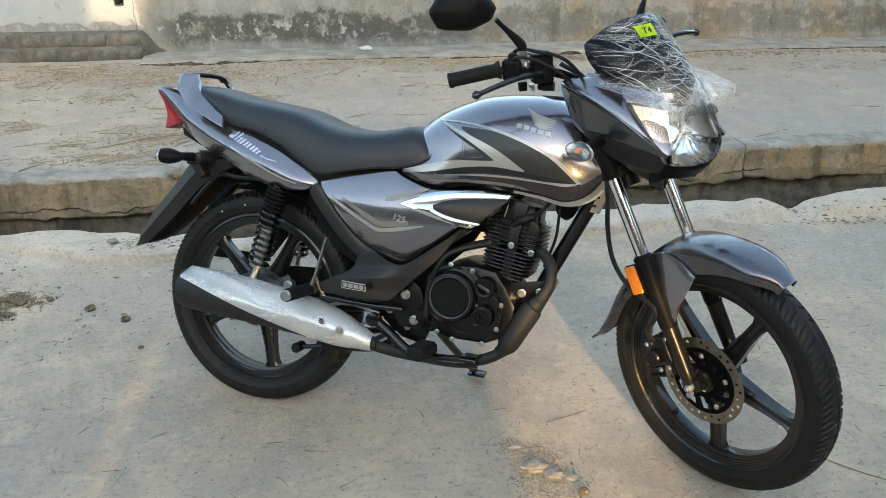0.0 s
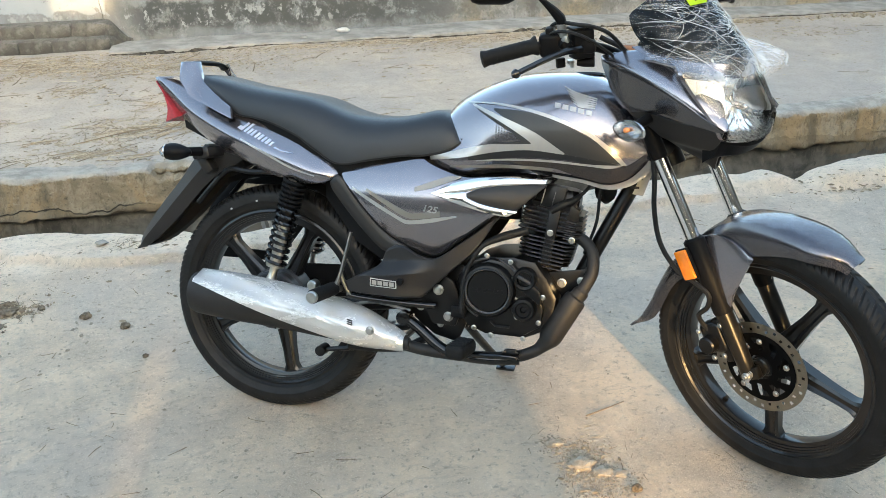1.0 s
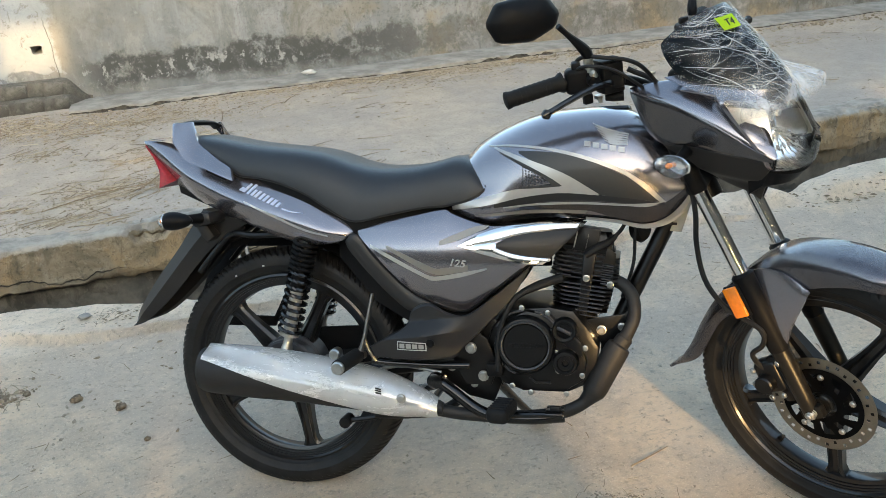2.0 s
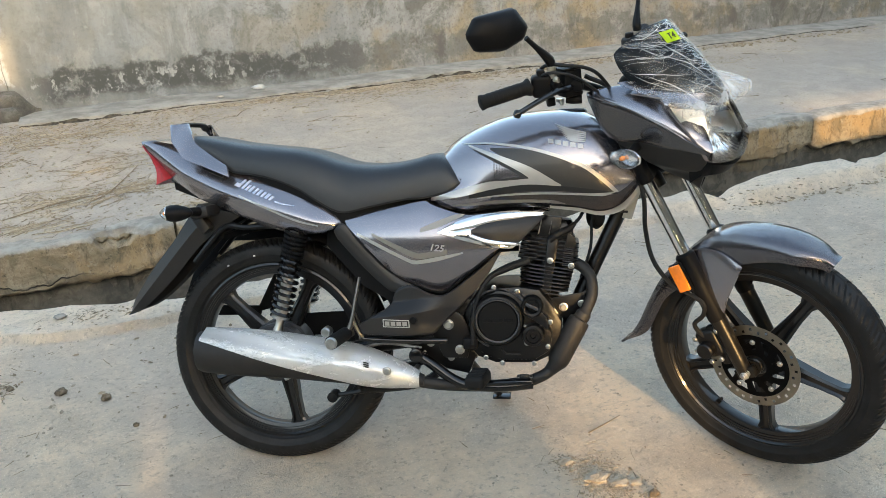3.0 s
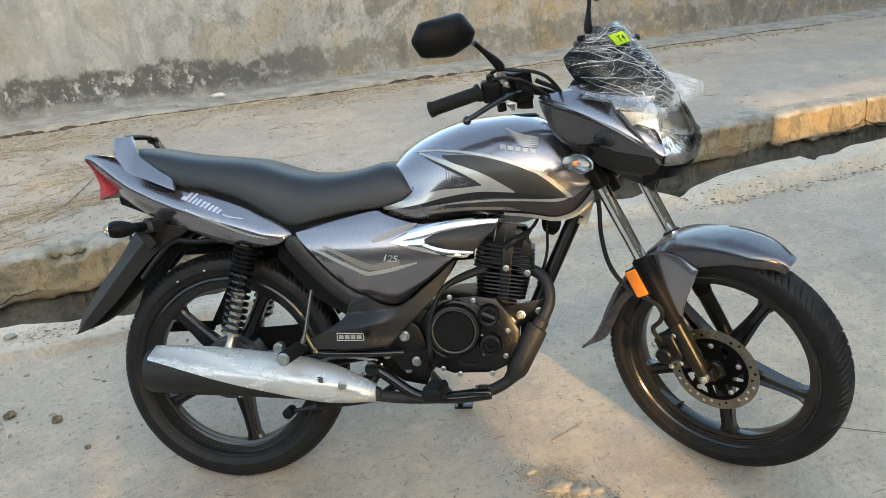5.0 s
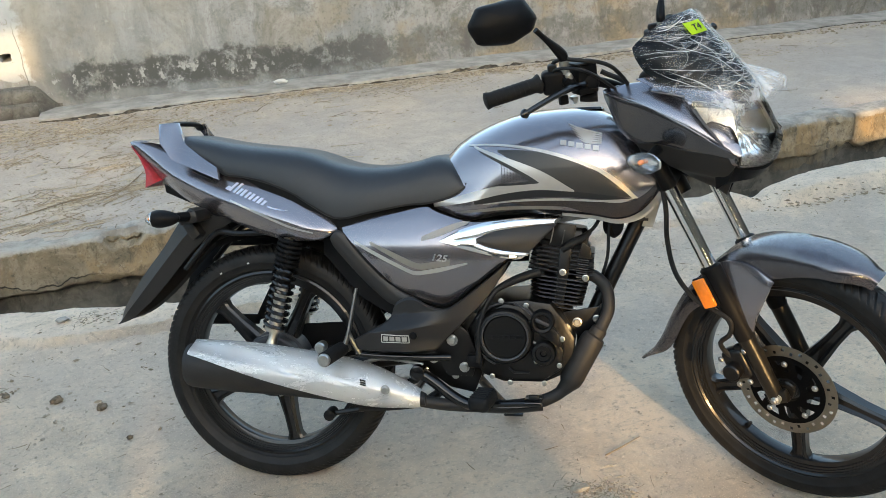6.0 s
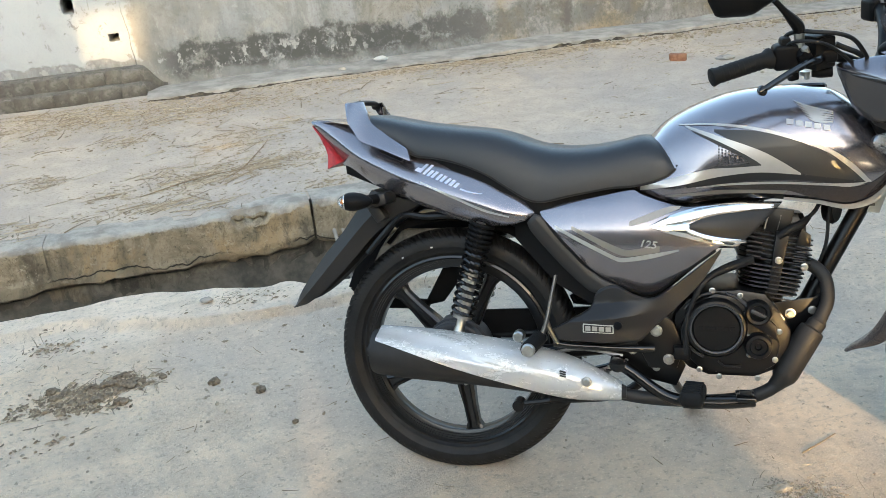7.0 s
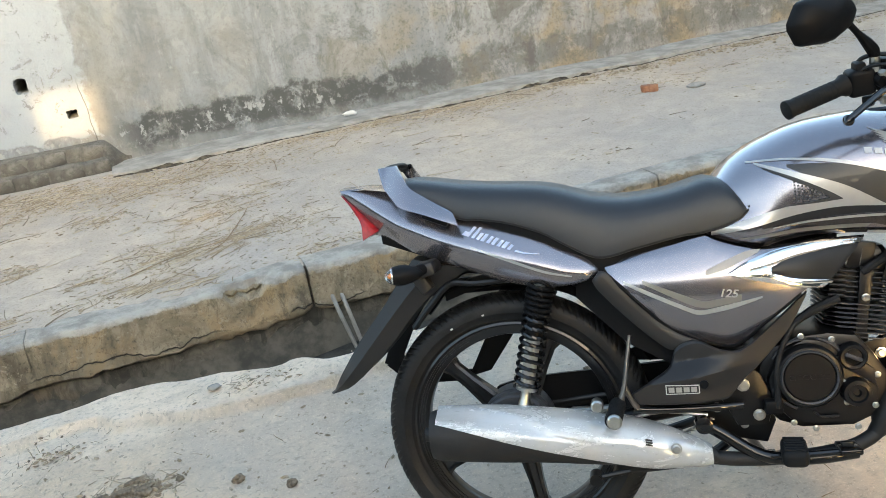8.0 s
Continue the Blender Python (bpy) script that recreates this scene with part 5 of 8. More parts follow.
# rear mudguard blade
mo = spline([(-0.20, 0.715), (-0.245, 0.66), (-0.281, 0.613), (-0.351, 0.533), (-0.417, 0.443), (-0.443, 0.405)], 18)
mi = spline([(-0.07, 0.685), (-0.15, 0.64), (-0.20, 0.60), (-0.30, 0.495), (-0.385, 0.425), (-0.441, 0.403)], 18)
rings = []
for i in range(18):
    s = i / 17
    w = 0.078 - 0.02 * s - 0.028 * hump(s, 0.8, 1)
    (xo, zo), (xi, zi) = mo[i], mi[i]
    xm, zm = xo * 0.55 + xi * 0.45, zo * 0.55 + zi * 0.45
    rings.append([(xi, -w, zi), (xm, -w - 0.006, zm), (xo, -w * 0.82, zo), (xo - 0.006, 0, zo - 0.002), (xo, w * 0.82, zo), (xm, w + 0.006, zm), (xi, w, zi), (xi - 0.01, w - 0.01, zi), (xm - 0.004, w - 0.008, zm), (xo + 0.008, 0, zo), (xm - 0.004, -w + 0.008, zm), (xi - 0.01, -w + 0.01, zi)])
part("rear_mudguard", loft(rings), SATIN, BIKE, "black plastic rear mudguard", None, 28)
part("inner_fender", loft([[(0.335 * math.cos(a), -0.07, 0.305 + 0.335 * math.sin(a)), (0.352 * math.cos(a), -0.05, 0.305 + 0.352 * math.sin(a)), (0.356 * math.cos(a), 0, 0.305 + 0.356 * math.sin(a)), (0.352 * math.cos(a), 0.05, 0.305 + 0.352 * math.sin(a)), (0.335 * math.cos(a), 0.07, 0.305 + 0.335 * math.sin(a)), (0.348 * math.cos(a), 0, 0.305 + 0.348 * math.sin(a))] for a in np.radians(np.arange(25, 121, 8))]), BLACK, BIKE)


def egg(stations):
    return loft([[(x, ry * math.cos(a), rz * math.sin(a)) for a in np.linspace(0, 2 * math.pi, 22, endpoint=False)] for x, ry, rz in stations])


def turn_signal(at, turn, m, label, stalk, clear, size=1.0, wide=1.0, inner=0):
    """An egg-shaped turn signal: dark shell, mirror plate, bulb and a clear lens over its front (clear: how far back the lens reaches)."""
    place = Matrix.Translation(at) @ turn @ Matrix.Diagonal((size, size * wide, size, 1))
    shape = graph((-0.045, 0.004), (-0.04, 0.011), (-0.025, 0.019), (-0.005, 0.0245), (0.012, 0.0245), (0.026, 0.019), (0.036, 0.010), (0.04, 0.002))
    back = [(x, shape(x) * 1.04, shape(x) * 0.9) for x in np.linspace(-0.045, clear, 8)]
    front = [(x, shape(x) * 1.02, shape(x) * 0.88) for x in np.linspace(clear, 0.04, 10)]
    body = part("turn_signal", moved(egg(back), place), BLACK, BIKE, label, m)
    part("mirror_plate", moved(egg([(clear + 0.001, shape(clear) * 0.98, shape(clear) * 0.84), (clear + 0.004, shape(clear) * 0.98, shape(clear) * 0.84), (clear + 0.002, shape(clear) * 0.5, shape(clear) * 0.42), (clear + 0.002, 0.002, 0.002)]), place), FOIL, body)
    if inner:
        part("mirror_plate", moved(egg([(x, shape(x) * 0.3, shape(x) * 0.8) for x in np.linspace(clear + 0.002, 0.034, 10)]), place @ Matrix.Translation((0, inner * 0.013, 0))), FOIL, body)
    part("bulb", moved(lathe([(0.0, -0.008), (0.005, -0.005), (0.0065, 0.0), (0.005, 0.005), (0.0, 0.008)], 14), place @ Matrix.Translation((clear + min(0.03, 0.35 * (0.04 - clear)), 0, 0))), BULB, body)
    part("lens", moved(egg(front), place), LENS, body, "clear indicator lens")
    part("stalk", tube([tuple(np.array(at) + (np.array(stalk) - np.array(at)) * (0.22 if inner else 0.0)), stalk], [0.010, 0.0125], 12), BLACK, body, "black rubber stalk")
    return body


for sd in (-1, 1):
    turn_signal((1.060, sd * 0.226, 0.880), Matrix.Rotation(radians(sd * 12), 4, "Z") @ Matrix.Rotation(radians(4), 4, "Y"), STEER, "front turn signal, clear lens over an orange bulb", (1.035, sd * 0.12, 0.878), -0.034, 0.95, 1.05, -sd)
    turn_signal((-0.185, sd * 0.228, 0.704), Matrix.Rotation(radians(180 - sd * 14), 4, "Z"), None, "rear turn signal, black shell with a clear lens", (-0.158, sd * 0.155, 0.702), 0.02, 0.95)
    part("signal_bracket", merge(moved(block(0.03, 0.05, 0.06, 0.008), Matrix.Translation((-0.178, sd * 0.085, 0.668)) @ Matrix.Rotation(radians(-35), 4, "Y")), moved(block(0.052, 0.085, 0.03, 0.008), Matrix.Translation((-0.158, sd * 0.115, 0.698)) @ Matrix.Rotation(radians(-12), 4, "Y"))), SATIN, BIKE)

# -- side covers --
side_half = graph((0.20, 0.146), (0.30, 0.160), (0.45, 0.167), (0.60, 0.152), (0.68, 0.128), (0.75, 0.104))


def side_y(x, z):
    t = max(0.0, z - 0.625)
    b = max(0.0, 0.60 - z)
    return side_half(x) - 0.55 * t * t / (t + 0.045) - 0.42 * b * b / (b + 0.05)


SIDE_UP = [(0.228, 0.671), (0.286, 0.689), (0.361, 0.703), (0.432, 0.716), (0.447, 0.708), (0.493, 0.691), (0.544, 0.679), (0.623, 0.685), (0.69, 0.684), (0.741, 0.682)]
SIDE_LO = [(0.226, 0.664), (0.295, 0.588), (0.354, 0.529), (0.442, 0.488), (0.480, 0.487), (0.54, 0.534), (0.606, 0.586), (0.66, 0.620), (0.735, 0.677)]
cover = pair("side_cover", lambda: panel(SIDE_UP, SIDE_LO, side_y, 0.004, 48, 14, 0.004), PAINT, BIKE, "grey metallic side cover with silver stripes")
for sd in (-1, 1):
    par = cover if sd < 0 else BIKE
    part("stripe", decal([(0.262, 0.641), (0.31, 0.616), (0.36, 0.5905), (0.395, 0.573), (0.408, 0.5695), (0.422, 0.570), (0.47, 0.5785), (0.53, 0.589)], [(0.262, 0.634), (0.31, 0.607), (0.36, 0.581), (0.395, 0.563), (0.406, 0.5595), (0.42, 0.560), (0.47, 0.568), (0.53, 0.585)], side_y, 0.0014, 48, 4, sd), SILVERDECAL, par, "silver angled stripe")
    part("stripe", decal([(0.30, 0.640), (0.35, 0.6165), (0.40, 0.594), (0.418, 0.588), (0.432, 0.589), (0.49, 0.597)], [(0.30, 0.632), (0.35, 0.604), (0.395, 0.580), (0.415, 0.574), (0.43, 0.5735), (0.49, 0.583)], side_y, 0.0013, 40, 4, sd), TANDECAL, par, "warm grey stripe or painted reflection")
    # short wedge: a brown reflection on the cover, laid on as a decal
    part("stripe", decal([(0.425, 0.650), (0.47, 0.668), (0.51, 0.681), (0.535, 0.682)], [(0.425, 0.640), (0.465, 0.650), (0.49, 0.660), (0.53, 0.676)], side_y, 0.0013, 20, 3, sd), TANDECAL, par, "warm grey stripe or painted reflection")
    part("lettering", flat_text("125", 0.0215, lambda a, b: (0.466 + sd * -1.15 * a + 0.35 * b, sd * (side_y(0.466 - sd * a, 0.600) + 0.0016), 0.600 + b - 0.15 * sd * -a)), SILVERDECAL, par, "pale figures 125")
    # bright boomerang accent with a dark insert
    part("chrome_accent", panel([(0.468, 0.641), (0.507, 0.661), (0.565, 0.678), (0.637, 0.686), (0.70, 0.686), (0.745, 0.684)], [(0.468, 0.637), (0.51, 0.6425), (0.549, 0.648), (0.60, 0.661), (0.66, 0.667), (0.732, 0.670)], lambda x, z: side_y(x, z) + 0.007, 0.006, 34, 6, 0.004, sd), CHROME, par, "chrome boomerang accent")
    part("chrome_accent", panel([(0.468, 0.641), (0.51, 0.6425), (0.549, 0.645), (0.555, 0.632), (0.60, 0.617), (0.668, 0.606)], [(0.468, 0.637), (0.51, 0.624), (0.545, 0.614), (0.575, 0.606), (0.61, 0.598), (0.648, 0.592)], lambda x, z: side_y(x, z) + 0.005, 0.005, 30, 5, 0.003, sd), CHROME, par, "chrome lower arm of the accent")
    part("chrome_edge", panel([(0.548, 0.640), (0.553, 0.631), (0.60, 0.614), (0.67, 0.606)], [(0.543, 0.634), (0.549, 0.626), (0.597, 0.609), (0.666, 0.601)], lambda x, z: side_y(x, z) + 0.0085, 0.004, 24, 3, 0.001, sd), CHROME, par, "thin chrome edge")
    part("insert", panel([(0.548, 0.642), (0.579, 0.655), (0.637, 0.665), (0.69, 0.668), (0.731, 0.669)], [(0.548, 0.636), (0.575, 0.624), (0.61, 0.613), (0.645, 0.607), (0.668, 0.608)], lambda x, z: side_y(x, z) + 0.003, 0.005, 26, 6, 0.002, sd), SATIN, par, "matt dark insert")


def low_y(x, z):
    shelf = max(0.0, min(1.0, (0.462 - z + 0.12 * (x - 0.34)) / 0.03)) * (1 - hump(x, 0.37, 0.5))
    return 0.152 + 0.033 * shelf - 0.03 * hump(x, 0.48, 0.64) + 0.010 * hump(z, 0.40, 0.46) * hump(x, 0.30, 0.42)


lower = pair("lower_cover", lambda: panel([(0.258, 0.408), (0.30, 0.432), (0.34, 0.456), (0.356, 0.492), (0.395, 0.506), (0.442, 0.484), (0.482, 0.482), (0.55, 0.53), (0.62, 0.586)],
                                          [(0.268, 0.386), (0.30, 0.383), (0.36, 0.381), (0.43, 0.381), (0.452, 0.383), (0.480, 0.412), (0.53, 0.462), (0.578, 0.512), (0.618, 0.578)], low_y, 0.005, 64, 26, 0.004), SATIN, BIKE, "matt dark grey lower side panel", None, 22)
pair("upper_arm", lambda: panel([(0.214, 0.664), (0.228, 0.660), (0.295, 0.584), (0.357, 0.524), (0.40, 0.503)], [(0.198, 0.645), (0.21, 0.622), (0.278, 0.545), (0.338, 0.490), (0.356, 0.486)], lambda x, z: 0.15, 0.005, 24, 6, 0.004), SATIN, lower, "")
# badge: a pale outlined plate with plain blocks
part("badge_plate", decal([(0.326, 0.4245), (0.393, 0.422)], [(0.326, 0.4045), (0.393, 0.403)], low_y, 0.001, 10, 3), PALEDECAL, lower, "small pale badge")
part("badge_field", decal([(0.328, 0.4225), (0.391, 0.42)], [(0.328, 0.4065), (0.391, 0.405)], low_y, 0.002, 10, 3), GREYDECAL, lower)
for k in range(4):
    x, z = 0.3315 + 0.0148 * k, 0.4195 - 0.0004 * k
    part("badge_block", decal([(x, z), (x + 0.0115, z - 0.0003)], [(x, z - 0.0105), (x + 0.0115, z - 0.0108)], low_y, 0.003, 4, 3), SILVERDECAL, lower)
bm = lathe([(0.0, -0.006), (0.007, -0.006), (0.0095, -0.003), (0.0095, 0.004)], 18)
part("fastener", moved(bm, Matrix.Translation((0.402, -low_y(0.402, 0.421) - 0.001, 0.421))), BLACK, lower)
# black tube along the seam, drawn for the dark gap between the covers
pair("seam_gap_tube", lambda: tube([(x, -side_y(x, z) + 0.006, z) for x, z in spline(SIDE_LO[:7], 40)], 0.0045, 6), BLACK, lower)
# the closed bay behind the covers
part("frame_bay", loft([[(x, -w, b), (x, -w, t), (x, w, t), (x, w, b)] for x, w, b, t in ((0.16, 0.08, 0.60, 0.67), (0.26, 0.115, 0.50, 0.68), (0.40, 0.125, 0.42, 0.69), (0.52, 0.11, 0.50, 0.68), (0.62, 0.085, 0.585, 0.68), (0.70, 0.06, 0.65, 0.69))]), BLACK, BIKE)

part("seat_base", loft([[(x, -w, b), (x, -w, t), (x, w, t), (x, w, b)] for x, w, b, t in ((-0.1, 0.085, 0.72, 0.80), (0.02, 0.118, 0.66, 0.80), (0.14, 0.128, 0.64, 0.765), (0.24, 0.130, 0.65, 0.715), (0.40, 0.105, 0.66, 0.722), (0.52, 0.085, 0.66, 0.725))]), BLACK, BIKE, "", None, 20)

# -- frame --
part("down_tube", merge(tube([(1.0, 0, 0.80), (0.951, 0, 0.728), (0.884, 0, 0.592), (0.822, 0, 0.46), (0.795, 0, 0.40)], 0.019, 14, 12),
                        plate([(0.835, 0.475), (0.852, 0.452), (0.81, 0.36), (0.77, 0.36), (0.775, 0.42)], -0.045, -0.04, 0.001),
                        plate([(0.835, 0.475), (0.852, 0.452), (0.81, 0.36), (0.77, 0.36), (0.775, 0.42)], 0.04, 0.045, 0.001)), ENGINE, BIKE, "black steel down tube and engine bracket")
part("head_tube", tube([tuple(np.array(PIVOT) + FDIR * s) for s in (0.50, 0.66)], 0.03, 18), ENGINE, BIKE)
part("spec_plate", plate([(0.978, 0.745), (0.955, 0.742), (0.924, 0.655), (0.949, 0.652)], -0.034, -0.031, 0.001), CARD, BIKE, "pale card tag hanging on the frame")
for k in range(3):
    part("tag_text", moved(block(0.02, 0.001, 0.006, 0), Matrix.Translation((0.944 - 0.0075 * k, -0.0355, 0.715 - 0.022 * k))), INK, BIKE)
part("backbone", tube([(0.97, 0, 0.80), (0.80, 0, 0.72), (0.6, 0, 0.68), (0.4, 0, 0.64)], 0.022, 12, 14), ENGINE, BIKE)
pair("sub_frame_tube", lambda: tube([(0.46, -0.10, 0.40), (0.40, -0.105, 0.56), (0.25, -0.10, 0.66), (0.05, -0.09, 0.70), (-0.12, -0.08, 0.735)], 0.012, 10, 26), ENGINE)
pair("rear_fender_stay", lambda: tube([(0.02, -0.088, 0.655), (-0.06, -0.086, 0.652), (-0.115, -0.086, 0.655), (-0.165, -0.084, 0.61), (-0.21, -0.082, 0.56)], 0.0075, 8, 20), ENGINE)
pair("swingarm", lambda: merge(tube([(0.47, -0.075, 0.36), (0.36, -0.085, 0.345), (0.2, -0.098, 0.325), (0.02, -0.1, 0.306), (-0.03, -0.1, 0.303)], [0.022, 0.02, 0.019, 0.018, 0.016], 12, 16),
                               moved(lathe([(0.012, -0.012), (0.02, -0.008), (0.02, 0.008), (0.012, 0.012)], 16), Matrix.Translation((0.0, -0.108, 0.305)))), ENGINE)
part("rear_axle", tube([(0, -0.125, 0.305), (0, 0.125, 0.305)], 0.009, 12), STEEL, BIKE)

# -- rear shock absorbers --
SH_TOP, SH_LOW = np.array([0.090, -0.110, 0.650]), np.array([0.022, -0.119, 0.362])
sdir = (SH_TOP - SH_LOW) / np.linalg.norm(SH_TOP - SH_LOW)
slen = float(np.linalg.norm(SH_TOP - SH_LOW))
sx = np.cross(sdir, [0, 1, 0])


def at_shock(s):
    return tuple(SH_LOW + sdir * s)


def coil(s0, s1, turns, r=0.0265, wire=0.0048):
    k = np.linspace(0, 1, int(turns * 18))
    pts = [SH_LOW + sdir * (s0 + (s1 - s0) * a) + r * (math.cos(2 * math.pi * turns * a) * sx + math.sin(2 * math.pi * turns * a) * np.array([0, 1.0, 0])) for a in k]
    return tube(pts, wire, 6)


shock = pair("shock_absorber", lambda: tube([at_shock(s) for s in (-0.012, 0.0, 0.02, 0.03, 0.05, 0.052, 0.06)], [0.010, 0.014, 0.014, 0.011, 0.011, 0.024, 0.024], 16), STEEL, BIKE, "twin rear shock with a black coil spring")
for sd in (1, -1):
    fl = (lambda b: b) if sd > 0 else mirrored
    par = shock if sd > 0 else BIKE
    part("damper_tube", fl(tube([at_shock(0.05), at_shock(0.17)], 0.0155, 16)), DAMPER, par, "pale damper tube")
    part("damper_shroud", fl(tube([at_shock(0.165), at_shock(0.285)], [0.0185, 0.0195], 16)), BLACK, par)
    part("spring", fl(coil(0.055, 0.215, 9)), GLOSSBLACK, par, "black coil spring")
    part("spring", fl(coil(0.215, 0.285, 6)), BLACK, par, "tightly wound upper coils")
    part("shock_eye", fl(moved(lathe([(0.006, -0.016), (0.014, -0.014), (0.014, 0.014), (0.006, 0.016)], 16), Matrix.Translation(at_shock(-0.004)))), STEEL, par)
    part("shock_eye", fl(moved(lathe([(0.006, -0.018), (0.015, -0.015), (0.015, 0.015), (0.006, 0.018)], 16), Matrix.Translation(at_shock(slen)))), STEEL, par)

# -- engine --
CASE = [(0.515, 0.40), (0.520, 0.345), (0.555, 0.308), (0.60, 0.292), (0.70, 0.292), (0.742, 0.312), (0.766, 0.355), (0.772, 0.40), (0.745, 0.445), (0.715, 0.485), (0.66, 0.492), (0.60, 0.488), (0.55, 0.468), (0.525, 0.435)]
engine = part("crankcase", plate(CASE, -0.105, 0.105, 0.012), ENGINE, BIKE, "black engine crankcase")
part("gearbox", plate([(0.40, 0.44), (0.39, 0.36), (0.43, 0.30), (0.55, 0.29), (0.56, 0.44), (0.50, 0.47)], -0.07, 0.09, 0.012), ENGINE, engine)
cl = part("clutch_cover", plate([(0.535, 0.405), (0.54, 0.355), (0.575, 0.318), (0.62, 0.306), (0.70, 0.306), (0.738, 0.33), (0.745, 0.375), (0.725, 0.425), (0.69, 0.45), (0.665, 0.478), (0.61, 0.487), (0.56, 0.463)], -0.128, -0.10, 0.007), ENGINE, engine, "black clutch cover")
ringp = [(0.0, -0.018), (0.048, -0.018), (0.0505, -0.0155), (0.053, -0.0155), (0.0555, -0.018), (0.061, -0.017), (0.065, -0.012), (0.067, 0.01)]
part("clutch_cap", moved(lathe(ringp, 48), Matrix.Translation((0.611, -0.131, 0.412))), ENGINE, cl, "round black clutch cap with a ring groove")
for k in range(6):
    part("cap_mark", moved(block(0.010, 0.0015, 0.009, 0.0005, 1), Matrix.Translation((0.578 + 0.0132 * k, -0.1495, 0.413))), ENGINE, cl)
part("oil_filler", moved(lathe([(0.0, -0.006), (0.006, -0.006), (0.008, -0.012), (0.017, -0.012), (0.019, -0.017), (0.026, -0.016), (0.028, -0.01), (0.030, 0.012)], 32), Matrix.Translation((0.699, -0.134, 0.374))), ENGINE, cl, "round black oil cap")
part("oil_passage", moved(plate([(0.645, 0.45), (0.70, 0.45), (0.735, 0.42), (0.738, 0.385), (0.70, 0.412), (0.665, 0.43)], -0.139, -0.125, 0.004), Matrix()), ENGINE, cl)
# rims and ribs in lighter greys carry the cover's edge highlights as colour
part("cap_rim", moved(lathe([(0.0515, -0.0155), (0.0515, -0.0205), (0.0545, -0.0215), (0.0565, -0.0185), (0.0565, -0.0155)], 48, True), Matrix.Translation((0.611, -0.131, 0.412))), HUB, cl)
part("oil_strainer_cap", moved(lathe([(0.0, -0.008), (0.016, -0.008), (0.018, -0.012), (0.024, -0.013), (0.027, -0.009), (0.028, 0.008)], 32), Matrix.Translation((0.697, -0.131, 0.447))), ENGINE, cl, "round black cap with a cross bar")
part("cap_bar", moved(block(0.034, 0.005, 0.008, 0.0015), Matrix.Translation((0.697, -0.1435, 0.447)) @ Matrix.Rotation(radians(25), 4, "Y")), HUB, cl)
for a0, a1, rr in ((20, 75, 0.079), (95, 150, 0.077), (200, 250, 0.072)):
    part("cover_rib", tube([(0.611 + rr * math.cos(a), -0.131, 0.412 + rr * math.sin(a)) for a in np.radians(np.linspace(a0, a1, 9))], 0.0034, 6), HUB, cl)
part("cover_rib", tube([(0.668, -0.131, 0.40), (0.680, -0.132, 0.396), (0.688, -0.132, 0.388)], 0.003, 6), DAMPER, cl)
part("cover_rib", tube([(0.618, -0.13, 0.335), (0.63, -0.131, 0.324), (0.665, -0.131, 0.324)], 0.003, 6), SATIN, cl)
for x, z in ((0.578, 0.314), (0.62, 0.300), (0.70, 0.300), (0.660, 0.484), (0.708, 0.452), (0.742, 0.406), (0.722, 0.402), (0.735, 0.343), (0.682, 0.352), (0.602, 0.494)):
    bolt(cl, (x, -0.131, z), 0.006)
for x, z, r in ((0.484, 0.399, 0.0125), (0.512, 0.334, 0.0115), (0.774, 0.428, 0.0105), (0.82, 0.437, 0.009), (0.536, 0.352, 0.008)):
    bolt(BIKE, (x, -0.13 if x < 0.7 else -0.05, z), r, None, "zinc flange bolt")
part("mount_plate", plate([(0.43, 0.43), (0.44, 0.37), (0.47, 0.31), (0.53, 0.31), (0.545, 0.36), (0.52, 0.42), (0.49, 0.44)], -0.125, -0.115, 0.004), ENGINE, BIKE, "black steel footrest plate")
part("mount_plate", plate([(0.735, 0.45), (0.79, 0.46), (0.85, 0.47), (0.83, 0.41), (0.78, 0.385)], -0.046, -0.04, 0.003), ENGINE, BIKE)
# cylinder: its axis leans forward
CYL = Matrix.Translation((0.721, 0, 0.452)) @ Matrix.Rotation(radians(8.5), 4, "Y")
part("cylinder", moved(lathe([(0.042, 0), (0.042, 0.13)], 24), CYL @ Matrix.Rotation(radians(90), 4, "X")), ENGINE, engine)


def fin(w, d, z, t=0.0032, cut=0.02):
    pts = [(-w + cut, -d), (w - cut, -d), (w, -d + cut), (w, d - cut), (w - cut, d), (-w + cut, d), (-w, d - cut), (-w, -d + cut)]
    bm = loft([[(x, y, z - t / 2) for x, y in pts], [(x * 1.01, y * 1.01, z) for x, y in pts], [(x, y, z + t / 2) for x, y in pts]])
    bm.transform(CYL)
    return bm


for k in range(7):
    part("cooling_fin", fin(0.062 + 0.0012 * k, 0.072 - 0.0015 * (k % 2), 0.028 + 0.0098 * k, 0.0034), ENGINE, engine)
hd = part("cylinder_head", moved(loft([[(x, y, z) for x, y in ((-0.05, -0.052), (0.05, -0.052), (0.06, -0.03), (0.06, 0.03), (0.05, 0.052), (-0.05, 0.052), (-0.058, 0.03), (-0.058, -0.03))] for z in (0.105, 0.158)]), CYL), ENGINE, engine)
for k in range(6):
    part("cooling_fin", fin(0.077 - 0.001 * k, 0.068, 0.100 + 0.0108 * k, 0.0032, 0.014), ENGINE, hd)
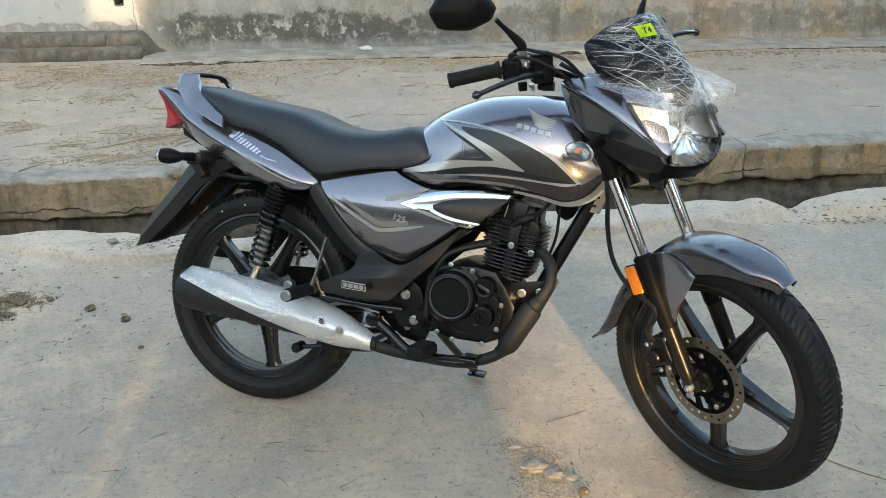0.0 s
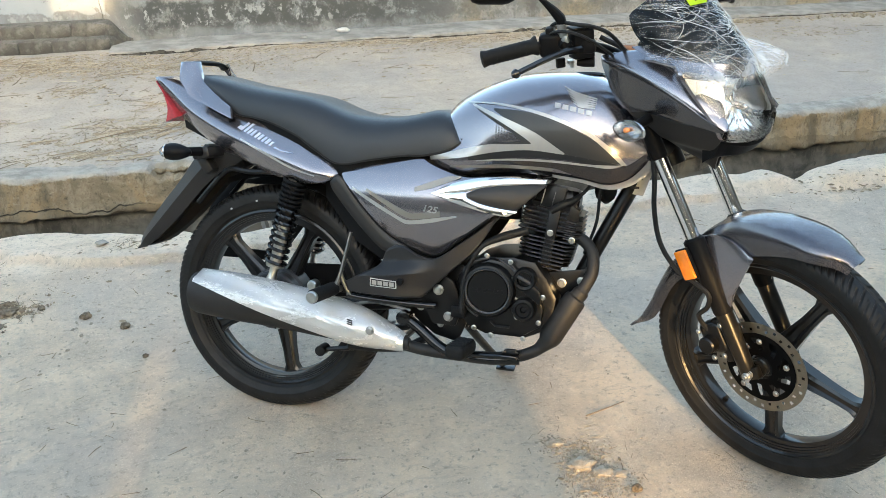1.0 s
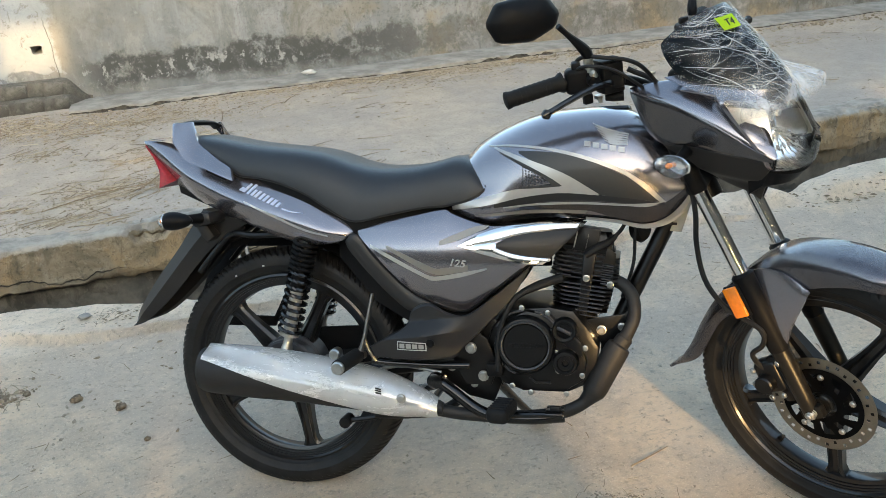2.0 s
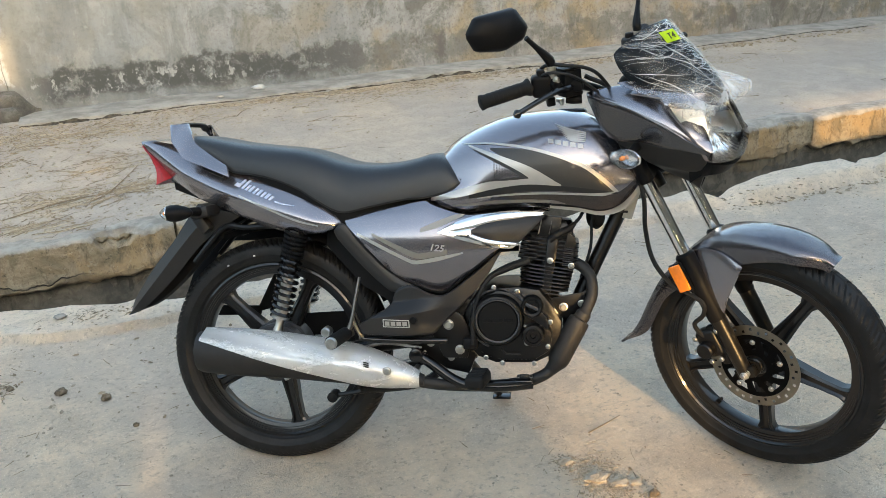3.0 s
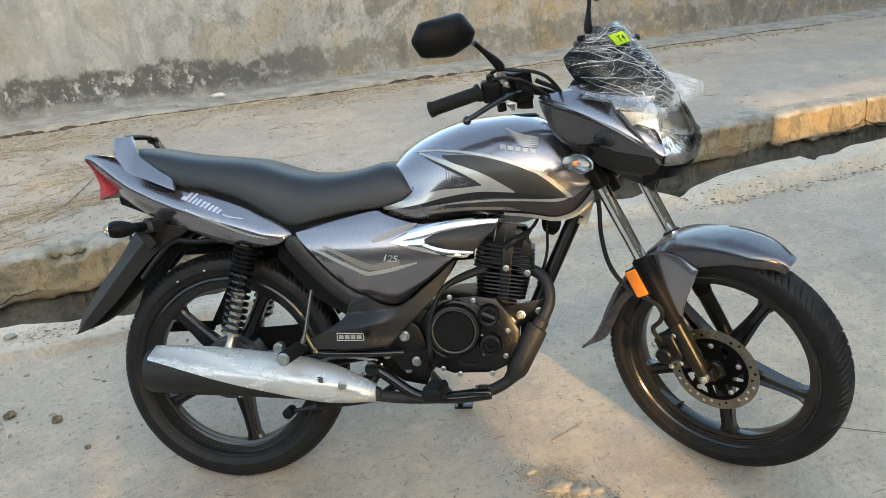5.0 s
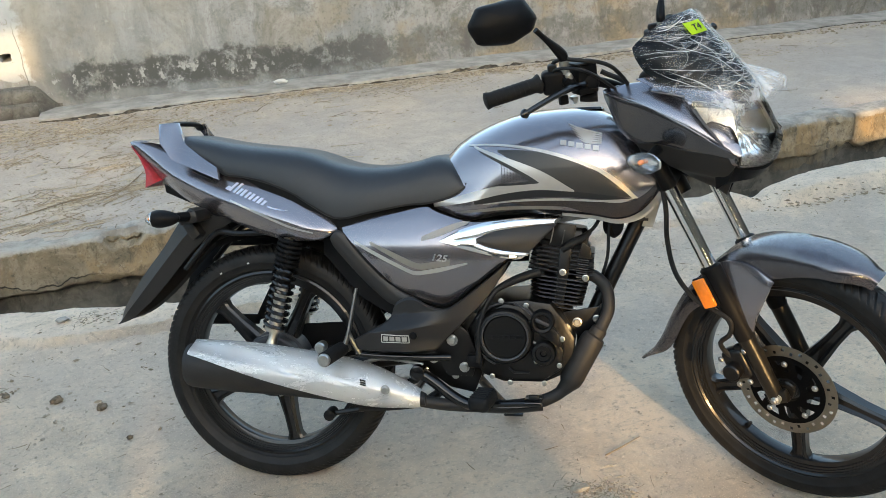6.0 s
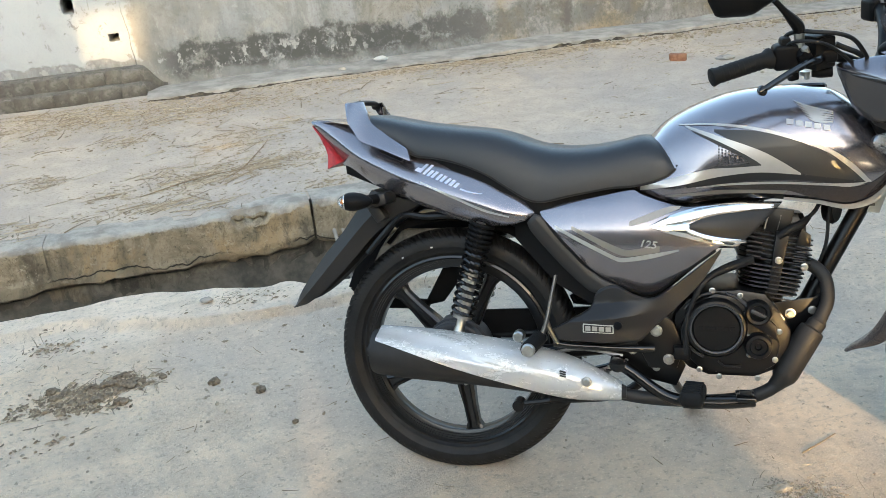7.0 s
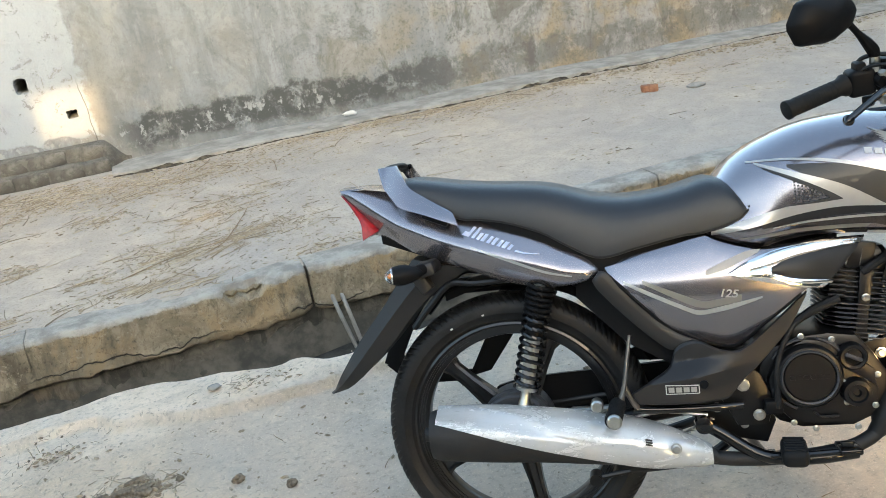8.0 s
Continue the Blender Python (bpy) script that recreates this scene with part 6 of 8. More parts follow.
part("valve_cover", moved(loft([[(x * s, y * s, z) for x, y in ((-0.052, -0.046), (0.04, -0.046), (0.056, -0.03), (0.056, 0.03), (0.04, 0.046), (-0.052, 0.046), (-0.06, 0.0))] for z, s in ((0.158, 1.06), (0.168, 1.08), (0.172, 0.98), (0.196, 0.95), (0.208, 0.8))]), CYL), ENGINE, engine, "black rocker cover")
part("head_bracket", moved(plate([(-0.035, 0.16), (-0.028, 0.215), (0.022, 0.215), (0.02, 0.185), (0.05, 0.19), (0.056, 0.16)], -0.062, -0.048, 0.003), CYL), ENGINE, engine)
part("head_window", moved(plate([(0.036, 0.142), (0.042, 0.178), (0.062, 0.168), (0.066, 0.142)], -0.0725, -0.069, 0.0008), CYL), FORK, engine)
part("cam_tunnel", moved(plate([(-0.008, 0.13), (-0.008, 0.165), (0.016, 0.165), (0.016, 0.13)], -0.072, -0.05, 0.004), CYL), ENGINE, engine)
# rocker cover ribs and the boss over the cam chain
for x in (-0.034, -0.008):
    part("cover_rib", moved(plate([(x, 0.166), (x + 0.003, 0.202), (x + 0.006, 0.202), (x + 0.004, 0.166)], -0.062, -0.046, 0.0008), CYL), DAMPER, engine)
part("chain_tunnel", moved(plate([(-0.004, 0.02), (-0.008, 0.16), (0.02, 0.16), (0.018, 0.02)], -0.0735, -0.05, 0.004), CYL), ENGINE, engine)
for k in range(5):
    part("head_fin", moved(block(0.034, 0.012, 0.0035, 0.001, 1), CYL @ Matrix.Translation((-0.046, -0.0675, 0.104 + 0.0105 * k))), HUB, engine)
    part("head_fin", moved(block(0.026, 0.012, 0.0035, 0.001, 1), CYL @ Matrix.Translation((0.05, -0.0675, 0.096 + 0.0105 * k))), HUB, engine)
for k in range(8):
    part("barrel_fin", moved(block(0.086 + 0.002 * k, 0.006, 0.0026, 0.0008, 1), CYL @ Matrix.Translation((0.006, -0.0735, 0.018 + 0.0098 * k))), HUB, engine)
for x, z in ((0.006, 0.104), (0.060, 0.098)):
    q = CYL @ Vector((x, -0.082, z))
    bolt(engine, q, 0.0075)
part("intake", tube([(0.66, -0.01, 0.60), (0.60, -0.015, 0.602), (0.54, -0.02, 0.60)], [0.03, 0.034, 0.038], 16, 10), BLACK, engine)
part("breather_hose", tube([(0.688, -0.082, 0.556), (0.665, -0.09, 0.549), (0.63, -0.105, 0.538), (0.59, -0.128, 0.518), (0.566, -0.138, 0.48), (0.55, -0.142, 0.43), (0.548, -0.143, 0.375), (0.548, -0.143, 0.35)],
                           [0.0105, 0.0105, 0.0100, 0.007, 0.006, 0.006, 0.007, 0.007], 10, 40), RUBBER, BIKE, "black breather hose")
part("hose_end", moved(block(0.036, 0.026, 0.03, 0.005), Matrix.Translation((0.54, -0.135, 0.352))), BLACK, BIKE)
part("plug_cable", tube([(0.80, -0.05, 0.64), (0.82, -0.045, 0.662), (0.835, -0.03, 0.70), (0.82, -0.01, 0.75)], 0.0045, 7, 20), RUBBER, BIKE)
part("plug_cap", tube([(0.74, -0.075, 0.605), (0.765, -0.075, 0.622), (0.79, -0.06, 0.632), (0.805, -0.05, 0.645)], [0.008, 0.0095, 0.009, 0.006], 10, 10), RUBBER, BIKE)
part("throttle_cable", tube([(0.82, -0.02, 0.50), (0.845, -0.03, 0.58), (0.85, -0.03, 0.66), (0.87, -0.02, 0.74)], 0.004, 7, 20), RUBBER, BIKE)
part("horn", moved(lathe([(0.0, -0.01), (0.03, -0.012), (0.036, -0.004), (0.03, 0.012), (0.012, 0.02)], 24), Matrix.Translation((0.86, 0.0, 0.66)) @ Matrix.Rotation(radians(60), 4, "Z")), BLACK, BIKE)

# -- exhaust --
EXH = [(0.776, -0.03, 0.556), (0.795, -0.036, 0.546), (0.823, -0.044, 0.533), (0.843, -0.052, 0.508), (0.847, -0.064, 0.464), (0.832, -0.078, 0.428), (0.822, -0.084, 0.412)]
pipe = part("exhaust_pipe", tube(EXH, 0.0148, 16, 30), EXHAUST, BIKE, "matt black exhaust header pipe")
part("catalyst_barrel", tube([(0.834, -0.078, 0.432), (0.829, -0.081, 0.423), (0.826, -0.083, 0.418), (0.817, -0.0855, 0.405), (0.815, -0.086, 0.402), (0.809, -0.0875, 0.393), (0.762, -0.097, 0.305), (0.757, -0.0985, 0.296), (0.75, -0.1, 0.286), (0.735, -0.102, 0.270)], [0.015, 0.0152, 0.0195, 0.0195, 0.0265, 0.0285, 0.0285, 0.0265, 0.0195, 0.0145], 20), EXHAUST, pipe)
part("link_pipe", tube([(0.75, -0.101, 0.283), (0.725, -0.105, 0.264), (0.685, -0.11, 0.248), (0.60, -0.118, 0.237), (0.46, -0.135, 0.243), (0.36, -0.146, 0.262)], 0.0148, 14, 30), EXHAUST, pipe)
part("pipe_clamp", moved(merge(block(0.05, 0.03, 0.014, 0.004), moved(block(0.03, 0.014, 0.02, 0.003), Matrix.Translation((0, -0.012, 0.004)))), Matrix.Translation((0.675, -0.13, 0.262)) @ Matrix.Scale(0.8, 4)), ENGINE, pipe)

MUF = [(-0.178, 0.331, 0.052, 0.048), (-0.165, 0.330, 0.056, 0.052), (-0.05, 0.3235, 0.0585, 0.055), (0.06, 0.316, 0.0555, 0.054), (0.211, 0.299, 0.050, 0.052), (0.30, 0.285, 0.0415, 0.046), (0.36, 0.272, 0.029, 0.033), (0.42, 0.258, 0.0145, 0.015)]
muf = spline(MUF, 28)


def muffler_ring(q, grow=0.0, a0=0.0, a1=360.0, n=28, closed=True):
    x, z, rz, ry = q
    return [(x, -0.150 - (ry + grow) * math.sin(a), z + (rz + grow) * math.cos(a)) for a in np.radians(np.linspace(a0, a1, n, endpoint=not closed))]


muffler = part("muffler", loft([muffler_ring(q) for q in muf]), EXHAUST, BIKE, "matt black silencer with a chrome shield")
part("tail_pipe", moved(merge(tube([(-0.17, -0.15, 0.331), (-0.195, -0.15, 0.332)], 0.015, 16)), Matrix()), EXHAUST, muffler)
# the shield's lower edge sweeps from the flank to the underside; a scooped facet ends in a point
end = graph((-0.18, 48), (-0.05, 76), (0.06, 98), (0.2, 120), (0.3, 142), (0.43, 176))
facet_top = graph((-0.18, -8), (-0.06, 12), (0.05, 42), (0.17, 78), (0.45, 80))
facet_low = graph((-0.18, 40), (-0.06, 58), (0.05, 72), (0.17, 80), (0.45, 82))
SHL = [(a + 0.004, b, c, d) for a, b, c, d in MUF[1:-2]] + [(0.365, 0.272, 0.029, 0.034), (0.395, 0.264, 0.0225, 0.025), (0.410, 0.260, 0.0175, 0.019)]
rows = []
for q in spline(SHL, 36):
    ring = muffler_ring(q, 0.0085 - 0.005 * hump(q[0], 0.25, 0.42), -46, end(q[0]), 56, False)
    keep = []
    lo_a, hi_a = facet_top(q[0]), facet_low(q[0])
    for (x, y, z), a in zip(ring, np.linspace(-46, end(q[0]), 56)):
        k = 1.0
        if lo_a < a < hi_a:
            mid_a, half_a = radians((lo_a + hi_a) / 2), radians((hi_a - lo_a) / 2)
            k = (0.12 + 0.88 * math.cos(half_a) / math.cos(radians(a) - mid_a)) - 0.022 * math.cos((radians(a) - mid_a) / half_a * math.pi / 2) ** 2
        keep.append((x, -0.150 + (y + 0.150) * k, q[1] + (z - q[1]) * k))
    rows.append(keep)
bm = loft(rows, False, False)
bmesh.ops.solidify(bm, geom=bm.faces[:], thickness=0.003)
shield = part("heat_shield", bm, SHIELD, muffler, "scuffed chrome heat shield", None, 40)
bolt(shield, (0.336, -0.205, 0.297), 0.0105)
for k in range(3):
    bm = block(0.014, 0.001, 0.0035, 0)
    part("stamp", moved(bm, Matrix.Translation((0.283, -0.2075, 0.318 - 0.0052 * k)) @ Matrix.Rotation(radians(12), 4, "Y")), GREYDECAL, shield)
for x in (-0.055, 0.022):
    part("shield_lug", moved(lathe([(0.003, -0.01), (0.007, -0.008), (0.007, 0.01)], 10), Matrix.Translation((x, -0.12, 0.268))), STEEL, muffler)

# -- foot controls --
part("footrest_bar", merge(tube([(0.399, -0.128, 0.320), (0.432, -0.13, 0.299), (0.495, -0.136, 0.256), (0.54, -0.14, 0.243), (0.62, -0.14, 0.241), (0.695, -0.132, 0.247)], 0.0135, 14, 26),
                           moved(lathe([(0.01, -0.012), (0.018, -0.01), (0.018, 0.02)], 18), Matrix.Translation((0.399, -0.135, 0.320)))), GLOSSBLACK, BIKE, "black steel footrest bar")
PEG = Matrix.Translation((0.563, -0.195, 0.276)) @ Matrix.Rotation(radians(-8), 4, "Z")
peg = part("rider_footpeg", merge(moved(block(0.05, 0.092, 0.036, 0.013, 4), PEG), tube([(0.555, -0.138, 0.252), (0.558, -0.16, 0.27)], 0.012, 10)), GRIP, BIKE, "black rubber rider footpeg")
for k in range(6):
    part("peg_rib", moved(block(0.040, 0.005, 0.004, 0.0015, 1), PEG @ Matrix.Translation((0, -0.036 + 0.0135 * k, 0.0178))), GRIP, peg)
part("brake_pedal", merge(tube([(0.53, -0.146, 0.25), (0.60, -0.15, 0.252), (0.655, -0.152, 0.256)], [0.007, 0.007, 0.0065], 10, 14), moved(block(0.042, 0.04, 0.012, 0.004), Matrix.Translation((0.675, -0.158, 0.262)))), GLOSSBLACK, BIKE, "black brake pedal")
part("lower_frame_rail", tube([(0.258, -0.166, 0.372), (0.29, -0.162, 0.367), (0.36, -0.155, 0.363), (0.43, -0.146, 0.36), (0.48, -0.135, 0.358)], 0.0085, 12, 18), GLOSSBLACK, BIKE, "glossy black frame rail")
hang = part("pillion_hanger", merge(
    tube([(0.264, -0.162, 0.528), (0.253, -0.169, 0.472), (0.243, -0.176, 0.42), (0.232, -0.178, 0.388)], [0.0055, 0.0065, 0.0075, 0.011], 10, 14, 0.7),
    tube([(0.244, -0.175, 0.425), (0.254, -0.172, 0.398), (0.268, -0.167, 0.372)], [0.006, 0.0055, 0.0065], 8, 8),
    tube([(0.13, -0.12, 0.36), (0.20, -0.15, 0.37), (0.24, -0.165, 0.385)], 0.009, 10, 10)), HANGER, BIKE, "grey cast pillion footrest hanger")
part("pillion_peg", merge(moved(lathe([(0.0, -0.055), (0.015, -0.054), (0.017, -0.05), (0.017, 0.05), (0.012, 0.055)], 18), Matrix.Translation((0.222, -0.228, 0.386)) @ Matrix.Rotation(radians(-6), 4, "Z"))), GRIP, hang)
part("peg_cap", moved(lathe([(0.0, -0.006), (0.012, -0.006), (0.015, -0.002), (0.015, 0.003)], 18), Matrix.Translation((0.219, -0.287, 0.387))), STEEL, hang, "zinc bolt head")
part("peg_cap", moved(lathe([(0.0, -0.006), (0.010, -0.006), (0.013, -0.002), (0.013, 0.02)], 18), Matrix.Translation((0.186, -0.215, 0.397))), STEEL, hang, "zinc bolt head")
part("brake_rod", tube([(0.41, -0.12, 0.335), (0.30, -0.115, 0.345), (0.15, -0.105, 0.29), (0.03, -0.095, 0.24)], 0.0045, 8, 14), STEEL, BIKE)
part("brake_arm", tube([(0.03, -0.09, 0.238), (0.0, -0.085, 0.30)], 0.008, 8), ENGINE, BIKE)
part("stand_stop", merge(tube([(0.165, -0.1, 0.198), (0.36, -0.1, 0.232)], 0.0065, 8), moved(lathe([(0.0, -0.02), (0.014, -0.018), (0.014, 0.018)], 14), Matrix.Translation((0.165, -0.1, 0.198)))), ENGINE, BIKE)
part("side_stand", merge(tube([(0.48, 0.11, 0.28), (0.51, 0.15, 0.22), (0.555, 0.25, 0.125), (0.575, 0.285, 0.092)], [0.013, 0.012, 0.011, 0.011], 12, 14), moved(block(0.055, 0.035, 0.008, 0.003), Matrix.Translation((0.582, 0.292, 0.082)) @ Matrix.Rotation(radians(13), 4, "X"))), GLOSSBLACK, BIKE, "black side stand with a flat foot")
part("centre_stand", merge(tube([(0.46, -0.09, 0.27), (0.40, -0.1, 0.235), (0.30, -0.1, 0.22), (0.24, -0.1, 0.218)], 0.011, 10, 14), tube([(0.46, 0.09, 0.27), (0.30, 0.1, 0.22), (0.24, 0.1, 0.218)], 0.011, 10, 14), tube([(0.36, -0.1, 0.228), (0.36, 0.1, 0.228)], 0.009, 10)), ENGINE, BIKE, "folded black centre stand")
part("footrest_bracket", plate([(0.33, 0.368), (0.53, 0.372), (0.55, 0.31), (0.53, 0.262), (0.47, 0.275), (0.41, 0.318), (0.36, 0.332)], -0.098, -0.09, 0.003), ENGINE, BIKE, "black footrest bracket")
part("stand_spring", tube([(0.352 + 0.0021 * k + 0.006 * math.sin(k * 1.9), -0.118 + 0.006 * math.cos(k * 1.9), 0.292 + 0.0011 * k) for k in range(32)], 0.0022, 6), STEEL, BIKE, "zinc return spring")
bolt(BIKE, (0.432, -0.102, 0.345), 0.010)
bolt(BIKE, (0.485, -0.102, 0.305), 0.008)
# left side: chain case and guard frame
part("chain_case", loft([[(x, 0.085, z - h), (x, 0.085, z + h), (x, 0.12, z + h * 0.9), (x, 0.12, z - h * 0.9)] for x, z, h in ((-0.09, 0.305, 0.02), (-0.06, 0.305, 0.06), (0.0, 0.307, 0.075), (0.1, 0.318, 0.07), (0.25, 0.335, 0.06), (0.42, 0.35, 0.055))]), BLACK, BIKE, "black chain case")
for pts in ([(-0.365, 0.42), (-0.30, 0.58), (-0.25, 0.625), (-0.215, 0.60), (-0.265, 0.53), (-0.31, 0.44), (-0.30, 0.40)], [(-0.36, 0.415), (-0.30, 0.36), (-0.13, 0.362), (-0.12, 0.39), (-0.27, 0.392), (-0.305, 0.43)],
            [(-0.145, 0.37), (-0.075, 0.50), (-0.04, 0.60), (0.05, 0.60), (0.0, 0.50), (-0.085, 0.385)], [(-0.25, 0.628), (0.1, 0.632), (0.1, 0.59), (-0.215, 0.588)]):
    part("guard_plate", plate(pts, 0.165, 0.172, 0.002), BLACK, BIKE, "black guard plate beside the wheel")

# -- handlebar group --
bar = part("handlebar", tube([(0.760, -0.325, 1.028), (0.80, -0.28, 1.036), (0.86, -0.20, 1.046), (0.905, -0.12, 1.02), (0.93, -0.05, 0.985), (0.935, 0, 0.975), (0.93, 0.05, 0.985), (0.905, 0.12, 1.02), (0.865, 0.20, 1.048), (0.838, 0.28, 1.055), (0.812, 0.345, 1.058)], 0.011, 12, 50), BLACK, BIKE, "black tubular handlebar", STEER)
for sd in (-1, 1):
    g0, g1 = (np.array([0.753, -0.342, 1.031]), np.array([0.828, -0.241, 1.046])) if sd < 0 else (np.array([0.806, 0.37, 1.060]), np.array([0.850, 0.25, 1.052]))
    gp = [g0 + (g1 - g0) * s for s in (0.0, 0.02, 0.06, 0.12, 0.5, 0.9, 0.97, 1.0)]
    grip = part("grip", tube(gp, [0.012, 0.0185, 0.0185, 0.0165, 0.0165, 0.0165, 0.0215, 0.0215], 20), GRIP, bar, "black ribbed rubber grip")
    for k in range(8):
        c = g0 + (g1 - g0) * (0.2 + 0.085 * k)
        d = (g1 - g0) / np.linalg.norm(g1 - g0)
        part("grip_ring", tube([c - d * 0.002, c + d * 0.002], 0.0172, 16), GRIP, grip)
    part("switch_housing", moved(merge(block(0.05, 0.042, 0.052, 0.01, 3), moved(block(0.02, 0.03, 0.03, 0.006), Matrix.Translation((0.0, 0.0, 0.024)))), Matrix.Translation((0.846, sd * 0.216, 1.044)) @ Matrix.Rotation(radians(sd * -38), 4, "Z")), BLACK, bar)
    part("lever_perch", moved(block(0.07, 0.03, 0.03, 0.007), Matrix.Translation((0.895, sd * 0.178, 1.035)) @ Matrix.Rotation(radians(sd * -30), 4, "Z")), BLACK, bar)
    lev = part("brake_lever" if sd < 0 else "clutch_lever", tube([(0.905, sd * 0.185, 1.032), (0.90, sd * 0.235, 1.035), (0.885, sd * 0.29, 1.026), (0.868, sd * 0.345, 1.013)] if sd < 0 else [(0.905, 0.185, 1.032), (0.922, 0.25, 1.045), (0.928, 0.31, 1.048), (0.926, 0.365, 1.041)], [0.010, 0.0075, 0.0065, 0.006], 10, 18), GLOSSBLACK, bar, "black lever with a ball end")
    part("lever_ball", moved(lathe([(0.0, -0.0135), (0.007, -0.008), (0.0105, 0.0), (0.007, 0.008), (0.0, 0.0135)], 16), Matrix.Translation((0.867, -0.351, 1.012) if sd < 0 else (0.925, 0.371, 1.040))), GLOSSBLACK, lev)
    part("mirror_boss", tube([(0.872, sd * 0.207, 1.06), (0.872, sd * 0.207, 1.088)], 0.010, 10), STEEL, bar)
    # mirror
    stem = [(0.872, sd * 0.207, 1.083), (0.871, sd * 0.208, 1.098), (0.866, sd * 0.218, 1.114), (0.857, sd * 0.243, 1.142), (0.85, sd * 0.264, 1.165)]
    mir = part("mirror", tube(stem, [0.0085, 0.0115, 0.0105, 0.0062, 0.006], 10, 20), BLACK, BIKE, "black wing mirror", STEER)
    shape = [(0.068, -0.006), (0.066, 0.004), (0.044, 0.044), (0.034, 0.050), (-0.052, 0.046), (-0.060, 0.042), (-0.080, 0.010), (-0.080, -0.002), (-0.066, -0.036), (-0.056, -0.042), (-0.008, -0.052), (0.008, -0.052), (0.050, -0.036), (0.058, -0.028)]
    outline = [p for a, b in zip(shape, shape[1:] + shape[:1]) for p in (a, ((a[0] + b[0]) / 2, (a[1] + b[1]) / 2))]
    rings = [[(-d, sd * -a * k, b * k) for a, b in outline] for k, d in ((0.05, 0.001), (0.93, 0.001), (0.96, 0.006), (1.0, 0.004), (1.0, -0.004), (0.93, -0.014), (0.72, -0.026), (0.35, -0.034), (0.05, -0.036))]
    place = Matrix.Translation((0.832, sd * 0.335, 1.196)) @ Matrix.Rotation(radians(sd * 22), 4, "Z") @ Matrix.Diagonal((1.0, 1.04, 0.86, 1))
    part("mirror_shell", moved(loft(rings), place), BLACK, mir, "black angular mirror shell", None, 40)
    part("mirror_glass", moved(loft([[(-0.0035, sd * -a * 0.9, b * 0.9) for a, b in outline], [(-0.0055, sd * -a * 0.9, b * 0.9) for a, b in outline]]), place), MIRROR, mir, "mirror glass")
turn = Matrix.Rotation(radians(-26.6), 4, "Z")
res = part("brake_reservoir", moved(block(0.042, 0.047, 0.062, 0.004), Matrix.Translation((0.894, -0.171, 1.041)) @ turn), BLACK, bar, "black brake fluid reservoir")
part("reservoir_lid", moved(block(0.044, 0.049, 0.006, 0.002), Matrix.Translation((0.894, -0.171, 1.0755)) @ turn), BLACK, res)
part("sight_glass", moved(block(0.003, 0.016, 0.012, 0.001), Matrix.Translation((0.9155, -0.176, 1.034)) @ turn), GLOSSBLACK, res)
part("lever_clamp", tube([(0.868, -0.205, 1.052), (0.882, -0.212, 1.046), (0.888, -0.205, 1.034)], [0.012, 0.014, 0.011], 12), BLACK, bar)
part("pivot_bolt", moved(lathe([(0.0, -0.006), (0.006, -0.006), (0.008, -0.003), (0.008, 0.006)], 16), Matrix.Translation((0.886, -0.213, 1.056)) @ Matrix.Rotation(radians(-60), 4, "X")), STEEL, bar, "zinc lever pivot bolt")
part("brake_switch", moved(block(0.014, 0.02, 0.022, 0.003), Matrix.Translation((0.853, -0.196, 1.0)) @ turn), BLACK, bar)
part("switch_terminal", moved(merge(block(0.02, 0.012, 0.009, 0.002), moved(block(0.008, 0.008, 0.014, 0.001), Matrix.Translation((0.006, 0, -0.004)))), Matrix.Translation((0.870, -0.182, 1.0)) @ turn), STEEL, bar, "bare metal switch terminals")
part("cable_boot", tube([(0.878, -0.168, 0.998), (0.892, -0.16, 0.997), (0.91, -0.148, 0.996)], [0.009, 0.0115, 0.0115], 14), BLACK, bar)
part("cable", tube([(0.838, -0.212, 1.072), (0.85, -0.21, 1.086), (0.872, -0.206, 1.091), (0.902, -0.198, 1.087), (0.934, -0.174, 1.078), (0.951, -0.149, 1.062), (0.958, -0.12, 1.033), (0.964, -0.098, 0.999), (0.972, -0.08, 0.96)], 0.0044, 8, 40), RUBBER, bar, "black control cable")
part("cable", tube([(0.842, -0.222, 1.045), (0.846, -0.224, 1.06), (0.868, -0.226, 1.074), (0.904, -0.216, 1.073), (0.926, -0.188, 1.056), (0.938, -0.124, 1.009), (0.955, -0.08, 0.965)], 0.0036, 8, 40), RUBBER, bar)
part("cable", tube([(0.87, 0.205, 1.06), (0.92, 0.17, 1.09), (0.98, 0.10, 1.04), (1.0, 0.05, 0.96)], 0.0042, 8, 30), RUBBER, bar)

# -- headlight cowl --
def shell(rs, th=0.004):
    b = loft(rs, False, False)
    bmesh.ops.recalc_face_normals(b, faces=b.faces)
    bmesh.ops.solidify(b, geom=b.faces[:], thickness=th)
    return b


FAIR_UP = [(0.908, 1.004), (0.944, 1.012), (1.006, 1.018), (1.034, 1.015), (1.07, 1.001), (1.112, 0.975), (1.15, 0.948), (1.183, 0.916), (1.212, 0.871)]
FAIR_LO = [(0.909, 0.992), (0.930, 0.944), (0.951, 0.912), (0.99, 0.890), (1.042, 0.893), (1.09, 0.884), (1.14, 0.874), (1.18, 0.865), (1.205, 0.861)]
fair_half = graph((0.905, 0.125), (0.95, 0.135), (1.02, 0.140), (1.09, 0.136), (1.15, 0.123), (1.21, 0.106))
fair_ridge = graph((0.905, 0.998), (0.95, 0.990), (1.02, 0.975), (1.09, 0.946), (1.15, 0.908), (1.21, 0.864))


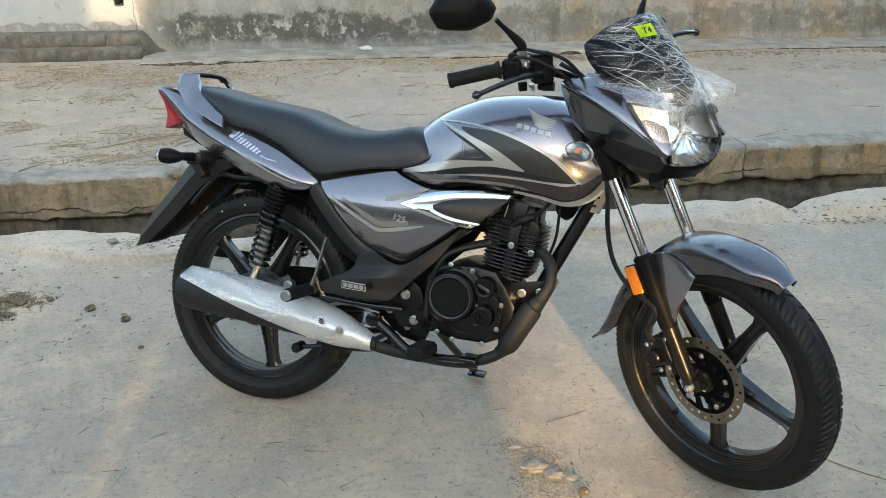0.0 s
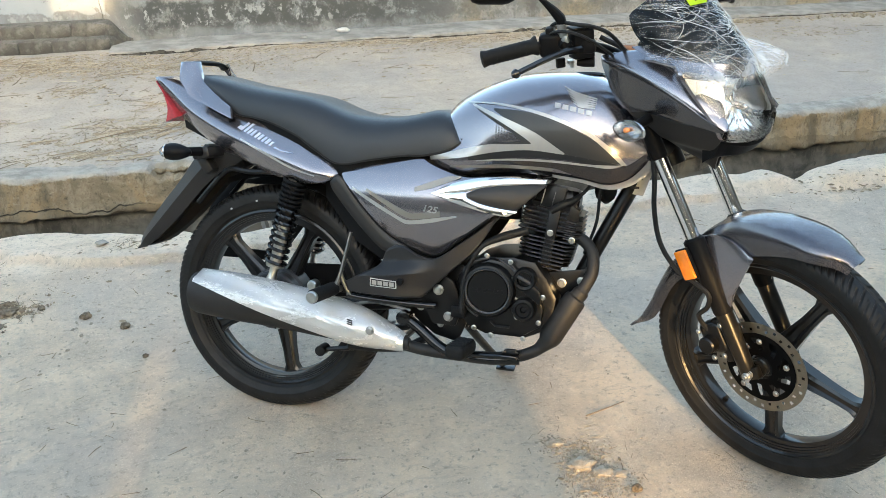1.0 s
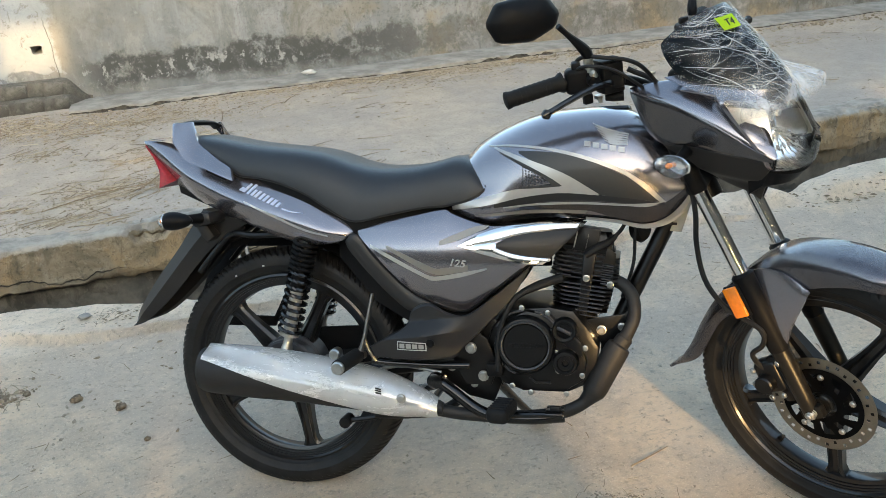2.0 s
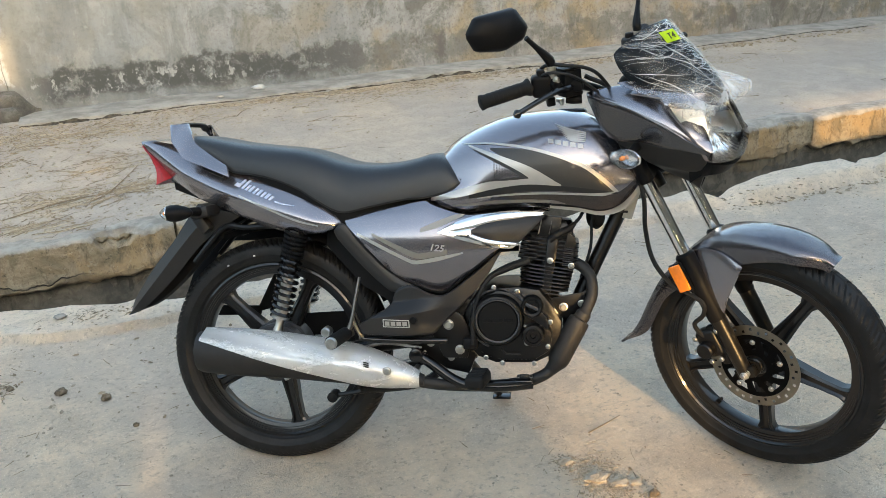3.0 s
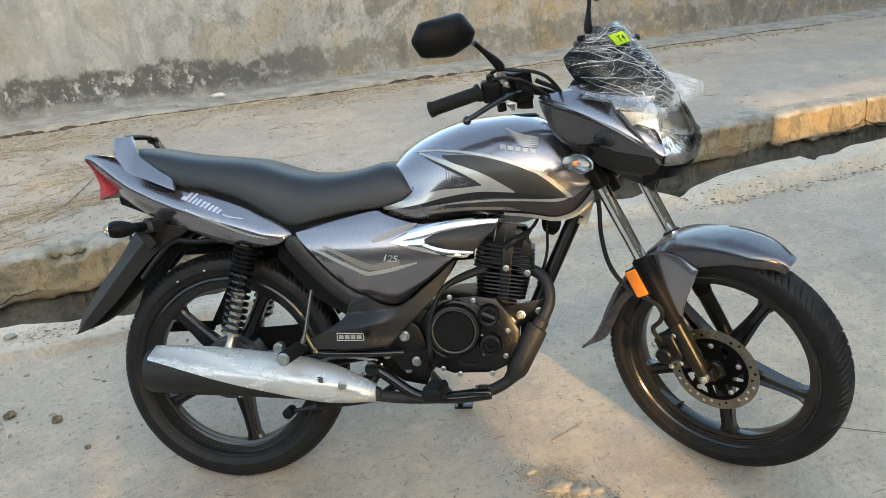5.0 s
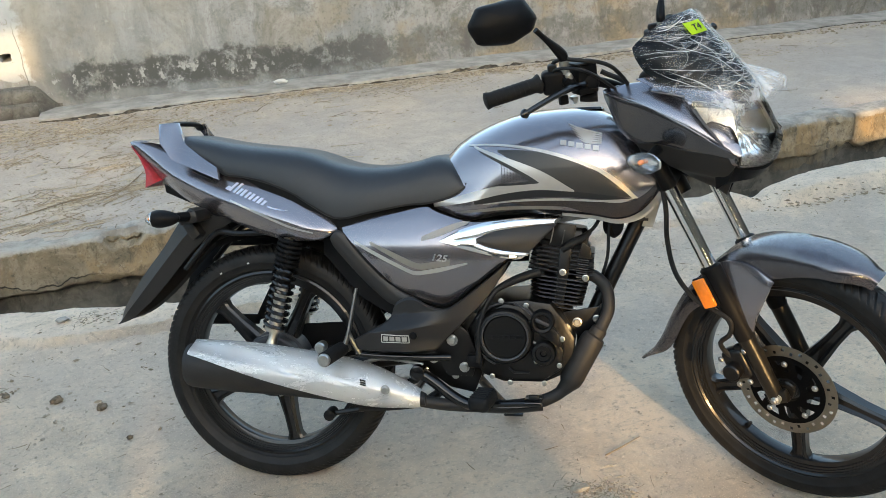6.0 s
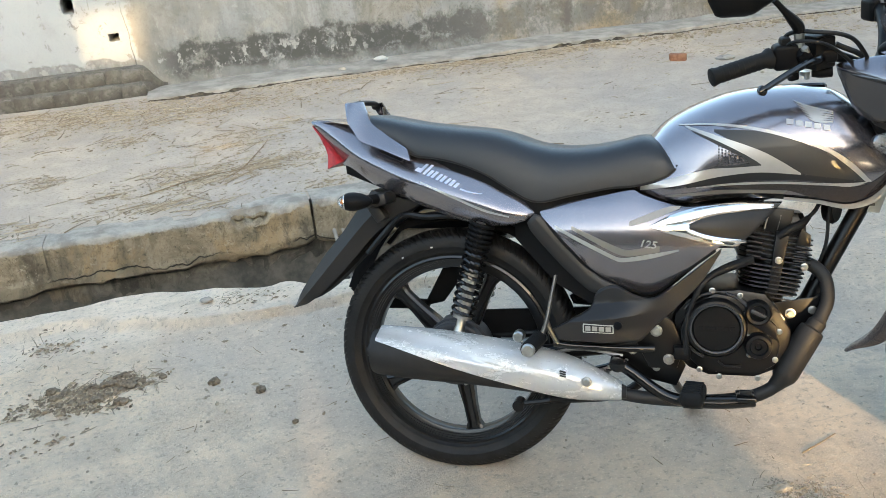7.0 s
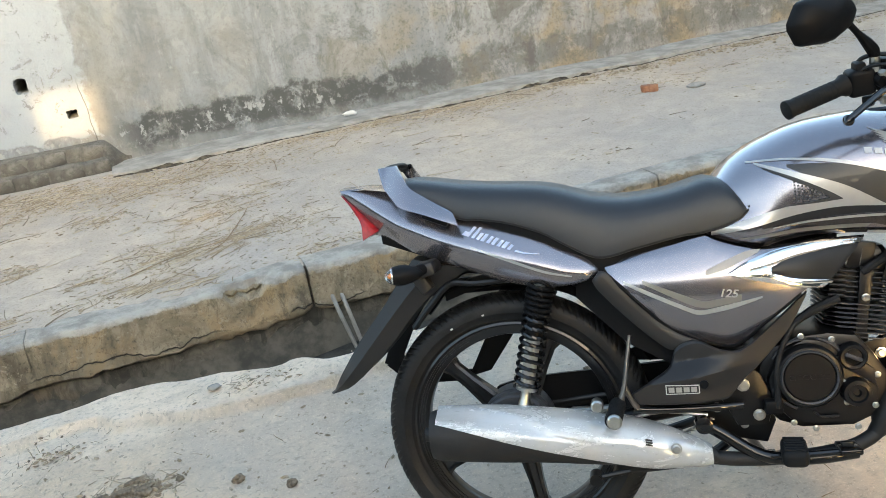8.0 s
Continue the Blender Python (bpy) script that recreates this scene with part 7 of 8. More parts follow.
def fair_y(x, z):
    d = z - fair_ridge(x)
    if d > 0:
        return fair_half(x) - 1.4 * d * d / (d + 0.012)
    return fair_half(x) + 0.02 * d - 0.5 * max(0.0, -d - 0.075) ** 2


FAIR_MID = [(x, fair_ridge(x) - 0.001) for x in np.linspace(0.909, 1.208, 12)]
# below the ridge the cowl takes a darker copy of the grey paint
fairing = part("headlight_cowl", panel(FAIR_MID, FAIR_LO, fair_y, 0.004, 44, 12, 0.003), DARKER_GREY, BIKE, "grey metallic headlight cowl, darker below its upper edge", STEER, 40)
part("cowl_side", panel(FAIR_MID, FAIR_LO, fair_y, 0.004, 44, 12, 0.003, 1), DARKER_GREY, fairing, "", None, 40)
for sd in (-1, 1):
    part("cowl_shoulder", panel(FAIR_UP, [(x, z + 0.0008) for x, z in FAIR_MID], fair_y, 0.004, 44, 8, 0.001, sd), PAINT, fairing, "grey metallic upper edge", None, 40)
low_split = graph((0.94, 0.93), (0.99, 0.890), (1.042, 0.893), (1.09, 0.884), (1.14, 0.874), (1.21, 0.860))


def under_y(x, z):
    return fair_y(x, max(z, low_split(x))) - 0.004 - 0.34 * max(0.0, low_split(x) - z) - 0.012 * hump(low_split(x) - z, 0.05, 0.07)


UNDER_UP = [(0.96, 0.915), (0.99, 0.893), (1.042, 0.896), (1.09, 0.887), (1.14, 0.877), (1.18, 0.868), (1.204, 0.864)]
UNDER_LO = [(0.99, 0.880), (1.01, 0.872), (1.04, 0.850), (1.06, 0.828), (1.10, 0.803), (1.14, 0.782), (1.160, 0.763)]
for sd in (-1, 1):
    part("lower_cowl", panel(UNDER_UP, UNDER_LO, under_y, 0.004, 34, 14, 0.003, sd), SATIN, fairing, "dark lower cowl", None, 30)
    part("lower_cowl", panel([(1.160, 0.845), (1.19, 0.858), (1.206, 0.862)], [(1.160, 0.765), (1.178, 0.80), (1.200, 0.842)], lambda x, z: under_y(x, z) - 0.012, 0.004, 12, 8, 0.002, sd), BLACK, fairing, "", None, 30)
# black chin under the lamp
part("chin", loft([[(1.222 - 3.7 * y * y, y, 0.826 + 2.4 * y * y), (1.226 - 3.7 * y * y, y, 0.815 + 2.4 * y * y), (1.206 - 3.0 * y * y, y, 0.794 + 1.5 * y * y), (1.15, y, 0.785), (1.15, y, 0.83)] for y in np.linspace(-0.095, 0.095, 15)]), BLACK, fairing, "black plastic chin under the lamp")
# instrument pod behind the screen
part("instrument_pod", moved(block(0.07, 0.15, 0.05, 0.016, 3), Matrix.Translation((1.0, 0, 1.02)) @ Matrix.Rotation(radians(-35), 4, "Y")), BLACK, BIKE, "black instrument pod", STEER)

# headlamp: reflector bowl, bulb and clear cover
LAMP = [(0.0, 0.955), (0.05, 0.961), (0.098, 0.978), (0.125, 0.986), (0.129, 0.972), (0.119, 0.92), (0.107, 0.868), (0.094, 0.842), (0.05, 0.830), (0.0, 0.828)]
lo_ = spline(LAMP, 70)
loop = [(-y, z) for y, z in lo_] + [(y, z) for y, z in lo_[-2:0:-1]]


def lamp_x(y, z):
    """The lamp's curved face: it rakes back towards its top and its sides."""
    return 1.238 - 0.50 * max(0, z - 0.87) - 3.7 * y * y - 0.10 * max(0, 0.87 - z)


def lamp_ring(k, dx):
    return [(lamp_x(y * k, 0.89 + (z - 0.89) * k) + dx, y * k, 0.89 + (z - 0.89) * k) for y, z in loop]


def fluted_ring(k, dx):
    """A ring of the bowl, pressed into upright flutes."""
    return [(x + (0.0 if k > 0.98 else 0.0035 * abs(math.sin(y * 200)) + 0.0025 * noise.noise((y * 9, z * 12, k * 2.0))), y, z) for x, y, z in lamp_ring(k, dx)]


bowl = loft([fluted_ring(k, d) for k, d in ((1.0, -0.004), (0.93, -0.02), (0.82, -0.036), (0.68, -0.048), (0.52, -0.056), (0.36, -0.062), (0.2, -0.066), (0.06, -0.067))], True, False)
lamp = part("headlight", bowl, REFLECTOR, BIKE, "headlight with a fluted mirror bowl", STEER, 20)
part("lamp_bezel", loft([lamp_ring(1.0, 0.001), lamp_ring(1.02, -0.003), lamp_ring(1.005, -0.014), lamp_ring(0.93, -0.04), lamp_ring(0.8, -0.07)], True, False), PAINT, lamp)
part("lamp_cover", loft([lamp_ring(1.0, 0.001), lamp_ring(0.8, 0.004), lamp_ring(0.5, 0.006), lamp_ring(0.02, 0.007)], True, False), LENS, lamp, "clear lamp cover", None, 60)
part("bulb", moved(lathe([(0.0, -0.02), (0.006, -0.016), (0.008, 0.0), (0.008, 0.02)], 14), Matrix.Translation((1.175, 0, 0.89)) @ Matrix.Rotation(radians(90), 4, "Z")), REFLECTOR, lamp)

for sd in (-1, 1):
    wedge = [(0.121, 0.972), (0.119, 0.95), (0.112, 0.91), (0.103, 0.875), (0.096, 0.858)], [(0.062, 0.953), (0.068, 0.93), (0.078, 0.90), (0.086, 0.875), (0.092, 0.858)]
    grid = [[(lamp_x(ya + (yb - ya) * t, za + (zb - za) * t) - 0.008 - 0.006 * math.sin(math.pi * t), sd * (ya + (yb - ya) * t), za + (zb - za) * t) for t in np.linspace(0, 1, 7)] for (ya, za), (yb, zb) in zip(spline(wedge[0], 14), spline(wedge[1], 14))]
    part("side_reflector", shell(grid, 0.002), SIDELAMP, lamp, "pale satin side reflector", None, 40)

# windscreen: a domed visor that rakes back
SCR = [(0.0, 1.146), (0.045, 1.143), (0.088, 1.128), (0.120, 1.106), (0.132, 1.092), (0.134, 1.06), (0.128, 1.034), (0.118, 1.017), (0.07, 0.995), (0.0, 0.982)]
screen_mid = graph((0.90, 1.262), (0.984, 1.195), (1.02, 1.167), (1.058, 1.133), (1.10, 1.090), (1.127, 1.069), (1.16, 1.036))
so = spline(SCR, 30)
sloop = [(-y, z) for y, z in so] + [(y, z) for y, z in so[-2:0:-1]]


def screen_x(y, z):
    return screen_mid(z) - (5.7 + 27 * max(0.0, 1.09 - z)) * y * y


def screen_ring(k, dx, lp=sloop, c=1.06):
    return [(screen_x(y * k, c + (z - c) * k) + dx, y * k, c + (z - c) * k) for y, z in lp]


def visor_foot(y):
    """Height of the visor's lower edge."""
    return float(np.interp(abs(y), (0, 0.07, 0.118, 0.134), (0.982, 0.995, 1.017, 1.016)))


def lamp_head(y):
    """Height of the lamp's upper edge."""
    return float(np.interp(abs(y), (0, 0.05, 0.098, 0.13), (0.955, 0.961, 0.978, 0.986)))


def brow_x(y, z):
    """The cowl between visor and lamp."""
    zb, zt = visor_foot(y), lamp_head(y)
    x0, x1 = max(1.005, screen_x(y, zb)), lamp_x(min(0.128, abs(y)), zt)
    t = (zb - z) / (zb - zt)
    return x0 + (x1 - x0) * t


rings = []
for t in (-0.6, -0.2, 0.0, 0.25, 0.5, 0.75, 1.0):
    r = []
    for y in np.linspace(-0.129, 0.129, 25):
        zb, zt = visor_foot(y), lamp_head(y) + 0.003
        z = zb + (zt - zb) * t
        r.append((brow_x(y, z) - 0.004, float(y), z - 0.002))
    rings.append(r)
# shoulder between the cowl's upper edge and the lamp
up = spline(FAIR_UP[3:], 16)
side = spline([(0.129, 1.006), (0.130, 0.986), (0.1295, 0.972), (0.1195, 0.92), (0.1075, 0.87)], 16)
rows = []
for i in range(16):
    x, z = up[i]
    y1, z1 = side[i]
    p = np.array([x, -(fair_y(x, z) - 0.003), z - 0.001])
    q = np.array([1.03 if i == 0 else lamp_x(min(y1, 0.129), z1) - 0.006, -y1 * 1.005, z1])
    rows.append([tuple(p * (1 - t) + q * t + np.array([0.0, -0.004, 0.003]) * math.sin(math.pi * t)) for t in (0, 0.25, 0.5, 0.75, 1.0)])
part("shoulder", shell(rows, 0.003), PAINT, fairing, "", None, 50)
part("shoulder", shell([[(a, -b, c) for a, b, c in r] for r in rows], 0.003), PAINT, fairing, "", None, 50)
part("brow", shell(rings, 0.004), PAINT, fairing, "grey metallic brow between visor and lamp", None, 50)

screen = part("windscreen", loft([screen_ring(1.0, -0.004), screen_ring(1.0, 0.0), screen_ring(0.75, 0.002), screen_ring(0.5, 0.003), screen_ring(0.25, 0.003), screen_ring(0.02, 0.003)], True, False), SCREEN, BIKE, "dark smoked windscreen visor", STEER, 60)
# lime tag with its two characters
def tag_point(a, b, lift):
    y, z = -0.047 + a * 0.044 - b * 0.002, 1.104 + b * 0.024 + a * 0.001
    return (screen_x(y, z) + lift, y, z)


g = [[tag_point(a, b, 0.012) for a in np.linspace(0, 1, 6)] for b in np.linspace(0, 1, 4)]
bm = loft(g, False, False)
bmesh.ops.solidify(bm, geom=bm.faces[:], thickness=0.001)
tag = part("inspection_tag", bm, LIME, screen, "lime green tag marked T4")
font = bpy.data.curves.new("tag_text", "FONT")
font.body, font.size, font.align_x, font.align_y, font.extrude = "T4", 0.022, "CENTER", "CENTER", 0.0006
tmp = bpy.data.objects.new("tag_text", font)
scene.collection.objects.link(tmp)
me = bpy.data.meshes.new_from_object(tmp.evaluated_get(bpy.context.evaluated_depsgraph_get()))
bpy.data.objects.remove(tmp)
me.materials.clear()
me.materials.append(INK)
c0, ca, cb = Vector(tag_point(0.5, 0.5, 0.0135)), Vector(tag_point(0.8, 0.5, 0.0135)), Vector(tag_point(0.5, 0.8, 0.0135))
ax = (ca - c0).normalized()
ay = ((cb - c0) - (cb - c0).dot(ax) * ax).normalized()
rot = Matrix((ax, ay, ax.cross(ay))).transposed().to_4x4()
part("tag_text", me, INK, tag, "", Matrix.Translation(c0) @ rot)
# crumpled clear film over screen and brow, its foot hanging loose on one side
film_half = graph((0.90, 0.128), (0.94, 0.131), (1.0, 0.132), (1.02, 0.134), (1.06, 0.138), (1.092, 0.138), (1.106, 0.127), (1.128, 0.096), (1.143, 0.055), (1.152, 0.03))


def film_point(a, b, lift=0.0):
    """A point of the film: a across, -1 to 1, b from its head to its foot."""
    foot = 0.945 + 0.012 * noise.noise((a * 3, 1.0, 0.0)) + 0.006 * noise.noise((a * 11, 1.0, 4.0))
    z = 1.1475 + (foot - 1.1475) * b
    y = a * film_half(z) * (1 + 0.02 * noise.noise((b * 9, a, 3.0)))
    x = screen_x(y, z) if z > visor_foot(y) else brow_x(y, max(z, lamp_head(y) - 0.012))
    x = max(x, 0.985)
    f = noise.noise((y * 26, z * 30, 1.0)) * 0.003 + abs(noise.noise((y * 45 + z * 20, z * 40, 5.0))) * 0.004
    loose = hump(b, 0.5, 0.95) * hump(a, 0.25, 1.0)
    x += 0.006 + f + 0.045 * loose + lift
    y += 0.016 * loose + 0.004 * noise.noise((z * 40, a * 5, 2.0))
    z += 0.012 * loose * noise.noise((b * 6, a * 9, 7.0))
    return (x, y, z)


g = [[film_point(i / 95 * 2 - 1, j / 83) for i in range(96)] for j in range(84)]
bm = loft(g, False, False)
film = part("plastic_film", bm, FILM, screen, "crumpled clear protective film", None, 60)
# sharp folds: thin tapering ridges that wander over the film
wrinkle = random.Random(31)
for n in range(210):
    a, b = wrinkle.uniform(-0.97, 0.97), wrinkle.uniform(0.02, 0.95) ** 1.1
    head = 0.35 + 0.55 * noise.noise((a * 1.4, b * 1.6, 4.0)) + wrinkle.gauss(0, 0.36) + (0.8 if a > 0.7 or b > 0.8 else 0.0)
    bend, size = wrinkle.gauss(0, 0.07), wrinkle.uniform(0.25, 1.0)
    path, length = [], int(4 + 9 * size)
    for i in range(length):
        if not (-1 < a < 1 and 0 < b < 1):
            break
        path.append(film_point(a, b, 0.0006))
        a, b = a + 0.075 * math.cos(head), b + 0.05 * math.sin(head)
        head += bend + wrinkle.gauss(0, 0.09)
    if len(path) > 3:
        w = wrinkle.choice((0.00018, 0.00025, 0.00034, 0.0005))
        part("crease", tube(path, [w * (0.25 + math.sin(math.pi * i / (len(path) - 1))) for i in range(len(path))], 4, 0), CREASE, film)

# ---- kerb, plinth and litter ----
rng = random.Random(7)
KERB_ENDS = [-9.0, -6.5, -4.6, -3.4, -2.35, -1.30, -0.105, 0.86, 1.78, 2.75, 3.98, 4.86, 5.75, 6.8, 9.0, 12.5]
kerb = new("kerb")
kerb.matrix_world = STREET
tagged(kerb, "row of old, chipped, ochre-stained concrete kerb slabs", "kerb", kind="structure")


def kerb_piece(a, b, seed):
    rings = []
    lift = 0.006 * noise.noise((seed * 3.1, 0, 0))
    n = max(8, int((b - a) / 0.016))
    for i in range(n + 1):
        u = a + (0.0015 if abs(a + 1.30) < 0.01 else 0.006) + (b - a - (0.0075 if abs(a + 1.30) < 0.01 or abs(b + 1.30) < 0.01 else 0.012)) * i / n
        bite = hump(u, -0.50, -0.455) * (1 - hump(u, -0.35, -0.27)) * (0.85 + 0.5 * noise.noise((u * 23, 1.0, 3.0)))
        torn = hump(u, 3.50, 3.56) * (1 - hump(u, 3.95, 3.975))
        chip = 0.03 * max(0.0, noise.noise((u * 5.3, seed, 2.0)) - 0.36) * 2.4 + 0.062 * bite + 0.03 * torn * (0.4 + abs(noise.noise((u * 14, 2.0, seed))))
        fused = [0.25 if abs(q + 1.30) < 0.01 else 1.0 for q in (a, b)]     # one joint has closed up
        end = 0.014 * (fused[0] * math.exp(-(u - a) / 0.02) + fused[1] * math.exp(-(b - u) / 0.02))
        f = GUT_FAR + 0.012 * noise.noise((u * 3, seed, 0)) + 0.006 * noise.noise((u * 14, seed, 4)) + end + torn * (0.035 + 0.02 * noise.noise((u * 19, seed, 1)))
        t = 0.118 + lift + 0.008 * noise.noise((u * 2.2, seed, 6)) + 0.004 * noise.noise((u * 11, 1, 6)) - chip
        low = -0.105 + 0.028 * noise.noise((u * 3.7, seed, 9)) + 0.02 * noise.noise((u * 13, seed, 3)) + 0.008 * noise.noise((u * 37, seed, 5)) + 0.03 * (fused[0] * math.exp(-(u - a) / 0.05) + fused[1] * math.exp(-(b - u) / 0.05))
        ring = [(u, f + 0.07, low), (u, f + 0.006, low + 0.002)]
        for j in range(1, 14):
            q = j / 14
            h = low + (t - 0.018 - low) * q
            ring.append((u, f + 0.01 * noise.noise((u * 7, h * 14, seed)) + 0.006 * noise.noise((u * 24, h * 36, seed)) + 0.003 * noise.noise((u * 60, h * 80, seed)) - 0.009 * hump(-h, 0.045 + 0.05 * noise.noise((u * 3.1, seed, 7)), 0.055 + 0.05 * noise.noise((u * 3.1, seed, 7))) + 0.01 * torn * noise.noise((u * 30, h * 34, 3.0)), h))
        ring += [(u, f + 0.002, t - 0.018), (u, f + 0.009 + chip * 0.5, t - 0.005), (u, f + 0.022 + chip * 0.8, t + 0.001), (u, f + 0.055 - bite * 0.005, t + 0.004 + chip * (0.9 - 0.8 * bite)), (u, f + 0.1 - 0.038 * bite, t + 0.006 + chip * (1 - 0.05 * bite)), (u, f + 0.17, t + 0.006 + chip), (u, f + 0.19, t - 0.06)]
        rings.append(ring)
    return loft(rings)


for k, (a, b) in enumerate(zip(KERB_ENDS, KERB_ENDS[1:])):
    part("kerb_slab", kerb_piece(a, b, k + 1.0), KERB, kerb, "", None, 50)

plinth = new("brick_plinth")
plinth.matrix_world = STREET
tagged(plinth, "low plinth of worn mossy bricks at the wall's foot", "plinth", kind="structure")
for c in range(2):
    u = -2.95 + (0.12 if c else 0.0)
    while u < -0.95:
        ln = min(0.235 + rng.uniform(-0.02, 0.02), -0.905 - u)
        if ln > 0.05:
            bm = block(ln, 0.16, 0.094, 0.012, 3)
            for v in bm.verts:
                v.co += Vector((noise.noise(v.co * 17 + Vector((u, c, 0)) * 7), noise.noise(v.co * 15 + Vector((u, c, 5)) * 7), noise.noise(v.co * 19 + Vector((u, c, 9)) * 7))) * 0.014
            part("brick", bm, OLDBRICK, plinth, "", Matrix.Translation((u + ln / 2, 4.675 - 0.055 * (1 - c) + rng.uniform(-0.008, 0.008), 0.352 + c * 0.099 + rng.uniform(-0.004, 0.004))) @ Matrix.Rotation(rng.uniform(-0.03, 0.03), 4, "Y"), 40)
        u += ln + 0.003
# cement smeared over courses, joints and ledge
rings = []
for u in np.arange(-2.95, -0.76, 0.03):
    w = [0.007 * noise.noise((u * 9, j, 2.0)) + 0.006 * noise.noise((u * 27, j, 7.0)) for j in range(6)]
    k = 1 - hump(u, -0.93, -0.77)
    ring = [(4.546 + w[0], 0.29), (4.543 + w[1], 0.39 + w[2]), (4.56 + w[3], 0.404 + w[3]), (4.60 + w[4], 0.412 + w[4]), (4.60 + w[5], 0.488), (4.625 + w[4], 0.502 + w[2])]
    rings.append([(u, 4.72, 0.29)] + [(u, 4.722 - (4.722 - y) * (0.06 + 0.94 * k), 0.29 + (z - 0.29) * (0.3 + 0.7 * k)) for y, z in ring] + [(u, 4.72, 0.30 + 0.212 * (0.3 + 0.7 * k))])
part("mortar", loft(rings), OLDBRICK, plinth, "", None, 40)


def top_z(u, v):
    if v < GUT_NEAR:
        return ground_z(u, v)
    return platform_z(u, v)


def strands(name, spots, material, label, category):
    """Many thin bent stalks lying about, as one object."""
    vs, fs = [], []
    for u, v, ln, ang, w in spots:
        if v > GUT_NEAR:          # none hangs over the kerb's edge
            v = max(v, 2.12 + ln * 0.55 * abs(math.sin(ang)))
        bend = rng.uniform(-0.25, 0.25)
        tilt = rng.uniform(0.0, 0.10)
        base = len(vs)
        for i in range(4):
            s = i / 3
            a = ang + bend * (s - 0.5)
            cu, cv = u + math.cos(a) * ln * (s - 0.5), v + math.sin(a) * ln * (s - 0.5)
            cz = top_z(cu, cv) + 0.0015 + tilt * ln * s * 0.5
            ww = w * (1 - 0.5 * s)
            px, py = -math.sin(a) * ww, math.cos(a) * ww
            vs += [(cu + px, cv + py, cz), (cu - px, cv - py, cz), (cu, cv, cz + ww * 1.4)]
        for i in range(3):
            q = base + 3 * i
            for k in range(3):
                l = (k + 1) % 3
                fs.append((q + k, q + l, q + 3 + l, q + 3 + k))
    me = bpy.data.meshes.new(name)
    me.from_pydata(vs, [], fs)
    me.materials.append(material)
    ob = new(name, me)
    ob.matrix_world = STREET
    return tagged(ob, label, category, kind="stuff")


# drifts of straw: centre (u, v), spread along and across, stalks
DRIFTS = [(-1.57, 4.35, 0.25, 0.10, 220), (-1.29, 4.13, 0.30, 0.16, 420), (-0.96, 3.99, 0.30, 0.13, 300), (-0.33, 4.0, 0.32, 0.14, 300), (-0.65, 2.61, 0.20, 0.12, 150), (-0.16, 2.70, 0.20, 0.11, 150),
          (-0.97, 3.45, 0.12, 0.10, 60), (-0.88, 2.31, 0.22, 0.06, 90), (-1.41, 2.92, 0.07, 0.05, 30), (0.07, 2.28, 0.16, 0.06, 80), (-0.39, 3.14, 0.22, 0.07, 70), (0.62, 4.26, 0.35, 0.06, 170),
          (1.06, 4.26, 0.3, 0.06, 160), (1.68, 4.25, 0.3, 0.07, 180), (2.34, 4.22, 0.25, 0.07, 160), (1.62, 4.05, 0.4, 0.12, 130), (3.0, 3.75, 0.35, 0.12, 90), (4.4, 3.8, 0.5, 0.12, 160), (3.9, 4.25, 0.5, 0.06, 140), (-0.45, 2.75, 0.3, 0.25, 120)]
spots = []


def stalk(u, v):
    big = rng.random() < 0.09
    ln = rng.uniform(0.07, 0.22) if big else rng.uniform(0.008, 0.05)
    spots.append((u, min(4.37 if u < -0.85 else 4.29 + rng.gauss(0, 0.012), max(2.14, v)), ln, rng.gauss(0.12, 0.5) if rng.random() < 0.62 else rng.uniform(0, 3.14), rng.uniform(0.002, 0.004) if big else rng.uniform(0.0012, 0.0036)))


for cu, cv, su, sv, n in DRIFTS:
    for _ in range(n):
        stalk(rng.gauss(cu, su), rng.gauss(cv, sv))
BUNCHES = [(-0.987, 3.448, 0.3), (-0.756, 2.815, 0.2), (-0.572, 2.667, 0.1), (-0.139, 2.744, 0.3), (-0.278, 3.306, 0.15), (-0.414, 3.109, 0.25), (-0.45, 3.922, 0.5), (-0.749, 3.776, 0.3),
           (-1.35, 4.016, 0.2), (0.01, 3.371, 0.1), (-1.471, 3.847, 0.4), (-1.757, 4.016, 0.2), (-1.406, 2.931, 0.3), (-0.611, 2.602, 0.5), (-1.056, 2.593, 0.1), (-0.821, 2.315, 0.15), (-0.58, 2.2, 0.2), (-0.27, 2.658, 0.35), (-1.426, 2.347, -0.1), (-1.523, 2.23, 0.2)]
for cu, cv, turn in BUNCHES:
    for _ in range(rng.randint(7, 12)):
        spots.append((rng.gauss(cu, 0.09), max(2.13, min(4.3, rng.gauss(cv, 0.045))), rng.uniform(0.07, 0.24), rng.gauss(turn, 0.28) if rng.random() < 0.75 else rng.uniform(0, 3.14), rng.uniform(0.0018, 0.0032)))
    for _ in range(26):
        spots.append((rng.gauss(cu, 0.09), max(2.13, min(4.3, rng.gauss(cv, 0.05))), rng.uniform(0.02, 0.06), rng.uniform(0, 3.14), rng.uniform(0.0014, 0.003)))
while len(spots) < 5000:
    u, v = rng.uniform(-3.2, 7.0), rng.uniform(2.2, 4.36)
    d = noise.noise((u * 1.6, v * 2.6, 3.3)) + 0.55 * noise.noise((u * 4.7, v * 6.5, 1.1)) + 0.30 * hump(v, 3.2, 4.2) - 0.24 - 0.1 * hump(u, 2.5, 5.0)
    if rng.random() < d * 2.2:
        stalk(u, v)
strands("straw", spots, STRAW, "pale straw and chaff scattered over the platform", "straw")
spots = []
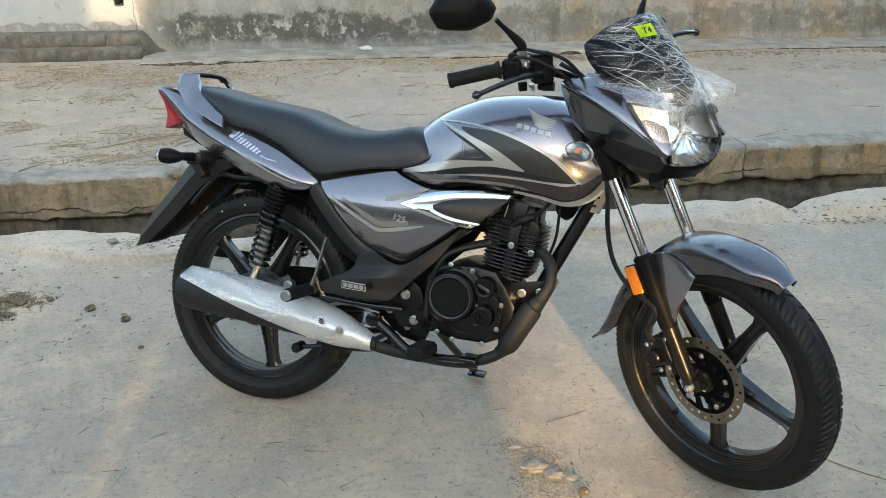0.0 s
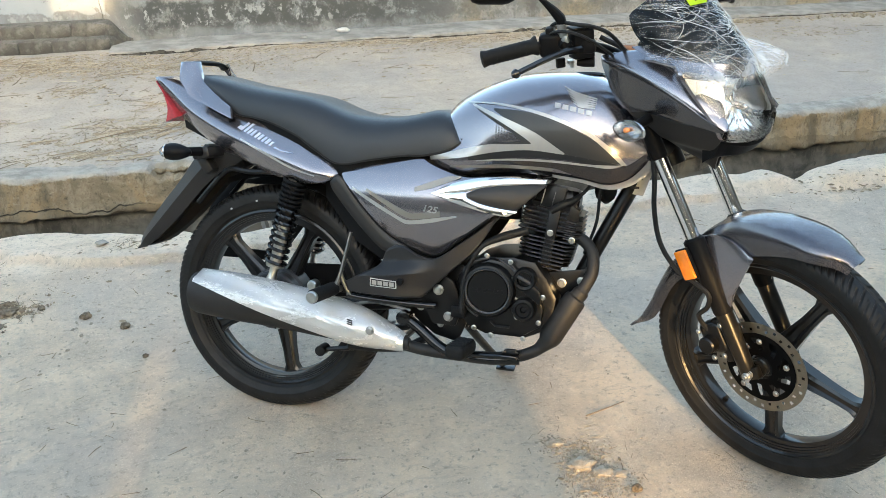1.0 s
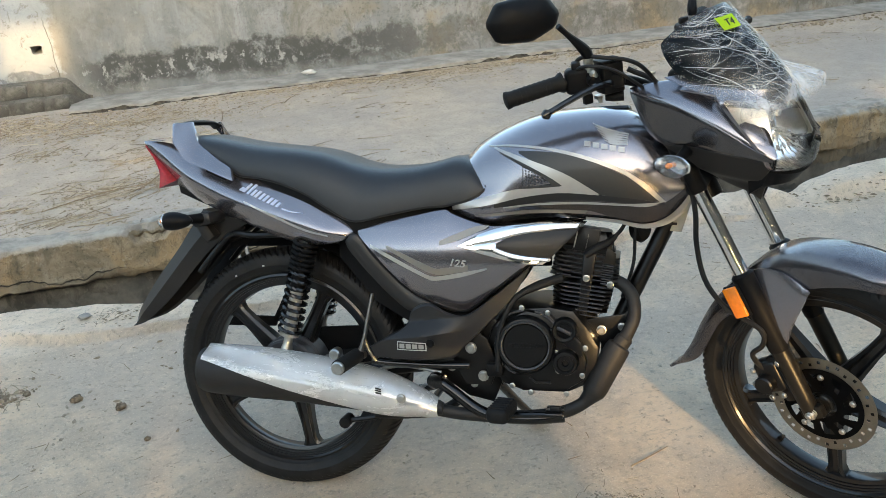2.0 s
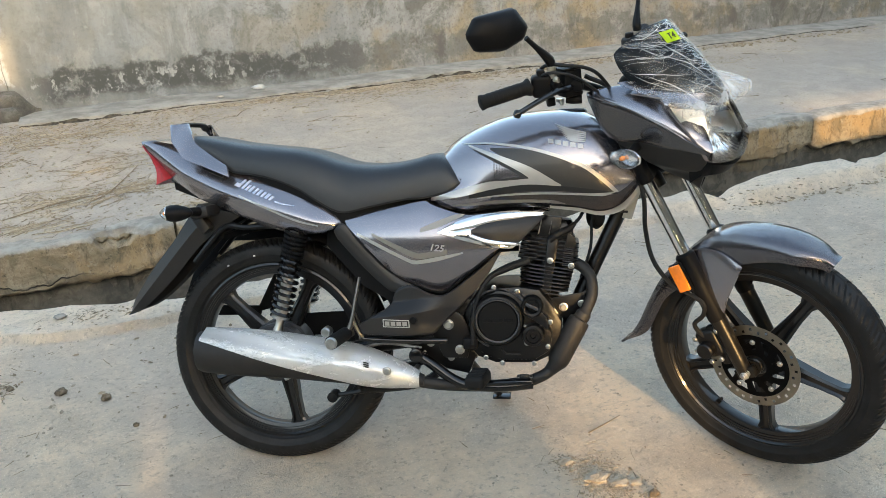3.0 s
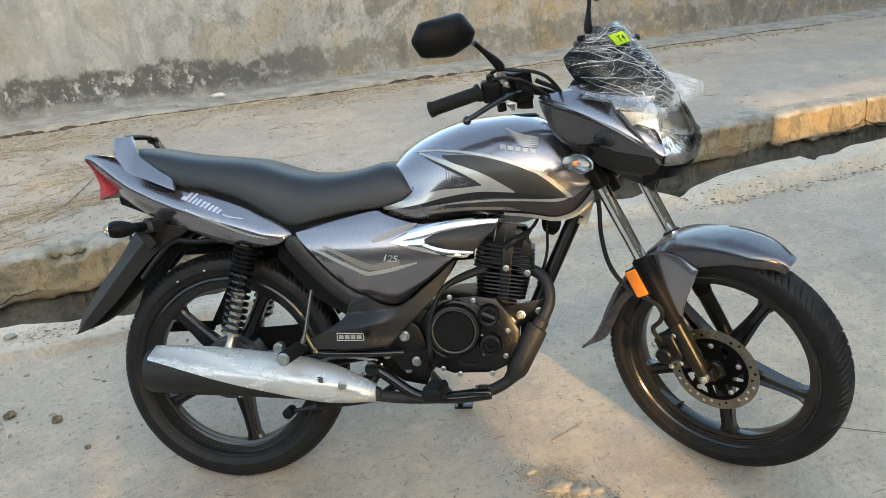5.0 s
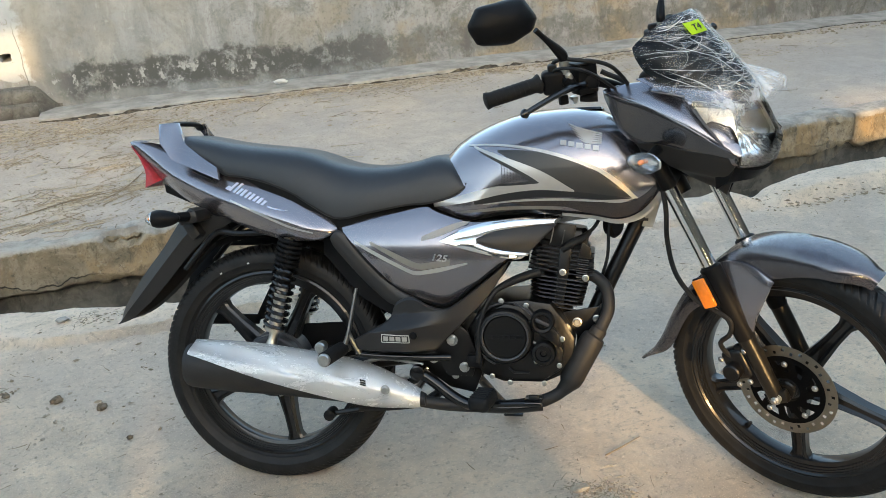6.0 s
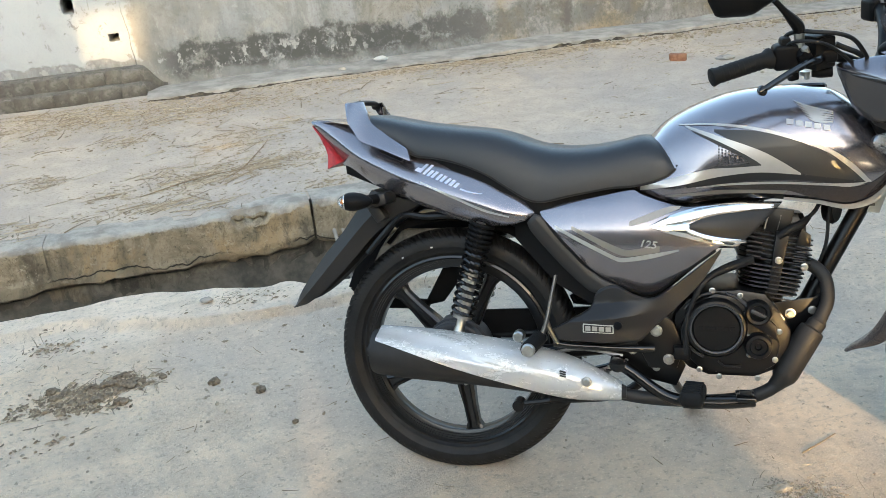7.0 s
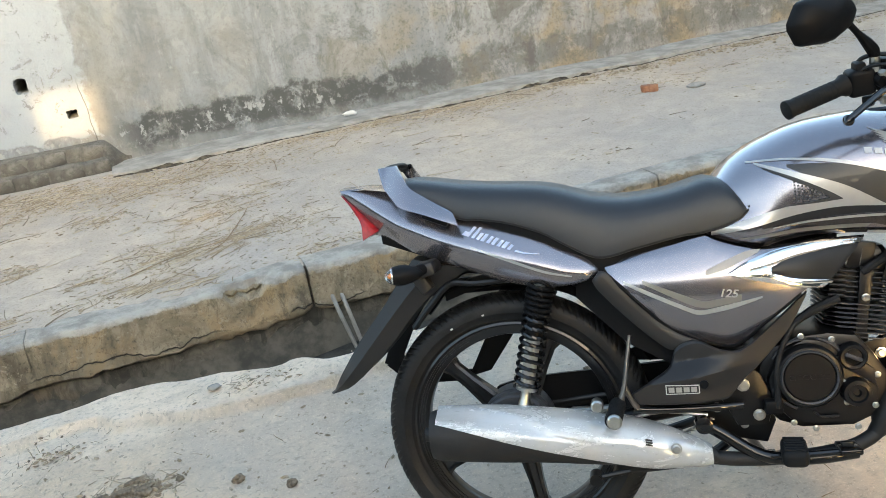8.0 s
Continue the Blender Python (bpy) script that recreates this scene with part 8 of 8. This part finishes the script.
while len(spots) < 420:
    u, v = rng.uniform(-2.5, 4.5), rng.uniform(-1.6, 1.1)
    if rng.random() > 0.25 + noise.noise((u * 1.3, v * 1.3, 8.0)):
        continue
    spots.append((u, v, rng.uniform(0.012, 0.06), rng.uniform(0, 6.28), rng.uniform(0.0006, 0.0014)))
strands("chaff", spots, STICK, "short bits of dry grass on the street", "straw")


def leaves(name, spots, label, material=LEAF):
    """Small curled dry leaves and crumbs, as one object."""
    vs, fs = [], []
    for u, v, s in spots:
        z = top_z(u, v)
        a, c = rng.uniform(0, 6.28), rng.uniform(0.1, 0.6)
        base = len(vs)
        for x, y, h in ((-1, 0, 0.35), (-0.3, 0.45, c), (0.5, 0.4, c), (1, 0, 0.3), (0.5, -0.4, 0.15), (-0.3, -0.45, 0.1), (0.1, 0, 0.75)):
            vs.append((u + s * (x * math.cos(a) - y * math.sin(a)), v + s * (x * math.sin(a) + y * math.cos(a)), z + 0.001 + s * h * 0.7))
        for k in range(6):
            fs.append((base + k, base + (k + 1) % 6, base + 6))
    me = bpy.data.meshes.new(name)
    me.from_pydata(vs, [], fs)
    me.materials.append(material)
    ob = new(name, me)
    ob.matrix_world = STREET
    return tagged(ob, label, "leaves", kind="stuff")


sp = [(rng.uniform(2.62, 4.6), 1.07 + rng.gauss(0, 0.03), rng.uniform(0.006, 0.017)) for _ in range(230)]
sp += [(rng.gauss(2.6, 0.1), rng.gauss(1.12, 0.05), rng.uniform(0.005, 0.015)) for _ in range(40)]
leaves("dry_leaves", sp, "small curled brown leaves along the broken lip")


def crumbs(name, spots, label, material):
    """Rough lumps of dried litter, as one object."""
    vs, fs = [], []
    for u, v, r in spots:
        z, base = top_z(u, v), len(vs)
        sx, sy, sz, a = rng.uniform(0.7, 1.4), rng.uniform(0.6, 1.0), rng.uniform(0.4, 0.8), rng.uniform(0, 3.14)
        for lat, cnt in ((-0.6, 5), (0.2, 6), (0.8, 4)):
            w = math.sqrt(max(0.05, 1 - lat * lat))
            for i in range(6):
                b = 2 * math.pi * i / 6 + lat
                k = r * rng.uniform(0.7, 1.2)
                x, y = w * math.cos(b) * sx * k, w * math.sin(b) * sy * k
                vs.append((u + x * math.cos(a) - y * math.sin(a), v + x * math.sin(a) + y * math.cos(a), z + r * 0.4 * sz + lat * r * sz * rng.uniform(0.8, 1.2)))
        for j in (0, 6):
            for i in range(6):
                l = (i + 1) % 6
                fs.append((base + j + i, base + j + l, base + j + 6 + l, base + j + 6 + i))
        fs.append(tuple(base + 12 + i for i in range(6)))
    me = bpy.data.meshes.new(name)
    me.from_pydata(vs, [], fs)
    me.materials.append(material)
    ob = new(name, me)
    ob.matrix_world = STREET
    return tagged(ob, label, "litter", kind="stuff")


def heap(clumps, sizes=(0.0015, 0.002, 0.003, 0.0045, 0.006)):
    """Spots gathered in clumps within clumps: centre, spread, count."""
    out = []
    for cu, cv, su, sv, n in clumps:
        for _ in range(max(3, n // 14)):
            a, b = rng.gauss(cu, su), rng.gauss(cv, sv)
            w = rng.uniform(0.006, 0.022)
            out += [(rng.gauss(a, w), rng.gauss(b, w * 0.8), rng.choice(sizes)) for _ in range(26)]
    return out


bits = [(rng.gauss(cu, su), min(4.28, max(2.15, rng.gauss(cv, sv))), rng.choice((0.0015, 0.002, 0.003, 0.0045, 0.006))) for cu, cv, su, sv, n in DRIFTS for _ in range(int(n * 2.6))]
bits += [(rng.uniform(-0.9, 5.5), rng.gauss(4.25, 0.035), rng.choice((0.002, 0.003, 0.005, 0.008))) for _ in range(800)]
bits += [(rng.uniform(2.2, 6.8), min(4.3, rng.gauss(4.22, 0.05)), rng.choice((0.004, 0.007, 0.011, 0.016))) for _ in range(420)]
bits += [(rng.gauss(cu, 0.14), min(4.27, rng.gauss(4.2, 0.04)), rng.choice((0.005, 0.009, 0.014))) for cu in (2.6, 3.1, 4.1, 5.2) for _ in range(60)]
crumbs("chaff_bits", bits, "crumbled brown chaff lying in drifts on the platform", BITS)
crumbs("leaf_litter", heap(((-1.02, 0.79, 0.06, 0.03, 620), (-0.92, 0.82, 0.045, 0.025, 420), (-1.13, 0.76, 0.05, 0.025, 200), (-0.97, 0.70, 0.06, 0.02, 200))), "dark crumbled dung and leaf litter heaped on the street", DUNG)
sp = [(rng.gauss(-1.0, 0.09), rng.gauss(0.80, 0.045), rng.uniform(0.005, 0.015)) for _ in range(170)] + [(rng.gauss(-1.1, 0.07), rng.gauss(0.54, 0.03), rng.uniform(0.004, 0.012)) for _ in range(36)]
sp += [(rng.gauss(-1.17, 0.05), rng.gauss(1.16, 0.03), rng.uniform(0.004, 0.012)) for _ in range(50)]
leaves("leaf_litter", sp, "brown crumpled leaves round a heap of litter", BROWNLEAF)
clump_spots = [(rng.gauss(-1.0, 0.085), rng.gauss(0.79, 0.04), rng.uniform(0.010, 0.024)) for _ in range(22)] + [(rng.gauss(-0.92, 0.035), rng.gauss(0.82, 0.025), rng.uniform(0.014, 0.026)) for _ in range(10)]
spots = [(rng.gauss(-1.0, 0.1), rng.gauss(0.79, 0.055), rng.uniform(0.015, 0.07), rng.uniform(0, 3.14), rng.uniform(0.001, 0.0022)) for _ in range(240)]
spots += [(rng.gauss(-1.15, 0.08), rng.gauss(1.15, 0.04), rng.uniform(0.01, 0.035), rng.uniform(0, 3.14), rng.uniform(0.0008, 0.0016)) for _ in range(70)]
spots += [(rng.gauss(-0.52, 0.07), rng.gauss(1.19, 0.03), rng.uniform(0.01, 0.04), rng.uniform(0, 3.14), rng.uniform(0.0008, 0.0016)) for _ in range(60)]
spots += [(rng.gauss(0.70, 0.06), rng.gauss(-0.48, 0.07), rng.uniform(0.01, 0.035), rng.uniform(0, 3.14), rng.uniform(0.0007, 0.0014)) for _ in range(90)]
strands("dry_stalks", spots, STRAW, "broken dry stalks among the litter on the street", "straw")
crumbs("leaf_litter", heap(((0.71, -0.50, 0.03, 0.035, 480), (0.665, -0.40, 0.02, 0.015, 140), (0.75, -0.56, 0.03, 0.03, 300)), (0.001, 0.0014, 0.0018, 0.0024, 0.0032)), "tan crumbled earth and litter scattered on the street", EARTH)
sp = [(rng.gauss(0.70, 0.04), rng.gauss(-0.50, 0.045), rng.uniform(0.004, 0.011)) for _ in range(40)]
leaves("leaf_litter", sp, "small brown leaf scraps on the street")
sp = [(rng.uniform(-2.2, 0.6), rng.uniform(0.3, 1.2), rng.uniform(0.005, 0.014)) for _ in range(90)]
leaves("leaf_litter", sp, "dry leaf scraps strewn over the dusty street")
sp = [(rng.uniform(-3.0, 6.0), rng.uniform(2.3, 4.3), rng.uniform(0.006, 0.018)) for _ in range(160)]
sp += [(rng.uniform(-2.4, 1.6), min(4.25, rng.gauss(3.75, 0.4)), rng.uniform(0.005, 0.02)) for _ in range(150)]
sp += [(rng.uniform(0.0, 6.0), 4.24 + rng.gauss(0, 0.04), rng.uniform(0.006, 0.02)) for _ in range(160)]
leaves("dry_leaves", sp, "scattered dry leaves on the platform")
sp = [(rng.uniform(-2.6, 4.5), rng.uniform(-1.8, 1.1), rng.uniform(0.003, 0.010)) for _ in range(1500)]
sp += [(rng.uniform(-2.2, 0.4), rng.uniform(0.35, 1.2), rng.uniform(0.004, 0.015)) for _ in range(170)]
crumbs("earth_crumbs", [(u, v, r * 0.5) for u, v, r in sp], "small crumbs of dry earth on the street", TANLUMP)
sp = [(rng.gauss(-0.45, 0.07), rng.gauss(1.15, 0.03), rng.uniform(0.004, 0.012)) for _ in range(36)]
leaves("dry_leaves", sp, "dry leaves and grass caught at the gutter's edge")


def lump(name, u, v, r, material, label, category, flat=0.6, lift=0.0):
    bm = bmesh.new()
    bmesh.ops.create_icosphere(bm, subdivisions=3, radius=1)
    for q in bm.verts:
        k = 1 + 0.4 * noise.noise(q.co * 1.7 + Vector((u, v, 0)) * 9) + 0.3 * noise.noise(q.co * 4 + Vector((v, u, 0)) * 9)
        q.co = Vector((q.co.x * r[0] * k, q.co.y * r[1] * k, q.co.z * r[2] * k))
    ob = new(name, finish(bm, material, name, 40))
    ob.matrix_world = STREET @ Matrix.Translation((u, v, top_z(u, v) + r[2] * flat + lift))
    return tagged(ob, label, category)


for u, v, r in ((-0.62, 0.69, 0.018), (-0.48, 0.58, 0.017), (-0.78, 0.80, 0.012), (0.53, 0.66, 0.011), (-0.40, 0.36, 0.009), (0.79, -0.62, 0.013)):
    lump("clod", u, v, (r, r * 0.85, r * 0.7), LUMP, "small brown clod of dried mud on the street", "clod")
for u, v, r in ((0.70, -0.50, 0.035), (0.74, -0.54, 0.026), (0.665, -0.40, 0.024), (0.78, -0.555, 0.02)):
    lump("earth_clod", u, v, (r, r * 0.7, r * 0.28), TANLUMP, "flat crumbled clod of tan earth on the street", "clod", 0.2)
for u, v, r in clump_spots:
    lump("earth_clod", u, v, (r, r * 0.75, r * 0.6), LUMP, "rough brown clod in the heap of leaf litter", "clod", 0.4)
lump("stone", 0.81, 4.50, (0.05, 0.03, 0.016), PALEDECAL, "flat pale stone on the screed strip", "stone", 0.5, 0.045)
for u, v, r in ((0.50, 4.46, 0.028), (-0.05, 4.40, 0.02), (1.3, 4.3, 0.022), (-0.62, 1.21, 0.022)):
    lump("stone", u, v, (r, r * 0.7, r * 0.45), STRIP, "small pale stone on the ground", "stone", 0.5, 0.02 if v > 4.3 else 0.0)
bm = block(0.115, 0.06, 0.055, 0.01, 3)
for q in bm.verts:
    q.co += Vector((noise.noise(q.co * 40), noise.noise(q.co * 37), noise.noise(q.co * 43))) * 0.006
ob = new("broken_brick", finish(bm, REDBRICK, "broken_brick"))
ob.matrix_world = STREET @ Matrix.Translation((2.74, 3.51, platform_z(2.74, 3.51) + 0.02)) @ Matrix.Rotation(radians(-20), 4, "Z")
tagged(ob, "broken piece of red brick on the platform", "brick")
lump("stone", 3.05, 3.40, (0.07, 0.045, 0.018), STRIP, "flat broken piece of concrete on the platform", "stone", 0.4)


def twig(pts, r, label):
    bm = tube([(u, v, top_z(u, v) + r + h) for u, v, h in pts], [r * k for k in np.linspace(1.0, 0.6, len(pts))], 7, 14)
    ob = new("twig", finish(bm, STICK, "twig"))
    ob.matrix_world = STREET
    return tagged(ob, label, "twig")


twig([(0.795, -0.305, 0), (0.86, -0.287, 0.0), (0.925, -0.268, 0.0)], 0.0017, "short dry twig lying on the street")
twig([(1.44, -0.56, 0), (1.52, -0.67, 0.003), (1.60, -0.74, 0.0)], 0.0018, "thin dark twig on the street")
twig([(0.62, 0.45, 0), (0.69, 0.47, 0.003), (0.74, 0.46, 0.0)], 0.002, "thin dark twig on the street")
twig([(-0.50, 2.55, 0), (-0.40, 2.62, 0.004), (-0.25, 2.95, 0.004), (-0.2, 3.1, 0.0)], 0.003, "bent dry twig on the platform")
twig([(-0.9, 2.5, 0), (-0.6, 2.62, 0.006), (-0.33, 2.66, 0.0)], 0.003, "long dry stalk on the platform")
# two waste pipes coming out of the gutter's far wall
for u0, u1 in ((-0.010, 0.048), (0.033, 0.078)):
    bm = tube([(u0 - 0.008, 2.06, -0.02), (u0 - 0.003, 2.015, -0.055), (u0, 1.992, -0.085), (u1, 1.965, -0.345)], 0.0095, 12, 14)
    ob = new("waste_pipe", finish(bm, STRIP, "waste_pipe"))
    ob.matrix_world = STREET
    tagged(ob, "thin grey waste pipe running down into the drain", "pipe", "waste pipes in the drain")
